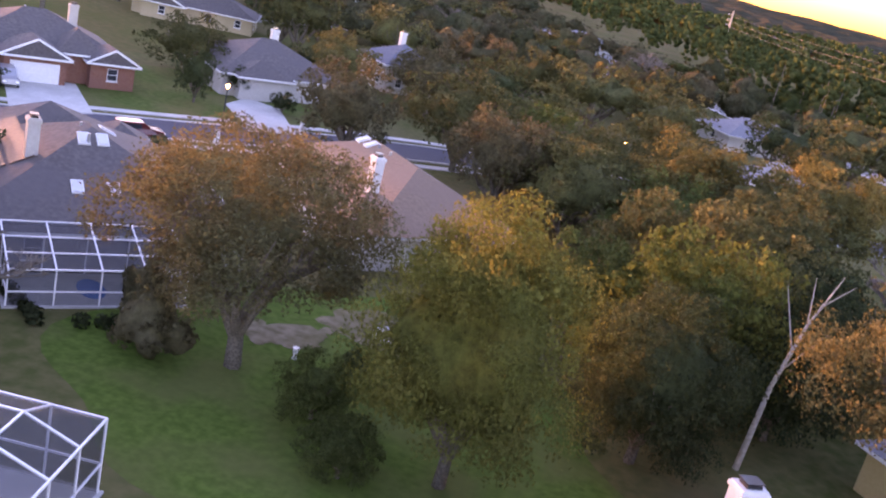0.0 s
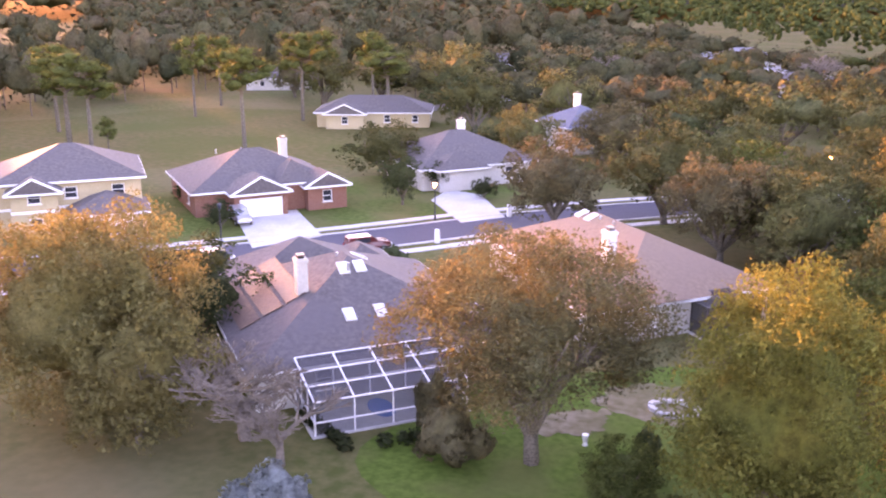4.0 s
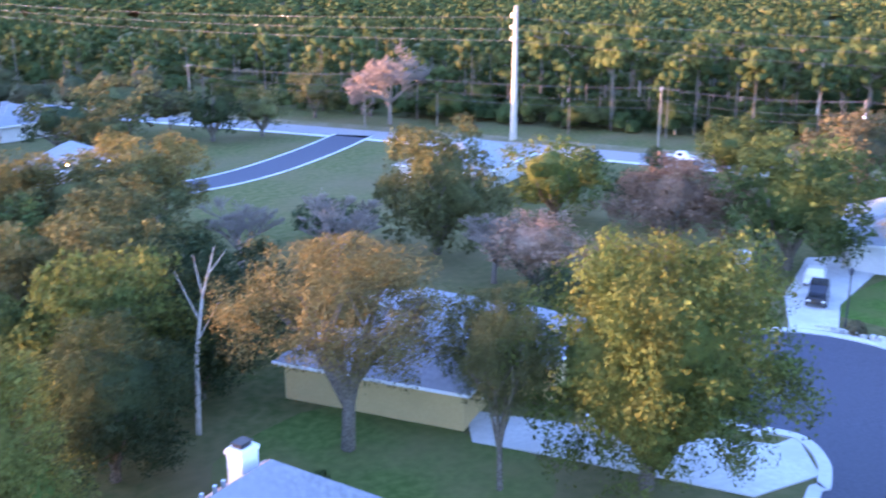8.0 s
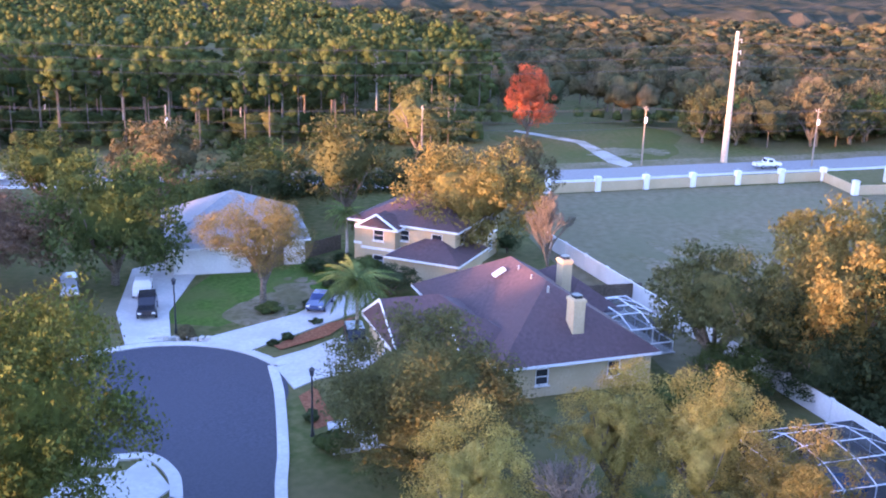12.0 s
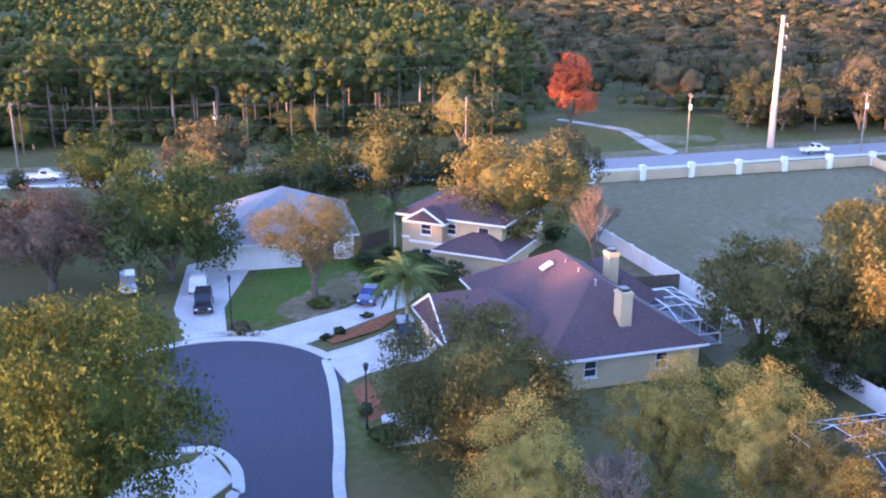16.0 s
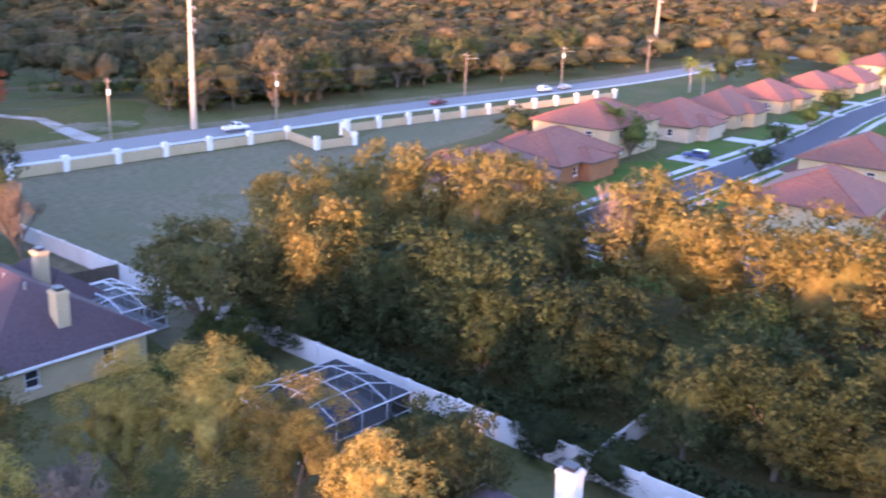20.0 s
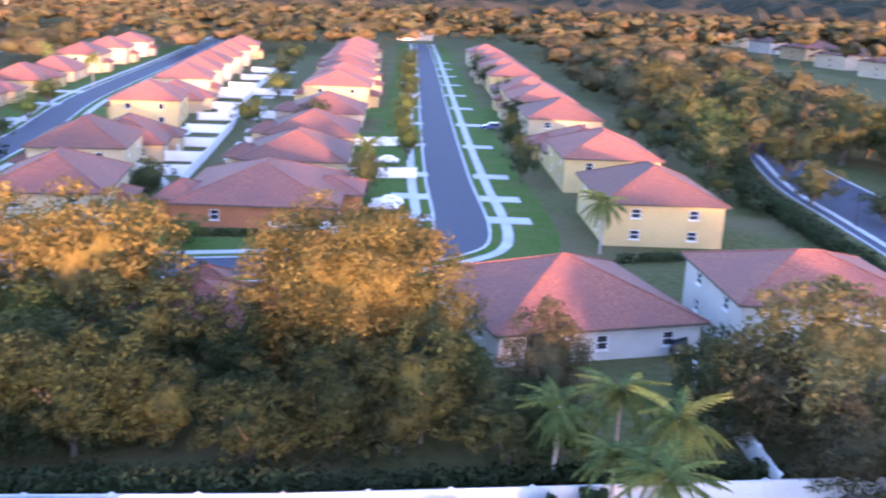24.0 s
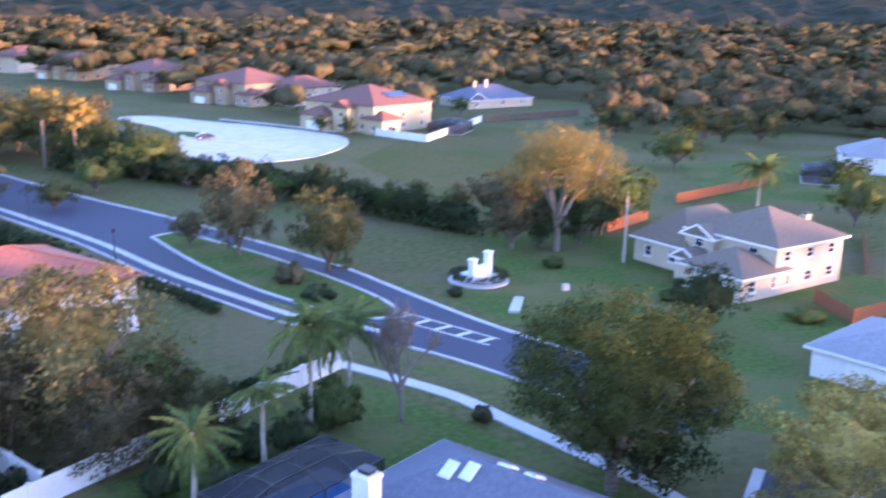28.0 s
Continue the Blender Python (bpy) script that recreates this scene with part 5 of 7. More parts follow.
def street_lamp(x, y, h=3.4, lit=True):
    p = thing("street_lamp", pose(x, y, 0), "black post lamp with a glowing orange lantern" if lit else "black lamp post beside the curb", "street lamp", "post lamps")
    part("lamp_post", post(0, 0, 0, 0.09, 0.055, h, 8), BLACKMETAL, p)
    part("base", post(0, 0, 0, 0.16, 0.11, 0.5, 8), BLACKMETAL, p)
    part("lantern", post(0, 0, h, 0.13, 0.2, 0.42, 8), LAMPLIGHT if lit else PANE, p, "glowing orange lantern" if lit else "unlit lantern")
    part("lantern_cap", post(0, 0, h + 0.425, 0.25, 0.04, 0.2, 8), BLACKMETAL, p)


for px, py, lit in ((-51.0, 93.2, True), (-63.9, 71.3, False), (-12, 131, True), (58.9, 48.3, False), (47.3, 27.3, False), (7, 131.5, True), (10.5, -118.5, False), (26.5, -150, False), (-2.5, -128.8, False), (125, -265, True)):
    street_lamp(px, py, 3.9 if lit else 4.6, lit)


# ---- cars ----
def car_meshes(kind):
    """Body, glass and details of a car 4.6 m long, its front at +x."""
    prof = {"sedan": [(-2.3, 0.35), (-2.3, 0.85), (-1.75, 0.95), (-1.0, 1.42), (0.35, 1.42), (1.05, 0.98), (2.2, 0.82), (2.3, 0.4)],
            "suv": [(-2.3, 0.4), (-2.3, 1.0), (-2.1, 1.62), (-1.9, 1.7), (0.3, 1.68), (1.0, 1.12), (2.2, 0.98), (2.3, 0.45)],
            "truck": [(-2.7, 0.5), (-2.7, 1.05), (-0.65, 1.05), (-0.5, 1.75), (0.7, 1.75), (1.3, 1.15), (2.5, 1.02), (2.6, 0.5)]}[kind]
    bm = bmesh.new()
    sec = []
    for y, k in ((-0.88, 0.97), (-0.7, 1.0), (0.7, 1.0), (0.88, 0.97)):
        row = []
        for x, z in prof:
            inset = 0.14 if z > 1.1 and abs(y) > 0.8 else 0.0
            row.append(bm.verts.new((x * k, y - math.copysign(inset, y), z)))
        sec.append(row)
    for a, b in zip(sec, sec[1:]):
        for k in range(len(a)):
            j = (k + 1) % len(a)
            bm.faces.new((a[k], a[j], b[j], b[k]))
    bm.faces.new(sec[0]), bm.faces.new(sec[-1][::-1])
    bmesh.ops.recalc_face_normals(bm, faces=bm.faces)
    bmesh.ops.bevel(bm, geom=[e for e in bm.edges], offset=0.05, segments=1, affect="EDGES")
    return bm


def parked_car(x, y, yaw, kind, tint, label):
    c = thing("car", pose(x, y, 0.1, 0, 0, yaw), label, "car")
    body = part("body", car_meshes(kind), tint, c)
    hi = {"sedan": (0.98, 1.36, -1.35, 0.7), "suv": (1.1, 1.58, -1.95, 0.62), "truck": (1.15, 1.65, -0.5, 0.95)}[kind]
    zz, zt, xa, xb = hi
    for s in (-1, 1):
        part("side_window", boxes(((xa + xb) / 2 - 0.1, s * 0.80, zz, (xb - xa) * 0.62, 0.03, zt - zz - 0.06)), PANE, c, "dark side window")
    for xx, lean, nm in ((xb + 0.05, -0.9, "windscreen"), (xa - 0.12, 0.7 if kind == "sedan" else 0.18, "rear_window")):
        w_ = part(nm, boxes((0, 0, 0, 0.03, 1.25, zt - zz)), PANE, c, "dark car window")
        w_.matrix_local = Matrix.Translation((xx, 0, zz + 0.03)) @ Matrix.Rotation(lean * 0.95, 4, "Y")
    for wx in (-1.42, 1.42):
        for s in (-1, 1):
            bm = bmesh.new()
            bmesh.ops.create_cone(bm, cap_ends=True, segments=16, radius1=0.34, radius2=0.34, depth=0.24, matrix=Matrix.Translation((wx, s * 0.8, 0.34)) @ Matrix.Rotation(radians(90), 4, "X"))
            w_ = part("wheel", bm, TYRE, c)
            bm = bmesh.new()
            bmesh.ops.create_cone(bm, cap_ends=True, segments=12, radius1=0.2, radius2=0.18, depth=0.26, matrix=Matrix.Translation((wx, s * 0.805, 0.34)) @ Matrix.Rotation(radians(90), 4, "X"))
            part("rim", bm, STEEL, w_)
    for s in (-1, 1):
        part("headlight", boxes((2.27, s * 0.62, 0.66, 0.08, 0.32, 0.14)), HEADLIGHT, c)
        part("tail_light", boxes(((-2.29 if kind != "truck" else -2.68), s * 0.7, 0.72, 0.06, 0.22, 0.2)), TAILLIGHT, c)
    return c


C_WHITE, C_BLACK, C_RED, C_BLUE, C_SILVER = paint("white_car_paint", (0.75, 0.75, 0.76), 0.25), paint("black_car_paint", (0.02, 0.022, 0.03), 0.2), paint("dark_red_car_paint", (0.16, 0.02, 0.02), 0.25), paint("blue_car_paint", (0.03, 0.06, 0.16), 0.25), paint("silver_car_paint", (0.4, 0.42, 0.45), 0.25, 0.4)
parked_car(-51.2, 78.2, 51, "suv", C_RED, "dark red sport utility car parked at the curb")
parked_car(-62.2, 66.4, 228, "suv", C_BLACK, "dark car parked at the curb")
parked_car(-70.0, 82.4, -40, "suv", C_SILVER, "silver sport utility car on the wide driveway")
parked_car(66.2, 58.2, 218, "sedan", C_WHITE, "white sedan on the long driveway")
parked_car(61.8, 53.9, 218, "suv", C_BLACK, "black car on the long driveway")
parked_car(62.6, 64.2, 225, "suv", C_SILVER, "silver car under the dark oak")
parked_car(71.0, 40.6, 195, "sedan", C_BLUE, "dark blue car on the middle driveway")
parked_car(63.4, 32.6, 215, "suv", C_BLACK, "dark car beside the plum-roofed house")
parked_car(173.0, 8.4, -50, "truck", C_WHITE, "white pickup truck on the main road")
parked_car(96.0, 112.5, -53, "truck", C_WHITE, "white pickup truck on the main road")
parked_car(211, -34.5, -48, "sedan", C_RED, "red car on the main road")
parked_car(238, -66, -48, "suv", C_WHITE, "white van on the main road")
parked_car(244, -73, -48, "sedan", C_SILVER, "silver car on the main road")
parked_car(24.4, -82.6, 130, "suv", C_BLACK, "black car between two tile-roofed houses")
parked_car(79.5, -105.2, 40, "sedan", C_WHITE, "white car on a paved driveway")
parked_car(81.5, -108.4, 40, "sedan", C_WHITE, "white car on a paved driveway")
parked_car(104, -134, 40, "sedan", C_WHITE, "white car on a paved driveway")
parked_car(168, -221, -50, "sedan", C_WHITE, "white car parked on the estate street")
parked_car(117, -186, 40, "suv", C_BLUE, "blue car on a paved driveway")
parked_car(152.5, -73.0, 46, "suv", C_BLUE, "dark blue car in front of a tile-roofed house")
parked_car(4.5, -238, 200, "sedan", C_BLACK, "black car on the concrete circle")
parked_car(-41, -243, 60, "suv", C_BLACK, "dark car in front of a garage")
parked_car(30.2, 41.4, 130, "suv", C_SILVER, "silver car under the driveway trees")
parked_car(-36, 233, 20, "suv", C_WHITE, "white car beside a far house")

# ---- garden things ----
for px, py in ((-59.4, 67.3), (-46.4, 84.3), (-43.9, 98.2)):
    mb = thing("mailbox", pose(px, py, 0, 0, 0, 50), "white mailbox on a stout post", "mailbox", "mailboxes")
    part("mailbox_post", boxes((0, 0, 0, 0.42, 0.42, 1.1)), WHITE, mb)
    part("mailbox_body", boxes((0, 0, 1.1, 0.3, 0.55, 0.3), (0, 0, 1.4, 0.24, 0.55, 0.06)), WHITE, mb)
ring = thing("stone_ring", pose(-15.3, 54.4, 0), "ring of pale garden stones in the lawn", "stone ring")
for k in range(22):
    a = 2 * math.pi * k / 22
    part("stone", boxes((1.5 * math.cos(a), 1.1 * math.sin(a), 0, 0.34, 0.3, 0.22 + 0.05 * (k % 3), a)), CONCRETE, ring)
edging = thing("stone_edging", pose(56.7, 49.2, 0, 0, 0, -65.9), "row of pale stones edging a planted bed at the curb", "stone edging")
for k in range(9):
    part("stone", boxes((0.62 * k, 0.12 * (k % 2), 0, 0.5, 0.36, 0.3 + 0.06 * (k % 3), 0.2 * k)), CONCRETE, edging)
ur = thing("garden_urn", pose(-19.0, 47.5, 0), "small white garden urn", "urn")
part("urn_body", post(0, 0, 0.25, 0.12, 0.2, 0.45, 10), WHITE, ur)
part("urn_foot", post(0, 0, 0, 0.18, 0.08, 0.25, 10), WHITE, ur)
mon = thing("entrance_monument", pose(-31.6, -108.2, 0, 0, 0, 40), "white entrance monument with columns inside a round hedge", "monument")
part("plinth", sheet(disc(0, 0, 3.6, 32), 0.22, 0.22), CONCRETE, mon)
part("monument_wall", boxes((0, 0.2, 0.2, 2.6, 0.5, 1.5), (0, 0.2, 1.7, 2.9, 0.7, 0.16)), WHITE, mon)
for px, hh in ((-1.5, 3.0), (1.5, 2.6)):
    part("column", boxes((px, 0.2, 0.2, 0.75, 0.75, hh), (px, 0.2, 0.2 + hh, 0.95, 0.95, 0.18)), WHITE, mon)
part("basin", post(0, -1.2, 0.2, 0.9, 1.1, 0.5, 20), WHITE, mon)
for px, py, yw in ((-33.3, -97.9, 68), (-40.6, -103.0, 0)):
    b_ = thing("low_slab", pose(px, py, 0, 0, 0, yw), "pale low concrete slab in the grass", "slab")
    part("slab", boxes((0, 0, 0, 5.2 if yw else 0.7, 1.1 if yw else 0.7, 0.3 if yw else 0.7)), CONCRETE, b_)
gb_ = thing("utility_box", pose(11.6, -46.6, 0, 0, 0, 30), "pale utility shed beside the palms", "shed")
part("box_body", boxes((0, 0, 0, 2.2, 1.6, 1.9)), WHITE, gb_)
part("box_lid", boxes((0, 0, 1.9, 2.35, 1.75, 0.1)), WHITE, gb_)
sl = thing("fallen_board", pose(-24.5, -166, 0, 0, 0, 20), "pale ring-shaped utility cover in the lawn", "cover")
part("slab", sheet(disc(0, 0, 2.4, 20, 0.6), 0.12, 0.1), CONCRETE, sl)
so = thing("solar_array", pose(-38, -262, 0, 0, 0, 40), "dark solar panels on a brown tile roof", "solar panels")
for i in range(4):
    for j in range(2):
        s_ = part("solar_panel", boxes((0, 0, 0, 1.9, 1.6, 0.06)), SOLAR, so)
        s_.matrix_local = Matrix.Translation((i * 1.95 - 5.0, 8.6 - j * 1.6, 7.16 + 4.4 * (4.45 + j * 1.6) / 13.05 * 1.115 + 0.06)) @ Matrix.Rotation(radians(-18.6), 4, "X")


# ---- trees ----
def cards(rng, centres, radii, count, size, up=0.25, loose=0.75):
    """Small irregular leaf pieces over the shells of many clumps. Returns three corners and a soft normal a piece."""
    n_ = len(centres)
    idx = np.repeat(np.arange(n_), count)
    d = rng.normal(size=(len(idx), 3))
    d[:, 2] += up
    d /= np.linalg.norm(d, axis=1)[:, None]
    c = centres[idx] + d * radii[idx] * rng.uniform(0.55, 1.12, (len(idx), 1))
    nrm = d + loose * rng.normal(size=d.shape)
    nrm /= np.linalg.norm(nrm, axis=1)[:, None]
    ref = rng.normal(size=d.shape)
    u = np.cross(nrm, ref)
    u /= np.linalg.norm(u, axis=1)[:, None]
    v = np.cross(nrm, u)
    s = size * rng.uniform(0.55, 1.35, (len(idx), 1))
    k = rng.uniform(0.7, 1.2, (len(idx), 3, 1))
    asp = rng.uniform(0.5, 0.9, (len(idx), 1))
    quad = np.stack([c - u * s - v * s * 0.4 * asp, c + u * s - v * s * 0.4 * asp, c + v * s * 1.1 * asp], 1)
    quad = c[:, None] + (quad - c[:, None]) * k
    face = np.cross(quad[:, 1] - quad[:, 0], quad[:, 2] - quad[:, 0])
    away = np.einsum("ij,ij->i", face, d) < 0
    quad[away] = quad[away][:, ::-1]
    face[away] *= -1
    face /= np.linalg.norm(face, axis=1)[:, None] + 1e-9
    soft = d + 0.3 * face + np.array((0, 0, 0.25))
    soft /= np.linalg.norm(soft, axis=1)[:, None]
    return np.concatenate([quad, soft[:, None]], 1)


def ball(level):
    """Corners and faces of a small round lump."""
    bm = bmesh.new()
    bmesh.ops.create_icosphere(bm, subdivisions=level, radius=1.0)
    v = np.array([p.co[:] for p in bm.verts])
    f = np.array([[q.index for q in p.verts] for p in bm.faces])
    bm.free()
    return v, f


BALLS = {1: ball(1), 2: ball(2), 3: ball(3), 4: ball(4)}
BALLS[0] = (BALLS[1][0], np.array([f for f in BALLS[1][1] if BALLS[1][0][f, 2].mean() > -0.45]))


def lumps(rng, centres, radii, level):
    """Uneven leafy masses inside a crown: corners, faces and soft normals."""
    v, f = BALLS[level]
    n_ = len(centres)
    bump_ = 1 + rng.uniform(-0.28, 0.28, (n_, len(v), 1))
    pts = centres[:, None] + v[None] * bump_ * radii[:, None]
    nrm = np.repeat(v[None] + np.array((0, 0, 0.3)), n_, 0) + rng.normal(size=pts.shape) * 0.15
    nrm /= np.linalg.norm(nrm, axis=2)[..., None]
    faces = f[None] + (np.arange(n_) * len(v))[:, None, None]
    return pts.reshape(-1, 3), faces.reshape(-1, 3), nrm.reshape(-1, 3)


def mass(rng, middle, centres, radii, level, shrink=0.9, rough=0.12):
    """One leafy mass, the outline of many round lobes as seen from its middle: corners, faces and normals."""
    v, f = BALLS[level]
    q = centres - middle
    along = v @ q.T
    inside = radii[None] ** 2 - ((q ** 2).sum(1)[None] - along ** 2)
    reach = np.where(inside > 0, along + np.sqrt(np.maximum(inside, 0)), 0.0).max(1)
    reach = np.maximum(reach, np.percentile(reach, 20)) * shrink * (1 + rng.uniform(-rough, rough, len(v)))
    pts = middle + v * reach[:, None]
    fn = np.cross(pts[f[:, 1]] - pts[f[:, 0]], pts[f[:, 2]] - pts[f[:, 0]])
    nrm = np.zeros_like(pts)
    for k in range(3):
        np.add.at(nrm, f[:, k], fn)
    nrm /= np.linalg.norm(nrm, axis=1)[:, None] + 1e-9
    return pts, f, nrm


def leaf_mesh(name, leaves, core=None):
    """Loose leaf pieces, and the masses behind them."""
    me = bpy.data.meshes.new(name)
    co, nrm = leaves[:, :3].reshape(-1, 3), np.repeat(leaves[:, 3], 3, axis=0)
    idx = np.arange(len(co), dtype=np.int32)
    if core is not None:
        idx = np.concatenate([idx, core[1].reshape(-1) + len(co)]).astype(np.int32)
        co, nrm = np.concatenate([co, core[0]]), np.concatenate([nrm, core[2]])
    n_ = len(idx) // 3
    me.vertices.add(len(co))
    me.vertices.foreach_set("co", co.reshape(-1).astype(np.float32))
    me.loops.add(n_ * 3)
    me.loops.foreach_set("vertex_index", idx)
    me.polygons.add(n_)
    me.polygons.foreach_set("loop_start", np.arange(0, n_ * 3, 3, dtype=np.int32))
    me.polygons.foreach_set("loop_total", np.full(n_, 3, dtype=np.int32))
    me.polygons.foreach_set("use_smooth", np.ones(n_, dtype=bool))
    me.update(calc_edges=True)
    me.normals_split_custom_set_from_vertices(nrm.astype(np.float32))
    return me


def limbs_mesh(name, rows, seg=6):
    """Tapered tubes: rows of start, end, radius at both."""
    verts, faces = [], []
    for a, b, ra, rb in rows:
        a, b = Vector(a), Vector(b)
        if (b - a).length < 1e-4:
            continue
        q = (b - a).to_track_quat("Z", "Y")
        k0 = len(verts)
        for p, r in ((a, ra), (b, rb)):
            for k in range(seg):
                w_ = 2 * math.pi * k / seg
                verts.append(p + q @ Vector((r * math.cos(w_), r * math.sin(w_), 0)))
        for k in range(seg):
            j = (k + 1) % seg
            faces.append((k0 + k, k0 + j, k0 + seg + j, k0 + seg + k))
        faces.append(tuple(k0 + seg + k for k in range(seg)))
    me = bpy.data.meshes.new(name)
    me.from_pydata([tuple(v) for v in verts], [], faces)
    for p in me.polygons:
        p.use_smooth = True
    return me


def oak(seed, lobes, per, count, size, low=0.25, egg=1.0, tall=1.8, fill=0.86, level=3):
    """A broad tree one metre in radius and one metre high: trunk with limbs, and crown."""
    rng = np.random.default_rng(seed)
    mid, hh = (1 + low) / 2, (1 - low) / 2
    pts, rads, mids, sizes = [], [], [], []
    for k in range(lobes):
        # lobes wind round the crown from its skirt to its top
        f_ = (k + 0.5) / lobes
        el = -0.75 + 1.7 * f_ + rng.uniform(-0.18, 0.18)
        az = 2.4 * k + rng.uniform(-0.5, 0.5)
        rr = rng.uniform(0.5, 0.86)
        flat = math.sqrt(max(0.05, 1 - min(1, abs(el)) ** 2))
        narrow = 1.0 - (1 - egg) * max(0.0, el)
        c = np.array((rr * flat * math.cos(az) * narrow, rr * flat * math.sin(az) * narrow, (mid + hh * 0.72 * max(-0.8, min(1, el)) * rng.uniform(0.85, 1.05)) * tall))
        lr = rng.uniform(0.24, 0.42) * (0.75 + 0.25 * narrow)
        mids.append(c)
        sizes.append(lr)
        d = rng.normal(size=(per, 3))
        d += 0.5 * np.array((c[0], c[1], 0.35))
        d /= np.linalg.norm(d, axis=1)[:, None]
        pts.append(c + d * lr * rng.uniform(0.55, 1.0, (per, 1)) * np.array([1, 1, 0.85]))
        rads.append(rng.uniform(0.09, 0.17, (per, 1)) * np.array([[1, 1, 0.8]]))
    pts, rads = np.concatenate(pts), np.concatenate(rads)
    crown = cards(rng, pts, rads, count, size)
    top = np.percentile(crown[:, :3, 2], 99.7)
    wide = np.percentile(np.hypot(crown[:, :3, 0], crown[:, :3, 1]), 98)
    crown[:, :3, :2] /= wide
    crown[:, :3, 2] = np.clip(crown[:, :3, 2] / top, 0.04, None)
    core = mass(rng, np.array((0, 0, mid * tall)), np.array(mids), np.array(sizes), level, fill)
    core[0][:, :2] /= wide
    core[0][:, 2] = np.clip(core[0][:, 2] / top, 0.06, None)
    low = max(low, 0.16)
    rows = [((0, 0, 0), (0.02, 0.01, low * 0.9), 0.062, 0.048)]
    r2 = random.Random(seed)
    reach = 0.85 if fill > 0.35 else 1.25
    for k in range(7):
        a = 6.28 * k / 7 + r2.uniform(-0.3, 0.3)
        o = r2.uniform(0.35, 0.62)
        p0 = Vector((0.02, 0.01, low * r2.uniform(0.55, 0.9)))
        p1 = Vector((o * 0.5 * math.cos(a), o * 0.5 * math.sin(a), low + 0.16 * r2.uniform(0.7, 1.3)))
        p2 = Vector((o * reach * math.cos(a + 0.2), o * reach * math.sin(a + 0.2), low + 0.36 * r2.uniform(0.7, 1.3)))
        rows += [(p0, p1, 0.04, 0.026), (p1, p2, 0.026, 0.008)]
        for _ in range(2):
            q = p1.lerp(p2, r2.uniform(0.1, 0.7))
            rows.append((q, q + Vector((r2.uniform(-0.24, 0.24) * reach, r2.uniform(-0.24, 0.24) * reach, r2.uniform(0.08, 0.25))), 0.014, 0.004))
    return limbs_mesh("trunk", rows), leaf_mesh("crown", crown, core)


def pine(seed, clumps, count, size, start=0.5):
    """A tall pine, one metre high and one in radius: bare trunk and tufted crown."""
    rng = np.random.default_rng(seed)
    r2 = random.Random(seed)
    rows = [((0, 0, 0), (0.02, 0.0, 0.55), 0.07, 0.05), ((0.02, 0, 0.55), (0, 0.03, 0.97), 0.05, 0.012)]
    pts = []
    for k in range(clumps):
        h = start + (0.96 - start) * (k + 0.5) / clumps
        o = r2.uniform(0.15, 0.72) * (1.0 - 0.55 * abs((h - start) / (1 - start) - 0.45) ** 1.4)
        a = r2.uniform(0, 6.28)
        p = (o * math.cos(a), o * math.sin(a), h + r2.uniform(-0.01, 0.03))
        pts.append(p)
        rows.append(((0.01, 0.01, h - 0.05), p, 0.02, 0.006))
    pts = np.array(pts) * np.array((1, 1, 3.8))
    rad = rng.uniform(0.26, 0.42, (clumps, 1)) * np.array([[1, 1, 0.7]])
    crown = cards(rng, pts, rad, count, size, 0.5, 0.9)
    crown[:, :3, 2] /= 3.8
    core = lumps(rng, pts, rad * 0.6, 1)
    core[0][:, 2] /= 3.8
    return limbs_mesh("trunk", rows, 5), leaf_mesh("crown", crown, core)


def bare(seed, depth=6, least=0.0, droop=-0.05):
    """A leafless tree: trunk and limbs, and a haze of twigs."""
    r2 = random.Random(seed)
    big, small = [], []

    def grow(p, d, ln, r, k):
        q = p + d * ln
        (big if k < 3 else small).append((p, q, max(r, least), max(least, r * 0.68 if k < 4 else r * 0.5)))
        if k >= depth:
            return
        for _ in range(3 if k else 5):
            e = (d + Vector((r2.uniform(-0.9, 0.9), r2.uniform(-0.9, 0.9), r2.uniform(droop, 0.5))) * (0.75 if droop > -0.1 else 1.0)).normalized()
            grow(q if r2.random() < 0.6 else p.lerp(q, 0.7), e, ln * r2.uniform(0.62, 0.85), r * 0.6, k + 1)

    grow(Vector((0, 0, 0)), Vector((0.03, 0, 1)), 0.27, 0.03, 0)
    top = max(r[1].z for r in big + small)
    wide = max(math.hypot(r[1].x, r[1].y) for r in big + small)
    def fit_(rows):
        return [(Vector((a.x / wide, a.y / wide, a.z / top)), Vector((b.x / wide, b.y / wide, b.z / top)), ra / wide, rb / wide) for a, b, ra, rb in rows]
    return limbs_mesh("trunk", fit_(big), 5), limbs_mesh("crown", fit_(small), 3)


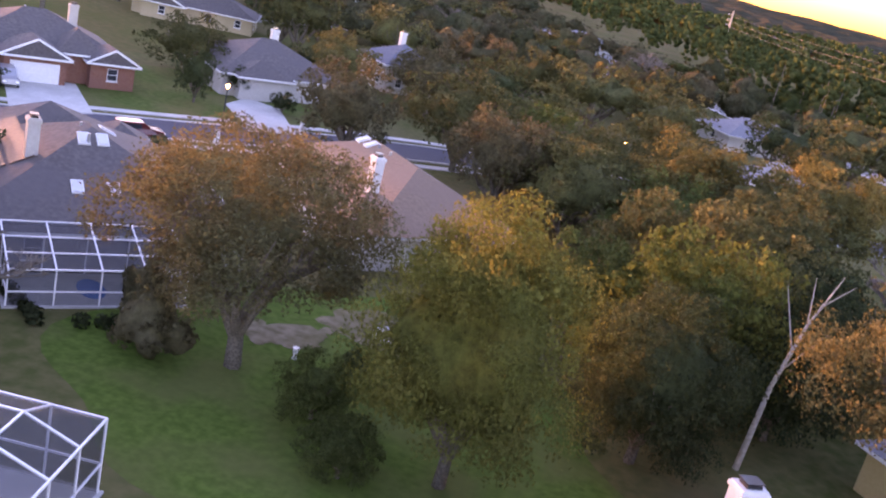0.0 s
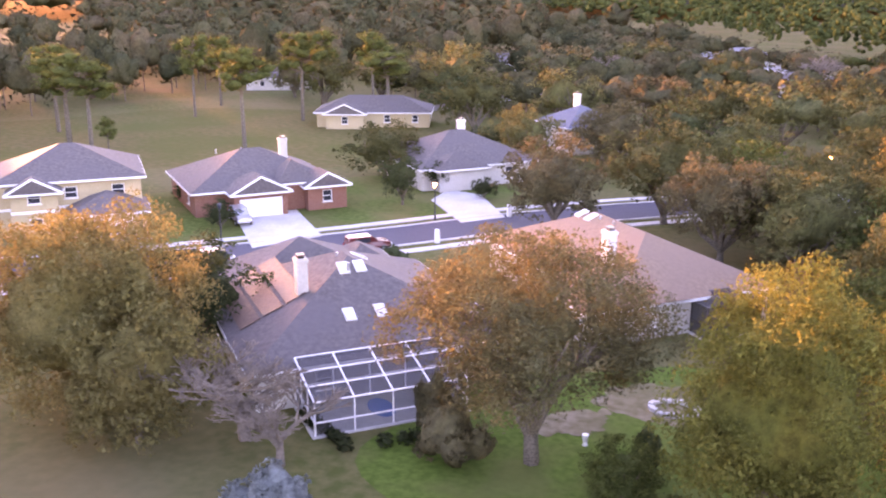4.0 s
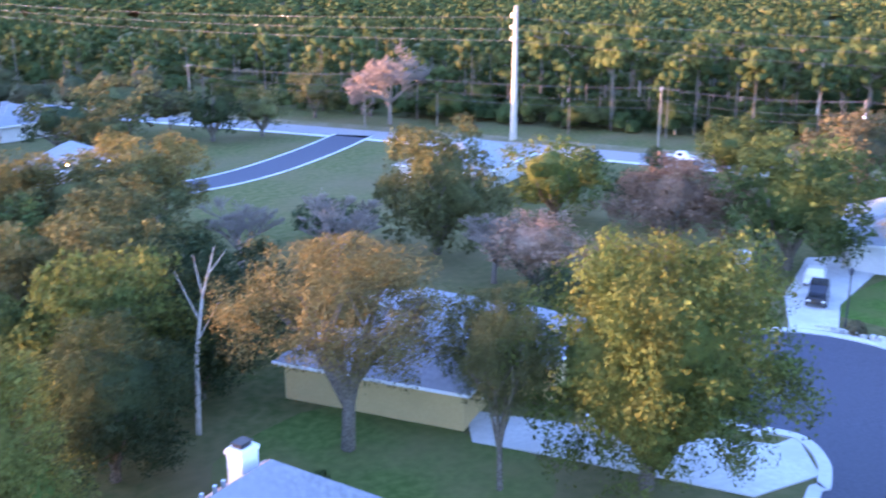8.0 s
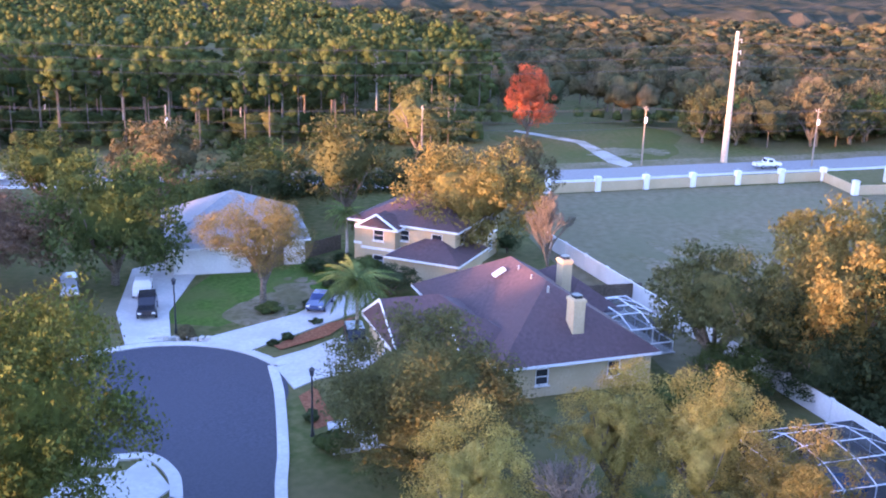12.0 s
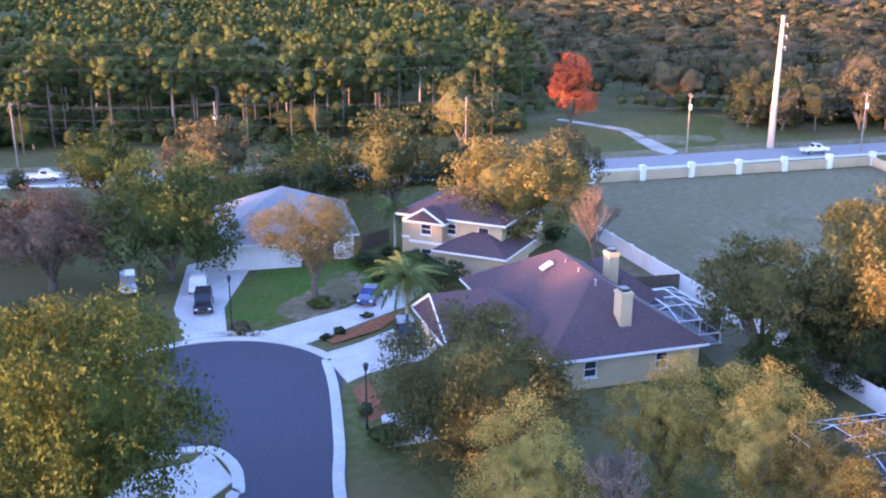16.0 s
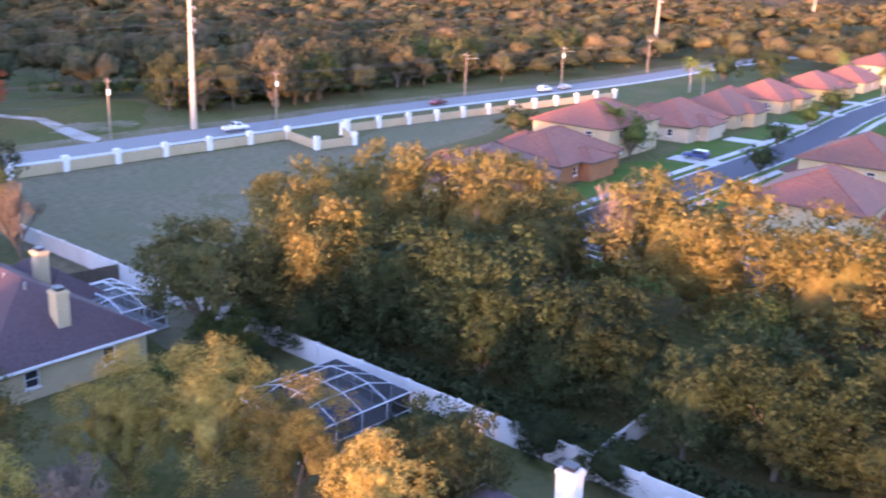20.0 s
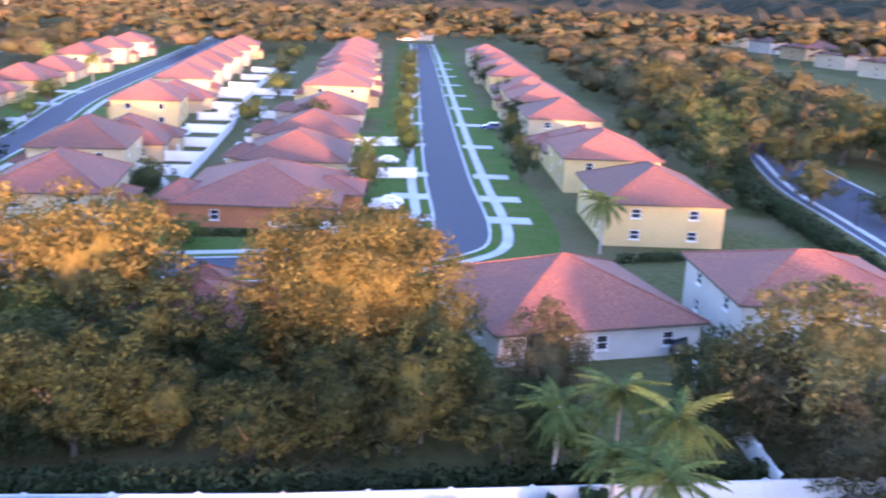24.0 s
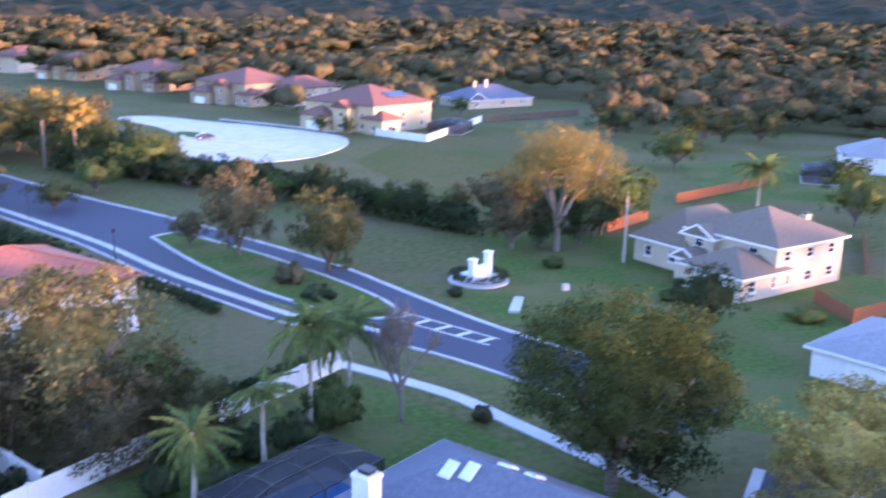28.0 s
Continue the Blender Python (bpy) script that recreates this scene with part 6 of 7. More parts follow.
def frond_mesh(seed):
    """One arching palm frond along x, one metre long."""
    r2 = random.Random(seed)
    verts, faces = [], []
    n_ = 13
    for k in range(n_):
        t = (k + 1) / n_
        x, z = t * 0.92, 0.30 * t - 0.62 * t * t
        w_ = 0.2 * math.sin(math.pi * min(1, 0.15 + t * 0.85)) + 0.03
        for s in (-1, 1):
            b0 = len(verts)
            dx = 0.035
            verts += [(x - dx, 0, z), (x + dx, 0, z), (x + 0.16 + r2.uniform(-0.03, 0.03), s * w_, z - 0.13 - r2.uniform(0, 0.07))]
            faces.append((b0, b0 + 1, b0 + 2))
        b0 = len(verts)
        xp, zp = t * 0.92 - 0.92 / n_, 0.30 * (t - 1 / n_) - 0.62 * (t - 1 / n_) ** 2
        verts += [(xp, -0.012, zp + 0.004), (xp, 0.012, zp + 0.004), (x, 0.01, z + 0.004), (x, -0.01, z + 0.004)]
        faces.append((b0, b0 + 1, b0 + 2, b0 + 3))
    me = bpy.data.meshes.new("frond")
    me.from_pydata(verts, [], faces)
    return me


OAKS_LOW = [oak(s, 22, 16, 32, 0.029, lo, fill=0.5) for s, lo in ((5, -0.12), (6, -0.16), (7, -0.1))]
OAKS_FINE = [oak(s, 20, 16, 40, 0.027, lo, fill=0.5) for s, lo in ((1, 0.14), (2, 0.1), (3, 0.05), (4, 0.18))]
OAKS_EGG = [oak(s, 19, 15, 40, 0.026, lo, egg=0.5, tall=2.4, fill=0.5) for s, lo in ((11, 0.04), (12, 0.0))]
OAKS = [oak(s, 16, 13, 21, 0.037, lo, fill=0.54) for s, lo in ((21, 0.06), (22, 0.0), (23, 0.12), (24, -0.04))]
NEAR_OAK = oak(71, 24, 24, 96, 0.0145, 0.24, tall=1.9, fill=0.3)
NEAR_SPREAD = oak(72, 20, 20, 84, 0.014, 0.34, tall=1.9, fill=0.2)
NEAR_EGG = [oak(s, 20, 16, 84, 0.0165, -0.1, egg=0.5, tall=2.4, fill=0.5) for s in (73, 74)]
NEAR_TALL = oak(77, 30, 20, 84, 0.0155, -0.04, egg=0.72, tall=2.3, fill=0.6)
NEAR_LOW = [oak(s, 30, 20, 78, 0.017, lo, fill=0.58) for s, lo in ((75, -0.1), (76, -0.06))]
OAKS_FAR = [oak(s, 14, 9, 14, 0.047, lo, fill=0.58, level=2) for s, lo in ((81, 0.05), (82, 0.0), (83, 0.1))]
SHRUBS = [oak(s, 10, 8, 24, 0.055, 0.0, tall=1.1, fill=0.85) for s in (31, 32)]
PINES = [pine(s, 24, 66, 0.05, st) for s, st in ((41, 0.58), (42, 0.64), (43, 0.55), (44, 0.66))]
BARES = [bare(s, 6, 0.0022) for s in (51, 52, 53)]
BARE_WIDE = bare(54, 7, 0.003, -0.55)
FROND = [frond_mesh(s) for s in (61, 62)]
LEAF_WORDS = {L_OLIVE: "olive-green", L_DUSK: "dusky olive-brown", L_GREEN: "green", L_DARK: "dark green", L_YELLOW: "yellowing", L_LIME: "yellow-green", L_BROWN: "brownish", L_RED: "red-leaved", L_PINK: "dry pinkish", L_SILVER: "silvery", L_CITRON: "pale lime", L_PLUME: "pale yellow", L_AMBER: "thinning amber-green", L_PINE: "green"}
tree_rng = random.Random(5)


def tree(meshes, x, y, r, h, leaves, bark=BARK, name="tree", what="broad tree with a rounded crown", z=0.0, crown="crown"):
    grow = 1.1 if name == "tree" and leaves in LEAF_WORDS else 1.0
    if math.hypot(x, y) < 75:
        grow = min(grow, 1.04)
    if meshes in OAKS and math.hypot(x, y) > 150:
        meshes = OAKS_FAR[int(abs(x) + abs(y)) % 3]
    m = Matrix.Translation((x, y, z)) @ Matrix.Rotation(tree_rng.uniform(0, 6.28), 4, "Z") @ Matrix.Diagonal((r * grow, r * grow, h * (1 + (grow - 1) * 0.25), 1))
    t = thing(name, m, f"{LEAF_WORDS.get(leaves, 'bare')} {what}", "shrub" if name == "shrub" else "tree")
    part("trunk", meshes[0], bark, t)
    part(crown, meshes[1], leaves, t)
    return t


def palm(x, y, r, h, n_=15, seed=1):
    r2 = random.Random(seed)
    p = thing("palm_tree", pose(x, y, 0, 0, 0, r2.uniform(0, 360)), "palm tree with a slender trunk and arching fronds", "palm tree")
    rows = [((0, 0, 0), (0.1, 0, h * 0.4), 0.2, 0.15), ((0.1, 0, h * 0.4), (0.05, 0.08, h - r * 0.25), 0.15, 0.12)]
    part("trunk", limbs_mesh("trunk", rows, 8), PALEBARK, p)
    for k in range(int(n_ * 2.1)):
        f_ = part("frond", FROND[k % 2], L_PALM, p)
        lift = r2.uniform(-46, 58)
        f_.matrix_local = Matrix.Translation((0.05, 0.08, h - r * 0.3)) @ Matrix.Rotation(2.4 * k, 4, "Z") @ Matrix.Rotation(radians(-lift), 4, "Y") @ Matrix.Diagonal((r * 1.05, r * 1.05, r * 1.05, 1))


F, E_, O, W = OAKS_FINE, OAKS_EGG, OAKS, OAKS_LOW
WIDE, TALLT = "broad oak with a dense rounded crown", "tall tree with an upright crown"
# gardens ahead
tree(NEAR_OAK, -21.1, 44.2, 7.6, 12.8, L_DUSK, what=WIDE)
tree(NEAR_TALL, -7.8, 40.4, 5.4, 14.4, L_CITRON, BARK, what=TALLT)
tree(NEAR_LOW[1], 0.2, 49.6, 5.2, 9.8, L_DARK, what=WIDE)
tree(W[2], 1.2, 58.2, 6.2, 11.6, L_LIME, what="dense dome-shaped oak")
tree(W[1], 3.0, 69.6, 6.8, 11.2, L_OLIVE, what=WIDE)
tree(NEAR_SPREAD, 13.7, 47.1, 7.4, 13.4, L_AMBER, BARK, what="spreading tree with pale limbs")
tree(NEAR_LOW[0], -49.4, 39.6, 7.6, 12.6, L_AMBER, what=WIDE)
tree(W[1], -42.6, 36.6, 4.4, 9.0, L_AMBER, what="small tree with a rounded crown")
tree(W[0], -49.6, 50.6, 5.0, 8.0, L_DARK, what="dense round tree")
tree(SHRUBS[0], -30.2, 32.2, 2.5, 3.8, L_SILVER, name="shrub", what="spiky shrub in the lawn")
tree(SHRUBS[1], -27.4, 45.0, 1.4, 4.0, L_BROWN, name="shrub", what="shrub beside the pool cage")
tree(SHRUBS[0], -25.2, 42.6, 2.4, 3.6, L_BROWN, name="shrub", what="tall reedy shrub in the lawn")
tree(W[1], -15.3, 42.0, 2.3, 3.6, L_GREEN, name="shrub", what="round citrus shrub in the lawn")
tree(SHRUBS[0], -15.1, 46.4, 0.9, 2.7, L_DARK, name="shrub", what="small upright shrub in the lawn")
tree(W[2], -12.0, 38.0, 2.2, 3.0, L_GREEN, name="shrub", what="round garden shrub in the lawn")
tree(SHRUBS[0], -46.4, 74.2, 2.3, 2.3, L_DARK, name="shrub", what="clipped round bush beside the street")
tree(SHRUBS[0], 9.8, 41.2, 1.6, 2.4, L_GREEN, name="shrub", what="garden shrub beside the roof")
for meshes, x, y, r, h, lf in ((W[0], -5.6, 60.6, 4.6, 8.6, L_GREEN), (W[1], 7.4, 58.4, 4.2, 9.0, L_DARK), (W[2], -1.4, 72.6, 6.0, 10.4, L_OLIVE), (F[2], -12.4, 93.0, 6.4, 10.6, L_OLIVE), (F[0], -18.6, 89.0, 5.6, 10.0, L_BROWN), (W[0], 6.4, 82.0, 6.4, 10.8, L_OLIVE), (F[1], 12.0, 104.0, 7.4, 11.6, L_YELLOW), (F[3], -2.0, 100.0, 6.8, 11.0, L_YELLOW), (W[1], 12.6, 66.0, 5.0, 8.6, L_DARK), (O[0], -44.6, 138.0, 4.8, 8.4, L_BROWN), (O[2], -57.6, 136.4, 4.4, 6.6, L_OLIVE), (O[1], -40.0, 130.0, 6.0, 10.0, L_BROWN), (O[3], -72.0, 152.0, 6.4, 11.0, L_OLIVE), (O[1], -78.0, 158.0, 6.0, 10.4, L_DARK), (O[0], -60.0, 166.0, 7.2, 11.0, L_OLIVE), (O[2], -33.0, 160.0, 7.0, 10.4, L_OLIVE), (O[3], -112.0, 190.0, 7.0, 10.0, L_OLIVE), (O[1], -134.0, 188.0, 6.4, 10.0, L_BROWN), (O[0], -90.0, 186.0, 6.0, 9.0, L_OLIVE)):
    tree(meshes, x, y, r, h, lf, what="rounded tree among the gardens")
# street trees ahead
for x, y, r, h, lf in ((-37.3, 94.6, 6.2, 10.6, L_BROWN), (-57.9, 98.3, 2.7, 6.6, L_DARK), (-67.7, 111.7, 5.6, 8, L_OLIVE), (-57.7, 108, 2.0, 3.7, L_DARK), (-50.3, 105.8, 1.8, 2.7, L_DARK), (-27.1, 102.6, 7.0, 11, L_OLIVE), (-20.5, 156, 9.0, 11, L_OLIVE), (-8.5, 151, 8.0, 11, L_OLIVE), (-11.1, 85.3, 6.2, 10, L_OLIVE), (-2.5, 84, 5.6, 9.6, L_GREEN), (-53.1, 126.5, 5.6, 9, L_OLIVE), (-45, 170, 7.6, 10, L_BROWN), (-74.9, 205, 9.5, 11, L_OLIVE), (-66, 252, 10, 12, L_OLIVE), (-104, 215, 10, 12, L_OLIVE), (-122, 222, 7.6, 11, L_OLIVE), (-70.3, 79.3, 2.0, 3.3, L_DARK), (-83.3, 88.3, 1.4, 2.2, L_DARK), (-92, 88, 2.4, 3.6, L_DARK), (-22, 122, 6.5, 10, L_OLIVE), (-34, 140, 7.0, 9.5, L_DARK), (-64, 140, 4, 4, L_DARK), (-17, 101, 6, 10, L_GREEN), (6.0, 96.1, 8.6, 11, L_OLIVE), (-6, 112, 7.0, 10.5, L_OLIVE), (9, 75, 5.0, 9, L_DARK), (-14, 176, 9, 11, L_OLIVE), (-84, 233, 9, 11, L_BROWN), (-40, 215, 9, 11, L_OLIVE), (-93, 187.5, 9.6, 13, L_OLIVE), (-118, 176, 7, 12, L_OLIVE), (-79, 176, 6, 8, L_OLIVE)):
    tree(tree_rng.choice(O), x, y, r, h, lf, what="rounded street tree")
for x, y, r, h in ((-132.9, 150.7, 4.6, 16.2), (-100, 123.2, 5.9, 16), (-110.3, 155.6, 6.0, 17), (-94.7, 161.8, 6.4, 13.4), (-131, 116, 7.0, 15), (-142, 124, 6.0, 15.5), (-121, 111, 6, 14), (-108.4, 102.1, 2.0, 7.3), (-140, 168, 5, 15), (-120, 178, 5, 16), (-106, 176, 5, 16), (-150, 104, 6, 14)):
    tree(tree_rng.choice(PINES), x, y, r, h, L_PINE, name="pine_tree", what="pine tree with a bare trunk in the meadow")
# beyond the yellow house
for x, y, r, h, lf in ((22, 175, 9.5, 11, L_OLIVE), (35, 166, 6.5, 10, L_DARK), (44.4, 167, 5.4, 9, L_OLIVE), (61.4, 186, 6, 11, L_OLIVE), (57.4, 90.1, 6.4, 10, L_LIME), (84.7, 105, 1.8, 4.6, L_DARK), (10, 160, 8, 10, L_DARK), (14, 150, 6, 9, L_OLIVE), (30, 92, 5, 5, L_DARK), (73, 95, 4, 4, L_DARK), (52, 104, 4, 4.5, L_DARK), (66, 82, 5, 6, L_DARK), (46, 60, 3.4, 4.6, L_DARK), (38, 60, 3.4, 5, L_DARK)):
    tree(tree_rng.choice(O), x, y, r, h, lf, what="rounded tree near the road")
tree(W[0], 38.2, 83.4, 7.4, 13.8, L_OLIVE, what=WIDE)
tree(F[3], 59.5, 71.4, 7.0, 10.4, L_PINK, what="rounded tree")
tree(O[2], 41.0, 68.3, 5.2, 7.4, L_PINK, what="low rounded tree")
tree(NEAR_LOW[0], 27.2, 35.0, 7.8, 15.0, L_LIME, what=WIDE)
tree(NEAR_SPREAD, 19.6, 38.6, 2.8, 11.0, L_OLIVE, what="slender garden tree")
tree(F[2], 24.0, 47.0, 3.4, 9.4, L_OLIVE, what="slender garden tree")
tree(W[2], 67.1, 62.5, 7.2, 13.6, L_GREEN, what=WIDE)
# round the turning circle
for x, y, r, h, lf in ((96.1, 80.1, 6.8, 12, L_BROWN), (101.8, 55.2, 7.2, 13.8, L_OLIVE), (148.2, 66, 8.6, 13.4, L_OLIVE), (114.2, 35.1, 4.8, 11, L_BROWN), (77.7, 36.3, 3.0, 3.0, L_DARK), (88, 92, 6, 10, L_GREEN), (106, 70, 7, 9, L_GREEN), (98, 66, 6, 8, L_DARK), (112, 48, 6, 9, L_DARK), (80.5, 47, 1.6, 1.6, L_DARK), (84, 45.5, 1.6, 1.5, L_DARK), (98, 31, 1.8, 2.6, L_DARK), (93.5, 70.5, 5, 6, L_GREEN)):
    tree(tree_rng.choice(O), x, y, r, h, lf, what="rounded tree near the road")
tree(F[0], 91.7, 33.6, 7.8, 13.3, L_YELLOW, what=WIDE)
tree(NEAR_SPREAD, 68.4, 45.5, 5.2, 10.4, L_AMBER, BARK, what="open-crowned young tree in a mulch bed")
tree(F[3], 71.5, 3.6, 6.2, 11.0, L_OLIVE, what=WIDE)
tree(E_[1], 181.5, 56.6, 5.4, 14.4, L_RED, what="tree with a tall crown")
tree(NEAR_LOW[1], 46.6, 18.2, 7.0, 10.6, L_OLIVE, what=WIDE)
tree(NEAR_EGG[0], 38.4, 12.0, 4.0, 9.4, L_PLUME, what="leafy garden tree")
tree(NEAR_EGG[0], 48.0, 6.0, 4.0, 9.4, L_PLUME, what="leafy garden tree")
tree(NEAR_EGG[1], 47.8, 0.8, 4.4, 9.6, L_PLUME, what="leafy garden tree")
tree(NEAR_EGG[0], 45.4, -4.4, 4.2, 8.8, L_YELLOW, what="leafy garden tree")
tree(E_[0], 39.6, -8.6, 3.4, 8.0, L_PLUME, what="leafy garden tree")
tree(W[0], 43.4, -12.8, 4.4, 7.4, L_OLIVE, what="leafy garden tree")
# behind the white wall
for meshes, x, y, r, h, lf in ((W[0], 84.5, -4.0, 6.0, 12.6, L_YELLOW), (W[1], 75.0, -5.8, 5.6, 11.8, L_YELLOW), (W[2], 91.5, -13.5, 7.0, 13.4, L_YELLOW), (W[0], 88.5, -23.5, 7.6, 13.4, L_YELLOW), (W[0], 66.5, -19.5, 8.0, 11.4, L_DARK), (W[1], 72.0, -12.5, 6.4, 11.0, L_DARK), (W[2], 58.5, -27.0, 6.0, 9.4, L_DARK), (W[1], 76.5, -41.5, 8.6, 13.8, L_YELLOW), (W[0], 63.0, -48.0, 8.4, 13.4, L_YELLOW), (W[0], 51.5, -36.0, 6.0, 8.0, L_DARK), (W[2], 45.2, -48.5, 5.0, 8.0, L_DARK), (NEAR_LOW[0], 42.0, -58.4, 10.2, 14.4, L_YELLOW), (E_[0], 24.6, -60.0, 3.8, 10.2, L_BROWN), (W[0], 8.2, -73.6, 8.8, 12.0, L_AMBER), (W[1], 14.8, -69.5, 4.4, 7.6, L_DARK), (O[1], 88.9, -28.8, 4.0, 12.2, L_YELLOW), (O[2], 91.0, -42.0, 4.6, 11.0, L_BROWN), (O[3], 30.5, -50.5, 4.2, 5.6, L_DARK), (O[0], 21.4, -56.5, 3.0, 5.0, L_GREEN), (O[1], 2.0, -70.0, 4.4, 6.6, L_GREEN), (W[1], 52.0, -45.5, 5.4, 9.0, L_DARK), (W[2], 35.0, -50.5, 4.6, 7.0, L_DARK), (W[0], 47.0, -38.5, 5.0, 7.4, L_DARK), (O[2], 31.0, -58.0, 4.0, 6.0, L_GREEN), (O[0], 56.5, -39.0, 5.0, 8.4, L_GREEN), (O[0], 60, -72, 5.2, 8.0, L_DARK), (W[2], 80.5, -29.0, 6.0, 11.0, L_OLIVE)):
    tree(meshes, x, y, r, h, lf, what=WIDE if r > 5 else "leafy tree behind the wall")
for x, y, r, h, lf in ((12, -53.0, 1.5, 1.7, L_DARK), (22, -44.5, 1.7, 1.9, L_DARK), (17.5, -48.8, 1.6, 2.2, L_DARK), (3.0, -57.8, 1.4, 1.6, L_GREEN), (-4.5, -66, 2.0, 2.4, L_DARK), (52.6, -12.6, 2.6, 2.6, L_DARK), (64, 4.5, 2.6, 2.4, L_GREEN), (67.5, 44.2, 1.4, 1.1, L_GREEN), (62.2, 38.8, 0.7, 0.7, L_DARK), (60.5, 39.2, 0.6, 0.6, L_DARK), (49.4, 28.6, 0.8, 0.9, L_DARK), (46.2, 24.8, 1.6, 1.6, L_GREEN), (58.2, 46.6, 0.9, 0.8, L_BROWN), (59.5, 47.6, 0.8, 0.8, L_BROWN), (-27.6, -102.5, 1.2, 1.2, L_DARK), (-12.5, -103.5, 2.2, 1.8, L_DARK), (-9.5, -110, 2.4, 2.6, L_BROWN), (-42.5, -113, 1.7, 1.4, L_GREEN), (-51, -97.5, 1.6, 1.3, L_GREEN), (-62, -88.5, 2.2, 1.4, L_LIME), (-57, -98.5, 1.6, 1.6, L_DARK), (-3.2, -54.6, 1.6, 1.2, L_DARK), (-22.5, -69.5, 1.1, 1.3, L_BROWN)):
    tree(tree_rng.choice(SHRUBS), x, y, r, h, lf, name="shrub", what="low rounded garden shrub")
for k in range(13):
    q = Vector((72.0, -3.6, 0)).lerp(Vector((21.0, -51.3, 0)), k / 12) + Vector((0.68, -0.73, 0)) * (4.2 + 1.6 * (k % 3))
    tree(W[k % 3], q.x, q.y, 3.7 + 0.5 * (k % 2), 6.0 + 0.9 * (k % 4), L_DARK, what="dense dark tree close behind the wall")
for k in range(16):
    q = Vector((26, -193, 0)).lerp(Vector((-34, -136, 0)), k / 15) + Vector((-0.6, -0.8, 0)) * tree_rng.uniform(-1, 4)
    tree(O[k % 4], q.x, q.y, tree_rng.uniform(2.6, 4.2), tree_rng.uniform(4.0, 7.0), (L_DARK, L_GREEN, L_DARK, L_OLIVE)[k % 4], what="rounded tree in the belt beside the entrance road")
for x, y, r, h, lf in ((50.0, -20.8, 2.2, 3.4, L_DARK), (46.6, -24.4, 2.4, 3.2, L_DARK), (11.6, -69.4, 4.4, 8.0, L_BROWN), (-1.0, -66.6, 3.2, 6.2, L_OLIVE), (4.4, -66.0, 4.0, 7.4, L_BROWN)):
    tree(W[int(abs(x)) % 3], x, y, r, h, lf, what="leafy tree close to the white wall")
for x, y, r, h, lf in ((-3.2, -60.6, 2.0, 2.6, L_DARK), (-8.0, -66.4, 2.2, 3.4, L_DARK), (-11.0, -70.0, 2.4, 4.2, L_GREEN), (0.8, -61.4, 1.6, 2.2, L_DARK), (15.6, -51.8, 1.5, 2.4, L_DARK), (7.6, -56.4, 1.2, 1.4, L_GREEN), (6.2, -54.6, 0.8, 0.8, L_BROWN), (5.2, -51.6, 0.7, 0.6, L_BROWN), (79.0, 41.8, 1.2, 1.2, L_GREEN), (81.5, 41.0, 2.4, 2.6, L_GREEN), (77.0, 43.0, 0.9, 0.8, L_DARK), (70.8, 41.8, 0.7, 0.7, L_DARK), (66.8, 38.6, 0.7, 0.6, L_DARK)):
    tree(SHRUBS[int(abs(x * 7)) % 2], x, y, r, h, lf, name="shrub", what="loose garden shrub")
for k in range(12):
    q = Vector((62, -238, 0)).lerp(Vector((14, -186, 0)), k / 11) + Vector((-0.73, -0.68, 0)) * tree_rng.uniform(-4, 6)
    tree(O[k % 4], q.x, q.y, tree_rng.uniform(4.0, 6.0), tree_rng.uniform(7.0, 10.5), (L_DARK, L_GREEN, L_DARK, L_OLIVE)[k % 4], what="dense tree between the road and the concrete circle")
for x, y, r, h in ((33, -197, 5.4, 15.0), (26, -190, 5.0, 14.0)):
    tree(PINES[1], x, y, r, h, L_YELLOW, TWIG, name="pine_tree", what="pine tree with a bare trunk beside the road")
for x, y, r, h, lf in ((74.5, -1.8, 4.2, 7.0, L_DARK), (70.2, -4.6, 3.6, 5.6, L_DARK), (68.0, 1.6, 3.4, 4.4, L_GREEN), (64.0, 0.0, 2.4, 2.6, L_DARK)):
    tree(W[int(x) % 3], x, y, r, h, lf, what="dense dark tree beside the white wall")
# entrance road and southern lawns
for x, y, r, h, lf in ((-3.9, -123, 4.8, 12.2, L_BROWN), (-14.4, -114.6, 4.6, 10, L_OLIVE), (-41.9, -138.5, 5.4, 8, L_BROWN), (2.4, -129.8, 2.8, 4.6, L_BROWN), (12.9, -196, 6.4, 6.2, L_GREEN), (13, -181.6, 6.5, 8, L_GREEN), (5, -174, 4.6, 5, L_OLIVE), (-49.5, -86.5, 3.6, 7, L_DARK), (-42.0, -53.8, 5.2, 7.4, L_PLUME), (-36, -46, 4.2, 6.4, L_YELLOW), (-46.6, -57.0, 4.6, 7.0, L_PLUME), (-96, -130, 5, 9, L_GREEN), (-108, -150, 5, 8, L_DARK), (-92, -185, 6, 9, L_GREEN), (-112, -214, 7, 10, L_DARK), (-132, -222, 7, 9, L_OLIVE), (-98, -235, 7, 9, L_DARK), (-70, -290, 4, 6, L_GREEN), (24, -156, 4.5, 5, L_DARK), (20, -170, 4.5, 6, L_GREEN), (-24, -248, 2.5, 4.5, L_DARK), (-30, -241, 2.0, 5.4, L_DARK), (-55, -130, 4, 8, L_OLIVE), (-50, -142, 5, 7, L_DARK), (40, -146, 3, 3, L_DARK), (48, -152, 4, 5, L_DARK), (-150, -160, 6, 9, L_OLIVE), (-160, -195, 7, 11, L_DARK)):
    tree(tree_rng.choice(O), x, y, r, h, lf, what="rounded tree near the entrance road")
tree(NEAR_OAK, -28.2, -57.0, 7.8, 13.0, L_GREEN, what=WIDE)
tree(W[1], -30.5, -58.5, 4.6, 9.0, L_DARK, what="dense dark tree under a taller oak")
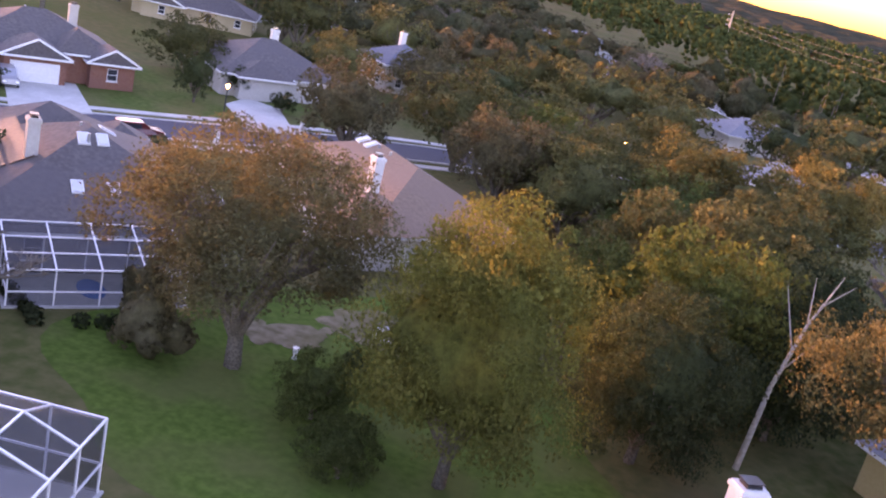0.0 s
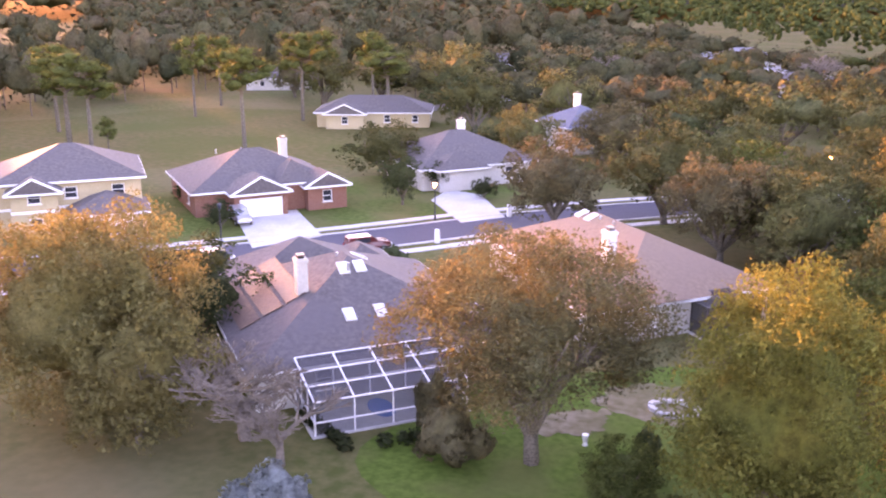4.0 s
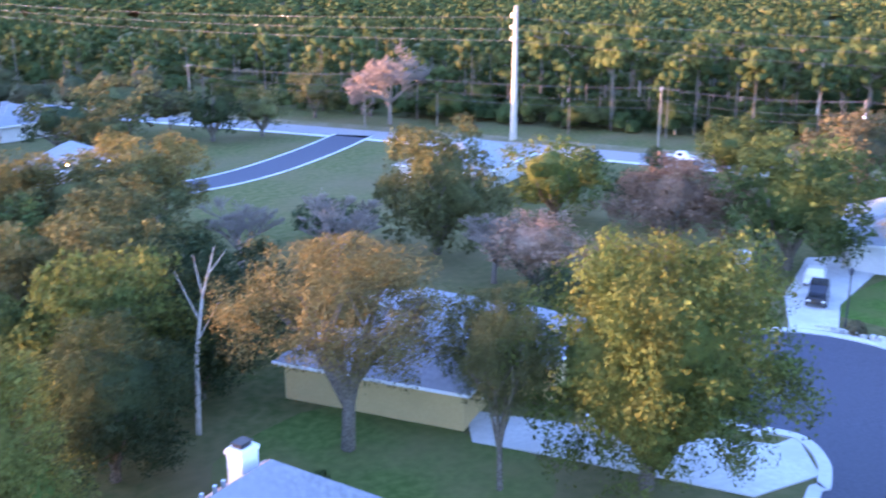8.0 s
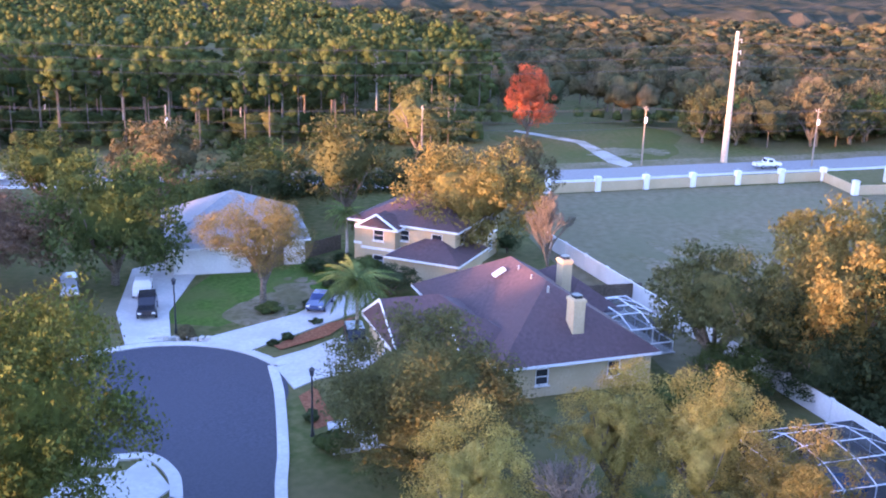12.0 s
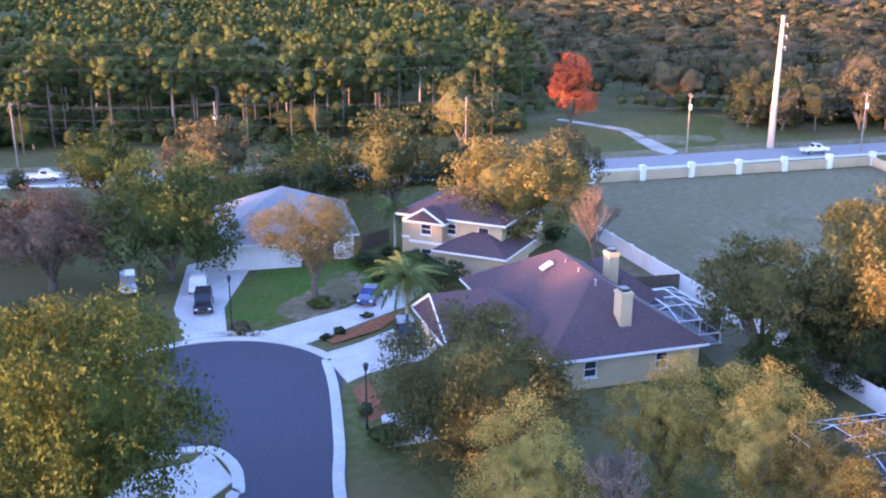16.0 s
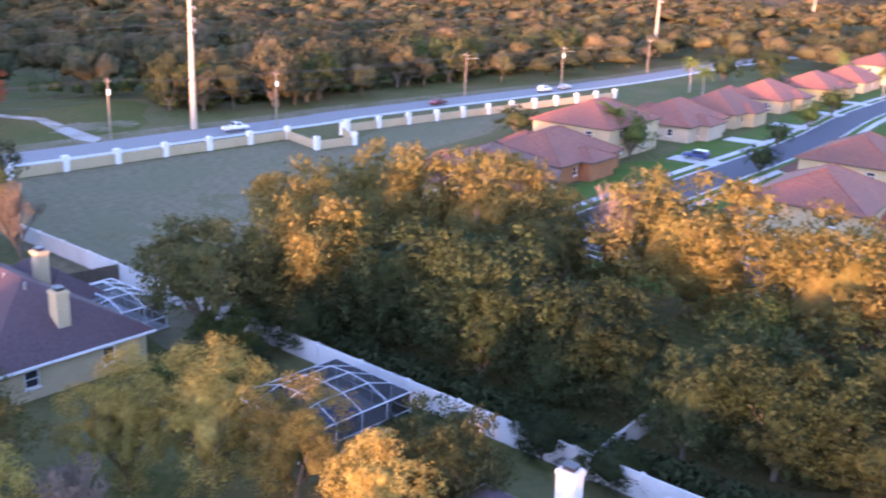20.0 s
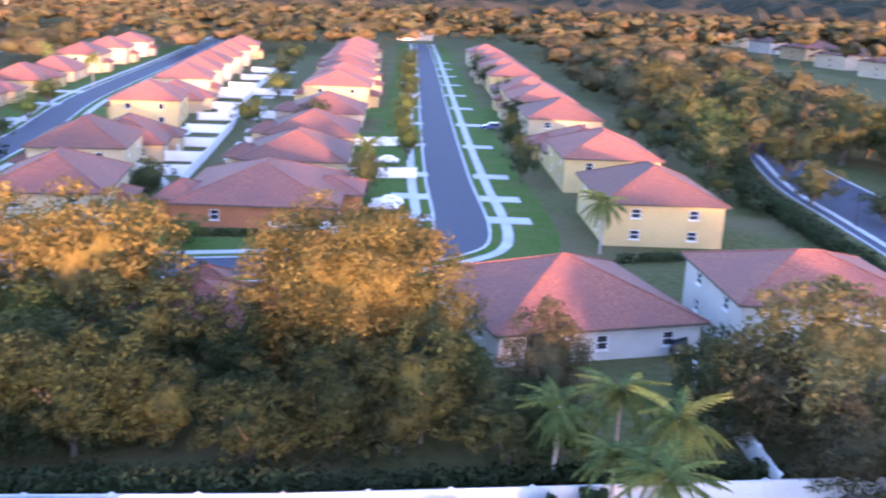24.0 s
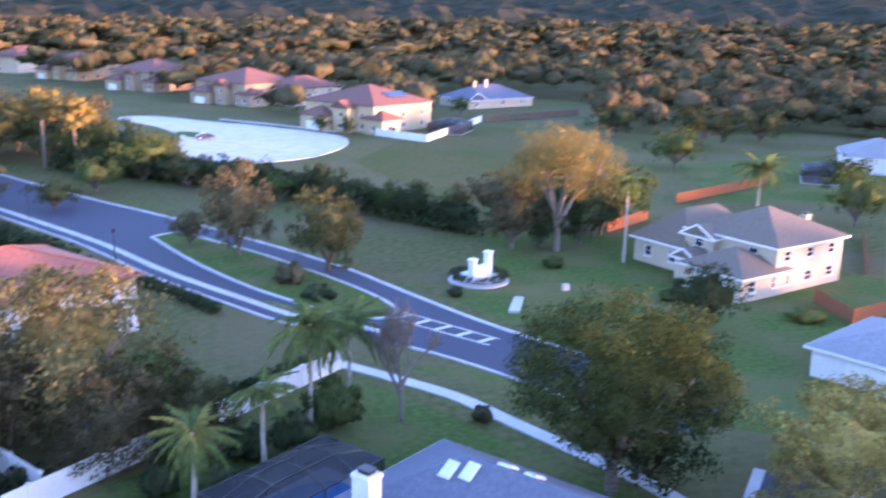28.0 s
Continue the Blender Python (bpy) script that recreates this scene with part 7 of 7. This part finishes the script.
tree(NEAR_SPREAD, -45.3, -120.8, 7.2, 16.4, L_YELLOW, TWIG, what="tall tree with pale limbs and thin crown")
for x, y, r, h, lf in ((-39.6, -122.5, 4.6, 9.4, L_BROWN), (-49.4, -123.4, 4.4, 8.0, L_DARK), (-44.0, -123.6, 4.6, 6.4, L_DARK), (-53.0, -128.0, 4.6, 8.6, L_DARK), (-60.0, -135.0, 5.0, 9.0, L_GREEN)):
    tree(tree_rng.choice(O), x, y, r, h, lf, what="dense tree round a pale-limbed one")
# woods between the estate and the entrance road
for x, y, r, h, lf in ((80, -209, 9, 12, L_OLIVE), (96, -236, 10, 13, L_OLIVE), (47, -181, 7.6, 11, L_OLIVE), (57, -169, 7, 10, L_DARK), (36, -160, 5, 7, L_OLIVE), (66, -190, 8, 12, L_GREEN), (62, -212, 8, 13, L_OLIVE), (74, -232, 8, 12, L_OLIVE), (44, -206, 8, 13, L_OLIVE), (28, -214, 6, 13, L_BROWN), (36, -232, 7, 12, L_OLIVE), (56, -244, 9, 13, L_OLIVE), (84, -258, 9, 12, L_DARK), (24, -190, 5, 7, L_DARK), (110, -262, 10, 13, L_OLIVE), (70, -178, 5, 8, L_DARK), (88, -200, 5, 8, L_DARK), (122, -290, 10, 13, L_OLIVE), (98, -284, 9, 12, L_DARK)):
    tree(tree_rng.choice(O), x, y, r, h, lf, what="rounded tree in a strip of woods")
# estate trees
for x, y, r, h, lf in ((172, -45, 5, 6, L_DARK), (153, -61, 4.4, 8, L_GREEN), (58.6, -85, 4.4, 7, L_DARK), (78, -139, 3.6, 8, L_DARK), (96, -163, 3.4, 8, L_DARK), (88, -111, 3, 7, L_DARK), (151, -143, 4, 7, L_GREEN), (107, -85.5, 3.6, 6, L_DARK), (104, -140, 3.2, 7, L_LIME), (122, -160, 3, 7, L_GREEN), (136, -178, 3.2, 7.5, L_GREEN), (160, -208, 3.4, 8, L_DARK), (180, -232, 3.6, 8, L_GREEN), (205, -262, 4, 8, L_DARK), (236, -300, 4, 8, L_DARK), (118, -197, 3, 7, L_DARK), (142, -228, 3.4, 8, L_DARK), (172, -262, 3.6, 8, L_DARK), (200, -296, 4, 9, L_DARK), (142, -80, 3.2, 5, L_DARK), (186, -112, 3.6, 6, L_LIME), (205, -128, 4, 7, L_GREEN), (240, -130, 5, 8, L_DARK), (268, -128, 6, 9, L_DARK), (285, -150, 6, 9, L_DARK), (140, -152, 4, 7, L_DARK), (188, -186, 4, 7, L_GREEN), (228, -225, 4, 8, L_DARK), (262, -262, 5, 9, L_DARK), (84, -74, 2.6, 3.6, L_LIME), (166, -95, 3, 5, L_DARK)):
    tree(tree_rng.choice(O), x, y, r, h, lf, what="small rounded tree between the houses")
# bare trees
DEADS = ((BARES[0], -37.4, 39.6, 6.2, 6.2, TWIG), (BARES[2], -33.6, 37.8, 4.6, 5.0, TWIG), (BARE_WIDE, 71.8, 170.9, 11.5, 16.4, TWIG), (BARES[2], 26.0, 81.3, 6.6, 8.4, TWIG), (BARES[0], 18.0, 86.6, 5.4, 7.2, TWIG), (BARES[1], 88.7, 23.2, 4.0, 10.4, BARK), (BARES[2], 80.6, -34.4, 3.8, 12.6, TWIG), (BARES[0], 40.2, 6.6, 3.0, 7.0, TWIG), (BARES[1], -16.3, -70.5, 3.8, 10.0, TWIG), (BARES[2], -71, 237, 7, 9, TWIG), (BARES[0], -24, 252, 8, 9, TWIG), (BARES[2], 38.6, 72, 5, 7, TWIG))
for meshes, x, y, r, h, bk in DEADS:
    tree(meshes, x, y, r, h, bk, bk, what="leafless tree with a haze of fine twigs")
snag = thing("dead_trunk", pose(5.9, 53.3, 0), "bleached dead tree trunk with few broken limbs", "tree")
part("trunk", limbs_mesh("trunk", [((0, 0, 0), (0.3, 0.4, 5.2), 0.2, 0.14), ((0.3, 0.4, 5.2), (1.0, 0.7, 9.0), 0.14, 0.08), ((1.0, 0.7, 9.0), (1.9, 0.5, 12.2), 0.08, 0.02)], 8), PALEBARK, snag)
for k, (a, b) in enumerate((((0.7, 0.5, 7.4), (-0.6, 0.9, 10.8)), ((1.0, 0.7, 9.0), (0.7, 1.3, 11.6)), ((0.5, 0.5, 6.2), (2.0, -0.3, 9.2)), ((1.3, 0.7, 10.2), (2.6, 0.4, 11.9)))):
    part("limb", limbs_mesh("limb", [(a, b, 0.06, 0.012)], 6), PALEBARK, snag)
for k, (x, y, r, h, n_) in enumerate(((85.1, 45.5, 2.2, 6.6, 14), (65.3, 33.5, 3.2, 6.4, 17), (46, -107.8, 2.8, 7.4, 15), (17.1, -56.7, 2.8, 7.4, 16), (13.0, -56.0, 3.0, 7.2, 16), (14.1, -50, 2.4, 6.4, 14), (10.1, -48.5, 2.8, 7.2, 15), (20.5, -54.6, 2.6, 6.0, 15), (-89.1, -146.5, 4.2, 7.6, 16), (-52, -113.9, 2.2, 11.2, 13), (-9.3, -69.6, 3.4, 9.4, 17), (-12.4, -71.8, 3.0, 8.2, 15), (-1.4, -58.7, 2.6, 6.2, 15), (-5.8, -64.6, 2.4, 6.4, 14), (156, -58.5, 3.0, 8.4, 14), (96, -120, 2.6, 7, 14), (228, -105, 2.8, 8, 12), (244, -108, 2.8, 9, 12), (236, -160, 2.8, 9, 12), (272, -168, 3, 9, 12), (54.5, -126, 2.4, 6, 13))):
    palm(x, y, r, h, n_, 200 + k)


def hedge(a, b, wide, high, seed, leaves, label):
    """A clipped hedge of small leaves."""
    rng = np.random.default_rng(seed)
    a, b = Vector((*a, 0)), Vector((*b, 0))
    n_ = max(3, int((b - a).length / 0.8))
    fine = max(0.15, wide * 0.09)
    pts = np.array([(*(a.lerp(b, (k + 0.5) / n_).xy), z_) for k in range(n_) for z_ in (high * 0.25, high * 0.62)])
    pts[:, :2] += rng.normal(size=(len(pts), 2)) * wide * 0.12
    rad = rng.uniform(0.85, 1.1, (len(pts), 1)) * np.array([[wide / 2, wide / 2, high * 0.34]])
    tagged(part("hedge", leaf_mesh("hedge", cards(rng, pts, rad, 80, fine)), leaves), label, "hedge", kind="stuff")


for a, b, w_, h_, lf, lb in (((-8, -170), (-36, -132), 4.0, 4.2, L_DARK, "tall dark clipped hedge beside the entrance road"), ((30, -196), (-8, -170), 4.5, 4.6, L_DARK, "tall dark clipped hedge beside the entrance road"), ((42.4, -105.6), (32.6, -118.6), 1.2, 1.3, L_DARK, "clipped hedge at the foot of a yellow house"), ((-2, -99.5), (12, -119), 1.8, 1.3, L_DARK, "low clipped hedge beside the entrance road"), ((27.4, -47.2), (-10, -84), 1.0, 1.0, L_DARK, "low hedge along the white wall"), ((-29.8, 42.2), (-27.2, 44.8), 1.0, 0.8, L_DARK, "low hedge beside the pool cage"), ((-31, 41), (-36, 43.6), 1.0, 0.7, L_DARK, "low hedge beside the pool cage"), ((60, 100), (82, 116), 3, 3, L_DARK, "overgrown hedge along the main road"), ((94, 86), (128, 52), 3.5, 3.2, L_DARK, "overgrown hedge along the main road"), ((88, -76), (76, -88), 1.0, 1.0, L_GREEN, "low hedge at the foot of a red house"), ((42, -150), (60, -190), 3.5, 3.5, L_DARK, "overgrown hedge behind the tile houses")):
    hedge(a, b, w_, h_, int(a[0] * 3 + 900), lf, lb)
hr = np.random.default_rng(77)
ringp = np.array([(-31.6 + 3.0 * math.cos(a), -108.2 + 3.0 * math.sin(a), 0.78) for a in np.linspace(0, 6.28, 24)[:-1]])
tagged(part("hedge", leaf_mesh("hedge", cards(hr, ringp, np.full((23, 3), 0.6) * np.array([1, 1, 0.8]), 80, 0.14)), L_DARK), "round clipped hedge about the monument", "hedge", kind="stuff")

# dark shrubs beside the entrance road and the wall
edge = [near_line[k] for k in range(0, len(near_line), 4)]
for k, (p, q) in enumerate(zip(edge, edge[1:])):
    if -190 < p.y < -122:
        side = (q - p).normalized()
        out = Vector((side.y, -side.x, 0)) if Vector((side.y, -side.x, 0)).dot(p - far_line[len(far_line) // 2]) > 0 else Vector((-side.y, side.x, 0))
        hedge((p + out * 6.5).xy, (q + out * 6.5).xy, 3.4, 2.8, 930 + k, L_DARK, "overgrown dark shrubs beside the entrance road")
hedge((70.0, -6.2), (31.4, -42.2), 2.6, 2.1, 971, L_DARK, "dark shrubs close behind the white wall")
hedge((31.4, -42.2), (9.5, -64.4), 2.2, 1.7, 972, L_DARK, "dark shrubs close behind the white wall")

# the first row of pines along the main road
pr = random.Random(9)
for k in range(46):
    t = k / 45
    base = Vector((82, 158, 0)).lerp(Vector((150, 72, 0)), t) + Vector((0.795, 0.605, 0)) * (pr.uniform(10, 26) if k % 2 else pr.uniform(26, 52)) + Vector((pr.uniform(-2, 2), pr.uniform(-2, 2), 0))
    tree(pr.choice(PINES), base.x, base.y, pr.uniform(3.2, 4.8), pr.uniform(14, 19.5), L_PINE, PALEBARK if k % 5 == 0 else BARK, name="pine_tree", what="tall pine with a bare trunk at the woods' edge")
for k in range(34):
    t = k / 33
    base = Vector((180, 8, 0)).lerp(Vector((300, -112, 0)), t) + Vector((0.72, 0.69, 0)) * pr.uniform(12, 30)
    tree(pr.choice(O), base.x, base.y, pr.uniform(4.5, 7), pr.uniform(9, 13), pr.choice((L_OLIVE, L_BROWN, L_BROWN, L_GREEN)), what="rounded tree at the woods' edge")


# ---- far woods ----
def off_line(px, py, line):
    return min(math.hypot(px - q.x, py - q.y) for q in line)


MAIN_PTS, STREETS = MAIN[::2], [*STREET[::3], *SECOND[::3], *TILE_STREET[::3]]
HOMES = [(o.location.x, o.location.y) for o in scene.objects if o.get("category") == "house"]


def wooded(px, py):
    """The kind of wood at a place, or nothing."""
    s = 0.795 * (px - 59) + 0.605 * (py - 166)
    if s > 15 or (s > -40 and py > 260 and px > 20):
        if math.hypot(px - 186, py - 44) < 27 or off_line(px, py, MAIN_PTS) < 13:
            return ""
        return "pine" if math.atan2(py, px) > 0.34 + 0.0004 * max(0.0, math.hypot(px, py) - 250) else "oak"
    if off_line(px, py, MAIN_PTS) < 12 or min(math.hypot(px - q[0], py - q[1]) for q in HOMES) < (16 if py > -200 else 21):
        return ""
    if off_line(px, py, STREETS) < 9:
        return ""
    if py > 176 and px < 40 or px < -165 and py > -60 or (py > 100 and px < -150):
        return "oak" if not (-160 < px < -85 and 85 < py < 185) else ""
    if -128 < px < -58 and -345 < py < -262:
        return ""
    if px < -165 or (px < -100 and py < -240) or (py < -300 and px < -60):
        return "oak"
    a, b = Vector((62, -172)), Vector((330, -560))
    d = (b - a).normalized()
    q = Vector((px, py)) - a
    along, side = q.dot(d), q.x * d.y - q.y * d.x
    # unseen western stand, added so its pines keep low sun off the ground
    if -160 < px < -62 and -60 < py < 38:
        return "pine"
    if along > 20 and 3 - 0.09 * along < side < 60:
        return "oak"
    if along > 0 and side > 130 or along > 330:
        return "oak"
    if px > 300 and py < 100:
        return "oak"
    return ""


wr = np.random.default_rng(4)


def lift(px, py):
    """How far the land has risen at a place: low hills beyond the houses, most to the south."""
    far, a = np.hypot(px, py), np.arctan2(py, px)
    return np.maximum(0, far - 300) * (0.019 * (1 - np.cos(a - 0.3)) + 0.012 * np.maximum(0, -np.sin(a)))


def stamp(model, places, radii, heights, rise):
    """Copies of a small crown, turned about and scaled, as leaves and masses."""
    turn = wr.uniform(0, 6.28, len(places))
    c, s = np.cos(turn)[:, None], np.sin(turn)[:, None]

    def spread(pts, nrm):
        out = np.empty((len(places), len(pts), 3))
        kx, kz, ax, ay, az = (1, 1, 0, 0, 0) if nrm else (radii[:, None], heights[:, None], places[:, 0, None], places[:, 1, None], rise[:, None])
        out[..., 0] = (pts[:, 0] * c - pts[:, 1] * s) * kx + ax
        out[..., 1] = (pts[:, 0] * s + pts[:, 1] * c) * kx + ay
        out[..., 2] = pts[:, 2] * kz + az
        return out

    leaves, core = model
    cor = spread(leaves[:, :3].reshape(-1, 3), False).reshape(-1, 3, 3)
    soft = spread(leaves[:, 3], True).reshape(-1, 1, 3)
    faces = core[1][None] + (np.arange(len(places)) * len(core[0]))[:, None, None]
    return np.concatenate([cor, soft], 1), (spread(core[0], False).reshape(-1, 3), faces.reshape(-1, 3), spread(core[2], True).reshape(-1, 3))


def crown_model(kind, seed, clumps, count, size, level):
    """A crown one metre in radius and in height: a pine's layered head, or an oak's lobed dome."""
    rng = np.random.default_rng(seed)
    tall = 3.6 if kind == "pine" else 1.7
    low = 0.56 if kind == "pine" else 0.26
    f_ = (np.arange(clumps) + 0.5) / clumps
    a = 2.4 * np.arange(clumps) + rng.uniform(-0.6, 0.6, clumps)
    wide = np.sqrt(np.maximum(0.04, 1 - (1.75 * f_ - 0.8) ** 2)) * rng.uniform(0.4, 0.72, clumps)
    pts = np.stack([wide * np.cos(a), wide * np.sin(a), (low + (0.86 - low) * f_) * tall], 1)
    rad = rng.uniform(0.3, 0.44, clumps)
    if kind == "pine":
        rad = np.stack([rad, rad, rad * 0.8], 1) * (8 / clumps) ** 0.3
        core = lumps(rng, pts, rad * 0.72, 1)
        spots, tufts = pts, rad
        count *= 3
    else:
        core = mass(rng, np.array((0, 0, (low + 0.86) / 2 * tall)), pts, rad, level, 0.64, 0.15)
        keep = core[0][core[1]][:, :, 2].mean(1) > 0.28 * tall
        core = (core[0], core[1][keep], core[2])
        spots = np.concatenate([pts + rad[:, None] * 0.8 * d for d in rng.normal(size=(5, clumps, 3)) * np.array((0.62, 0.62, 0.5))])
        tufts = np.repeat(rng.uniform(0.14, 0.26, (len(spots), 1)), 3, 1) * np.array((1, 1, 0.8))
    crown = cards(rng, spots, tufts, count, size, 0.5, 0.7)
    crown[:, :3, 2] /= tall
    core[0][:, 2] /= tall
    return crown, core


stands = {"pine": [], "oak": [], "under": []}
for gx in np.arange(-1150, 1150, 10.0):
    for gy in np.arange(-1150, 1150, 10.0):
        far = math.hypot(gx, gy)
        if far > 790 or far < 62:
            continue
        if far > 420 and wr.random() < 0.6:
            continue
        px, py = 0.88 * gx - 0.47 * gy + wr.uniform(-4.6, 4.6), 0.47 * gx + 0.88 * gy + wr.uniform(-4.6, 4.6)
        if far > 300 and px < -1.0 * abs(py) and wr.random() < 0.8:
            continue
        kind = wooded(px, py)
        if kind and not (kind == "oak" and wr.random() < 0.25):
            stands[kind].append((px, py, far))
            if kind == "pine" and far < 330 and wr.random() < 0.8:
                stands["under"].append((px + 4.5, py + 3.0, far))
for kind, material in (("pine", W_PINE), ("oak", W_OAK), ("under", W_PINE)):
    for nearest, farthest, clumps, count, size, level in ((0, 270, 10, 4, 0.066, 3), (270, 430, 9, 4, 0.075, 2), (430, 800, 7, 1, 0.13, 2)):
        p = np.array([q for q in stands[kind] if nearest <= q[2] < farthest])
        if not len(p):
            continue
        hgt = wr.uniform(11.0, 18.5, len(p)) if kind == "pine" else wr.uniform(7.0, 12.5, len(p)) * (0.62 if kind == "under" else 1.0)
        rad = wr.uniform(3.2, 5.2, len(p)) if kind == "pine" else wr.uniform(5.0, 8.0, len(p))
        if nearest > 200 and kind == "oak":
            rad *= 1.3
        if nearest > 400:
            rad *= 1.5
        # north-western oaks are made taller to block the low sun from the roofs
        if kind == "oak":
            hgt = np.where((p[:, 0] < -120) & (p[:, 1] > 60), hgt * 1.45, hgt)
        rise = lift(p[:, 0], p[:, 1])
        pick = wr.integers(0, 4, len(p))
        sets = [stamp(crown_model("pine" if kind == "pine" else "oak", 300 + j, clumps, count, size, level), p[pick == j], rad[pick == j], hgt[pick == j], rise[pick == j]) for j in range(4)]
        first = np.cumsum([0] + [len(q[1][0]) for q in sets])
        got = np.concatenate([q[0] for q in sets])
        core = (np.concatenate([q[1][0] for q in sets]), np.concatenate([q[1][1] + first[j] for j, q in enumerate(sets)]), np.concatenate([q[1][2] for q in sets]))
        tagged(part("undergrowth" if kind == "under" else f"{kind}_woods", leaf_mesh("woods", got, core), material), {"pine": "far pine woods with uneven crowns", "oak": "far oak and scrub woods with uneven crowns", "under": "dark undergrowth beneath the pines"}[kind], "woods", kind="stuff")
        if nearest == 0 and kind != "under":
            rows = [((x, y, 0), (x, y, h * 0.85), 0.2, 0.08) for (x, y, _), h in zip(p, hgt)]
            tagged(part("woods_trunks", limbs_mesh("trunks", rows, 4), BARK), "slim trunks inside the woods", "woods", kind="stuff")
# scrub under the edge of the woods
scrub = []
for k in range(900):
    t, o = wr.uniform(-0.3, 1.35), 9 + 30 * wr.random() ** 1.6
    q = Vector((76, 166, 0)).lerp(Vector((186, 26, 0)), t) + Vector((0.795, 0.605, 0)) * o
    if math.hypot(q.x - 186, q.y - 44) > 24 and off_line(q.x, q.y, MAIN_PTS) > 9:
        scrub.append((q.x, q.y, wr.uniform(1.0, 3.4)))
for k in range(500):
    q = Vector((186, 8, 0)).lerp(Vector((310, -122, 0)), wr.random()) + Vector((0.72, 0.69, 0)) * (14 + 22 * wr.random())
    scrub.append((q.x, q.y, wr.uniform(1.0, 2.6)))
scrub = np.array(scrub)
srad = wr.uniform(1.3, 2.6, (len(scrub), 1)) * np.array([[1, 1, 1.0]])
tagged(part("scrub", leaf_mesh("scrub", cards(wr, scrub, srad, 30, 0.25), lumps(wr, scrub, srad * 0.7, 0)), W_PINE), "dense scrub along the edge of the woods", "scrub", kind="stuff")
# the canopy out to the horizon
rings, spokes = [740, 780, 830, 880, 935, 1000, 1060, 1130, 1210, 1300, 1400, 1520, 1660, 1830, 2050, 2350, 2750, 3300, 4000], 420
verts = []
for k, rr in enumerate(rings):
    for j in range(spokes):
        a = 2 * math.pi * (j + 0.5 * (k % 2)) / spokes
        px, py = rr * math.cos(a), rr * math.sin(a)
        verts.append((px, py, float(lift(px, py)) + (2.0 if k == 0 else 7.0 + wr.uniform(0, 8.0))))
faces = [(k * spokes + j, k * spokes + (j + 1) % spokes, (k + 1) * spokes + (j + 1) % spokes, (k + 1) * spokes + j) for k in range(len(rings) - 1) for j in range(spokes)]
cm = bpy.data.meshes.new("canopy")
cm.from_pydata(verts, [], faces)
tagged(part("horizon_woods", cm, woodland("distant_woods", [(0.03, 0.036, 0.024), (0.05, 0.05, 0.034), (0.075, 0.065, 0.045)], 25)), "woods fading to the horizon", "woods", kind="stuff")
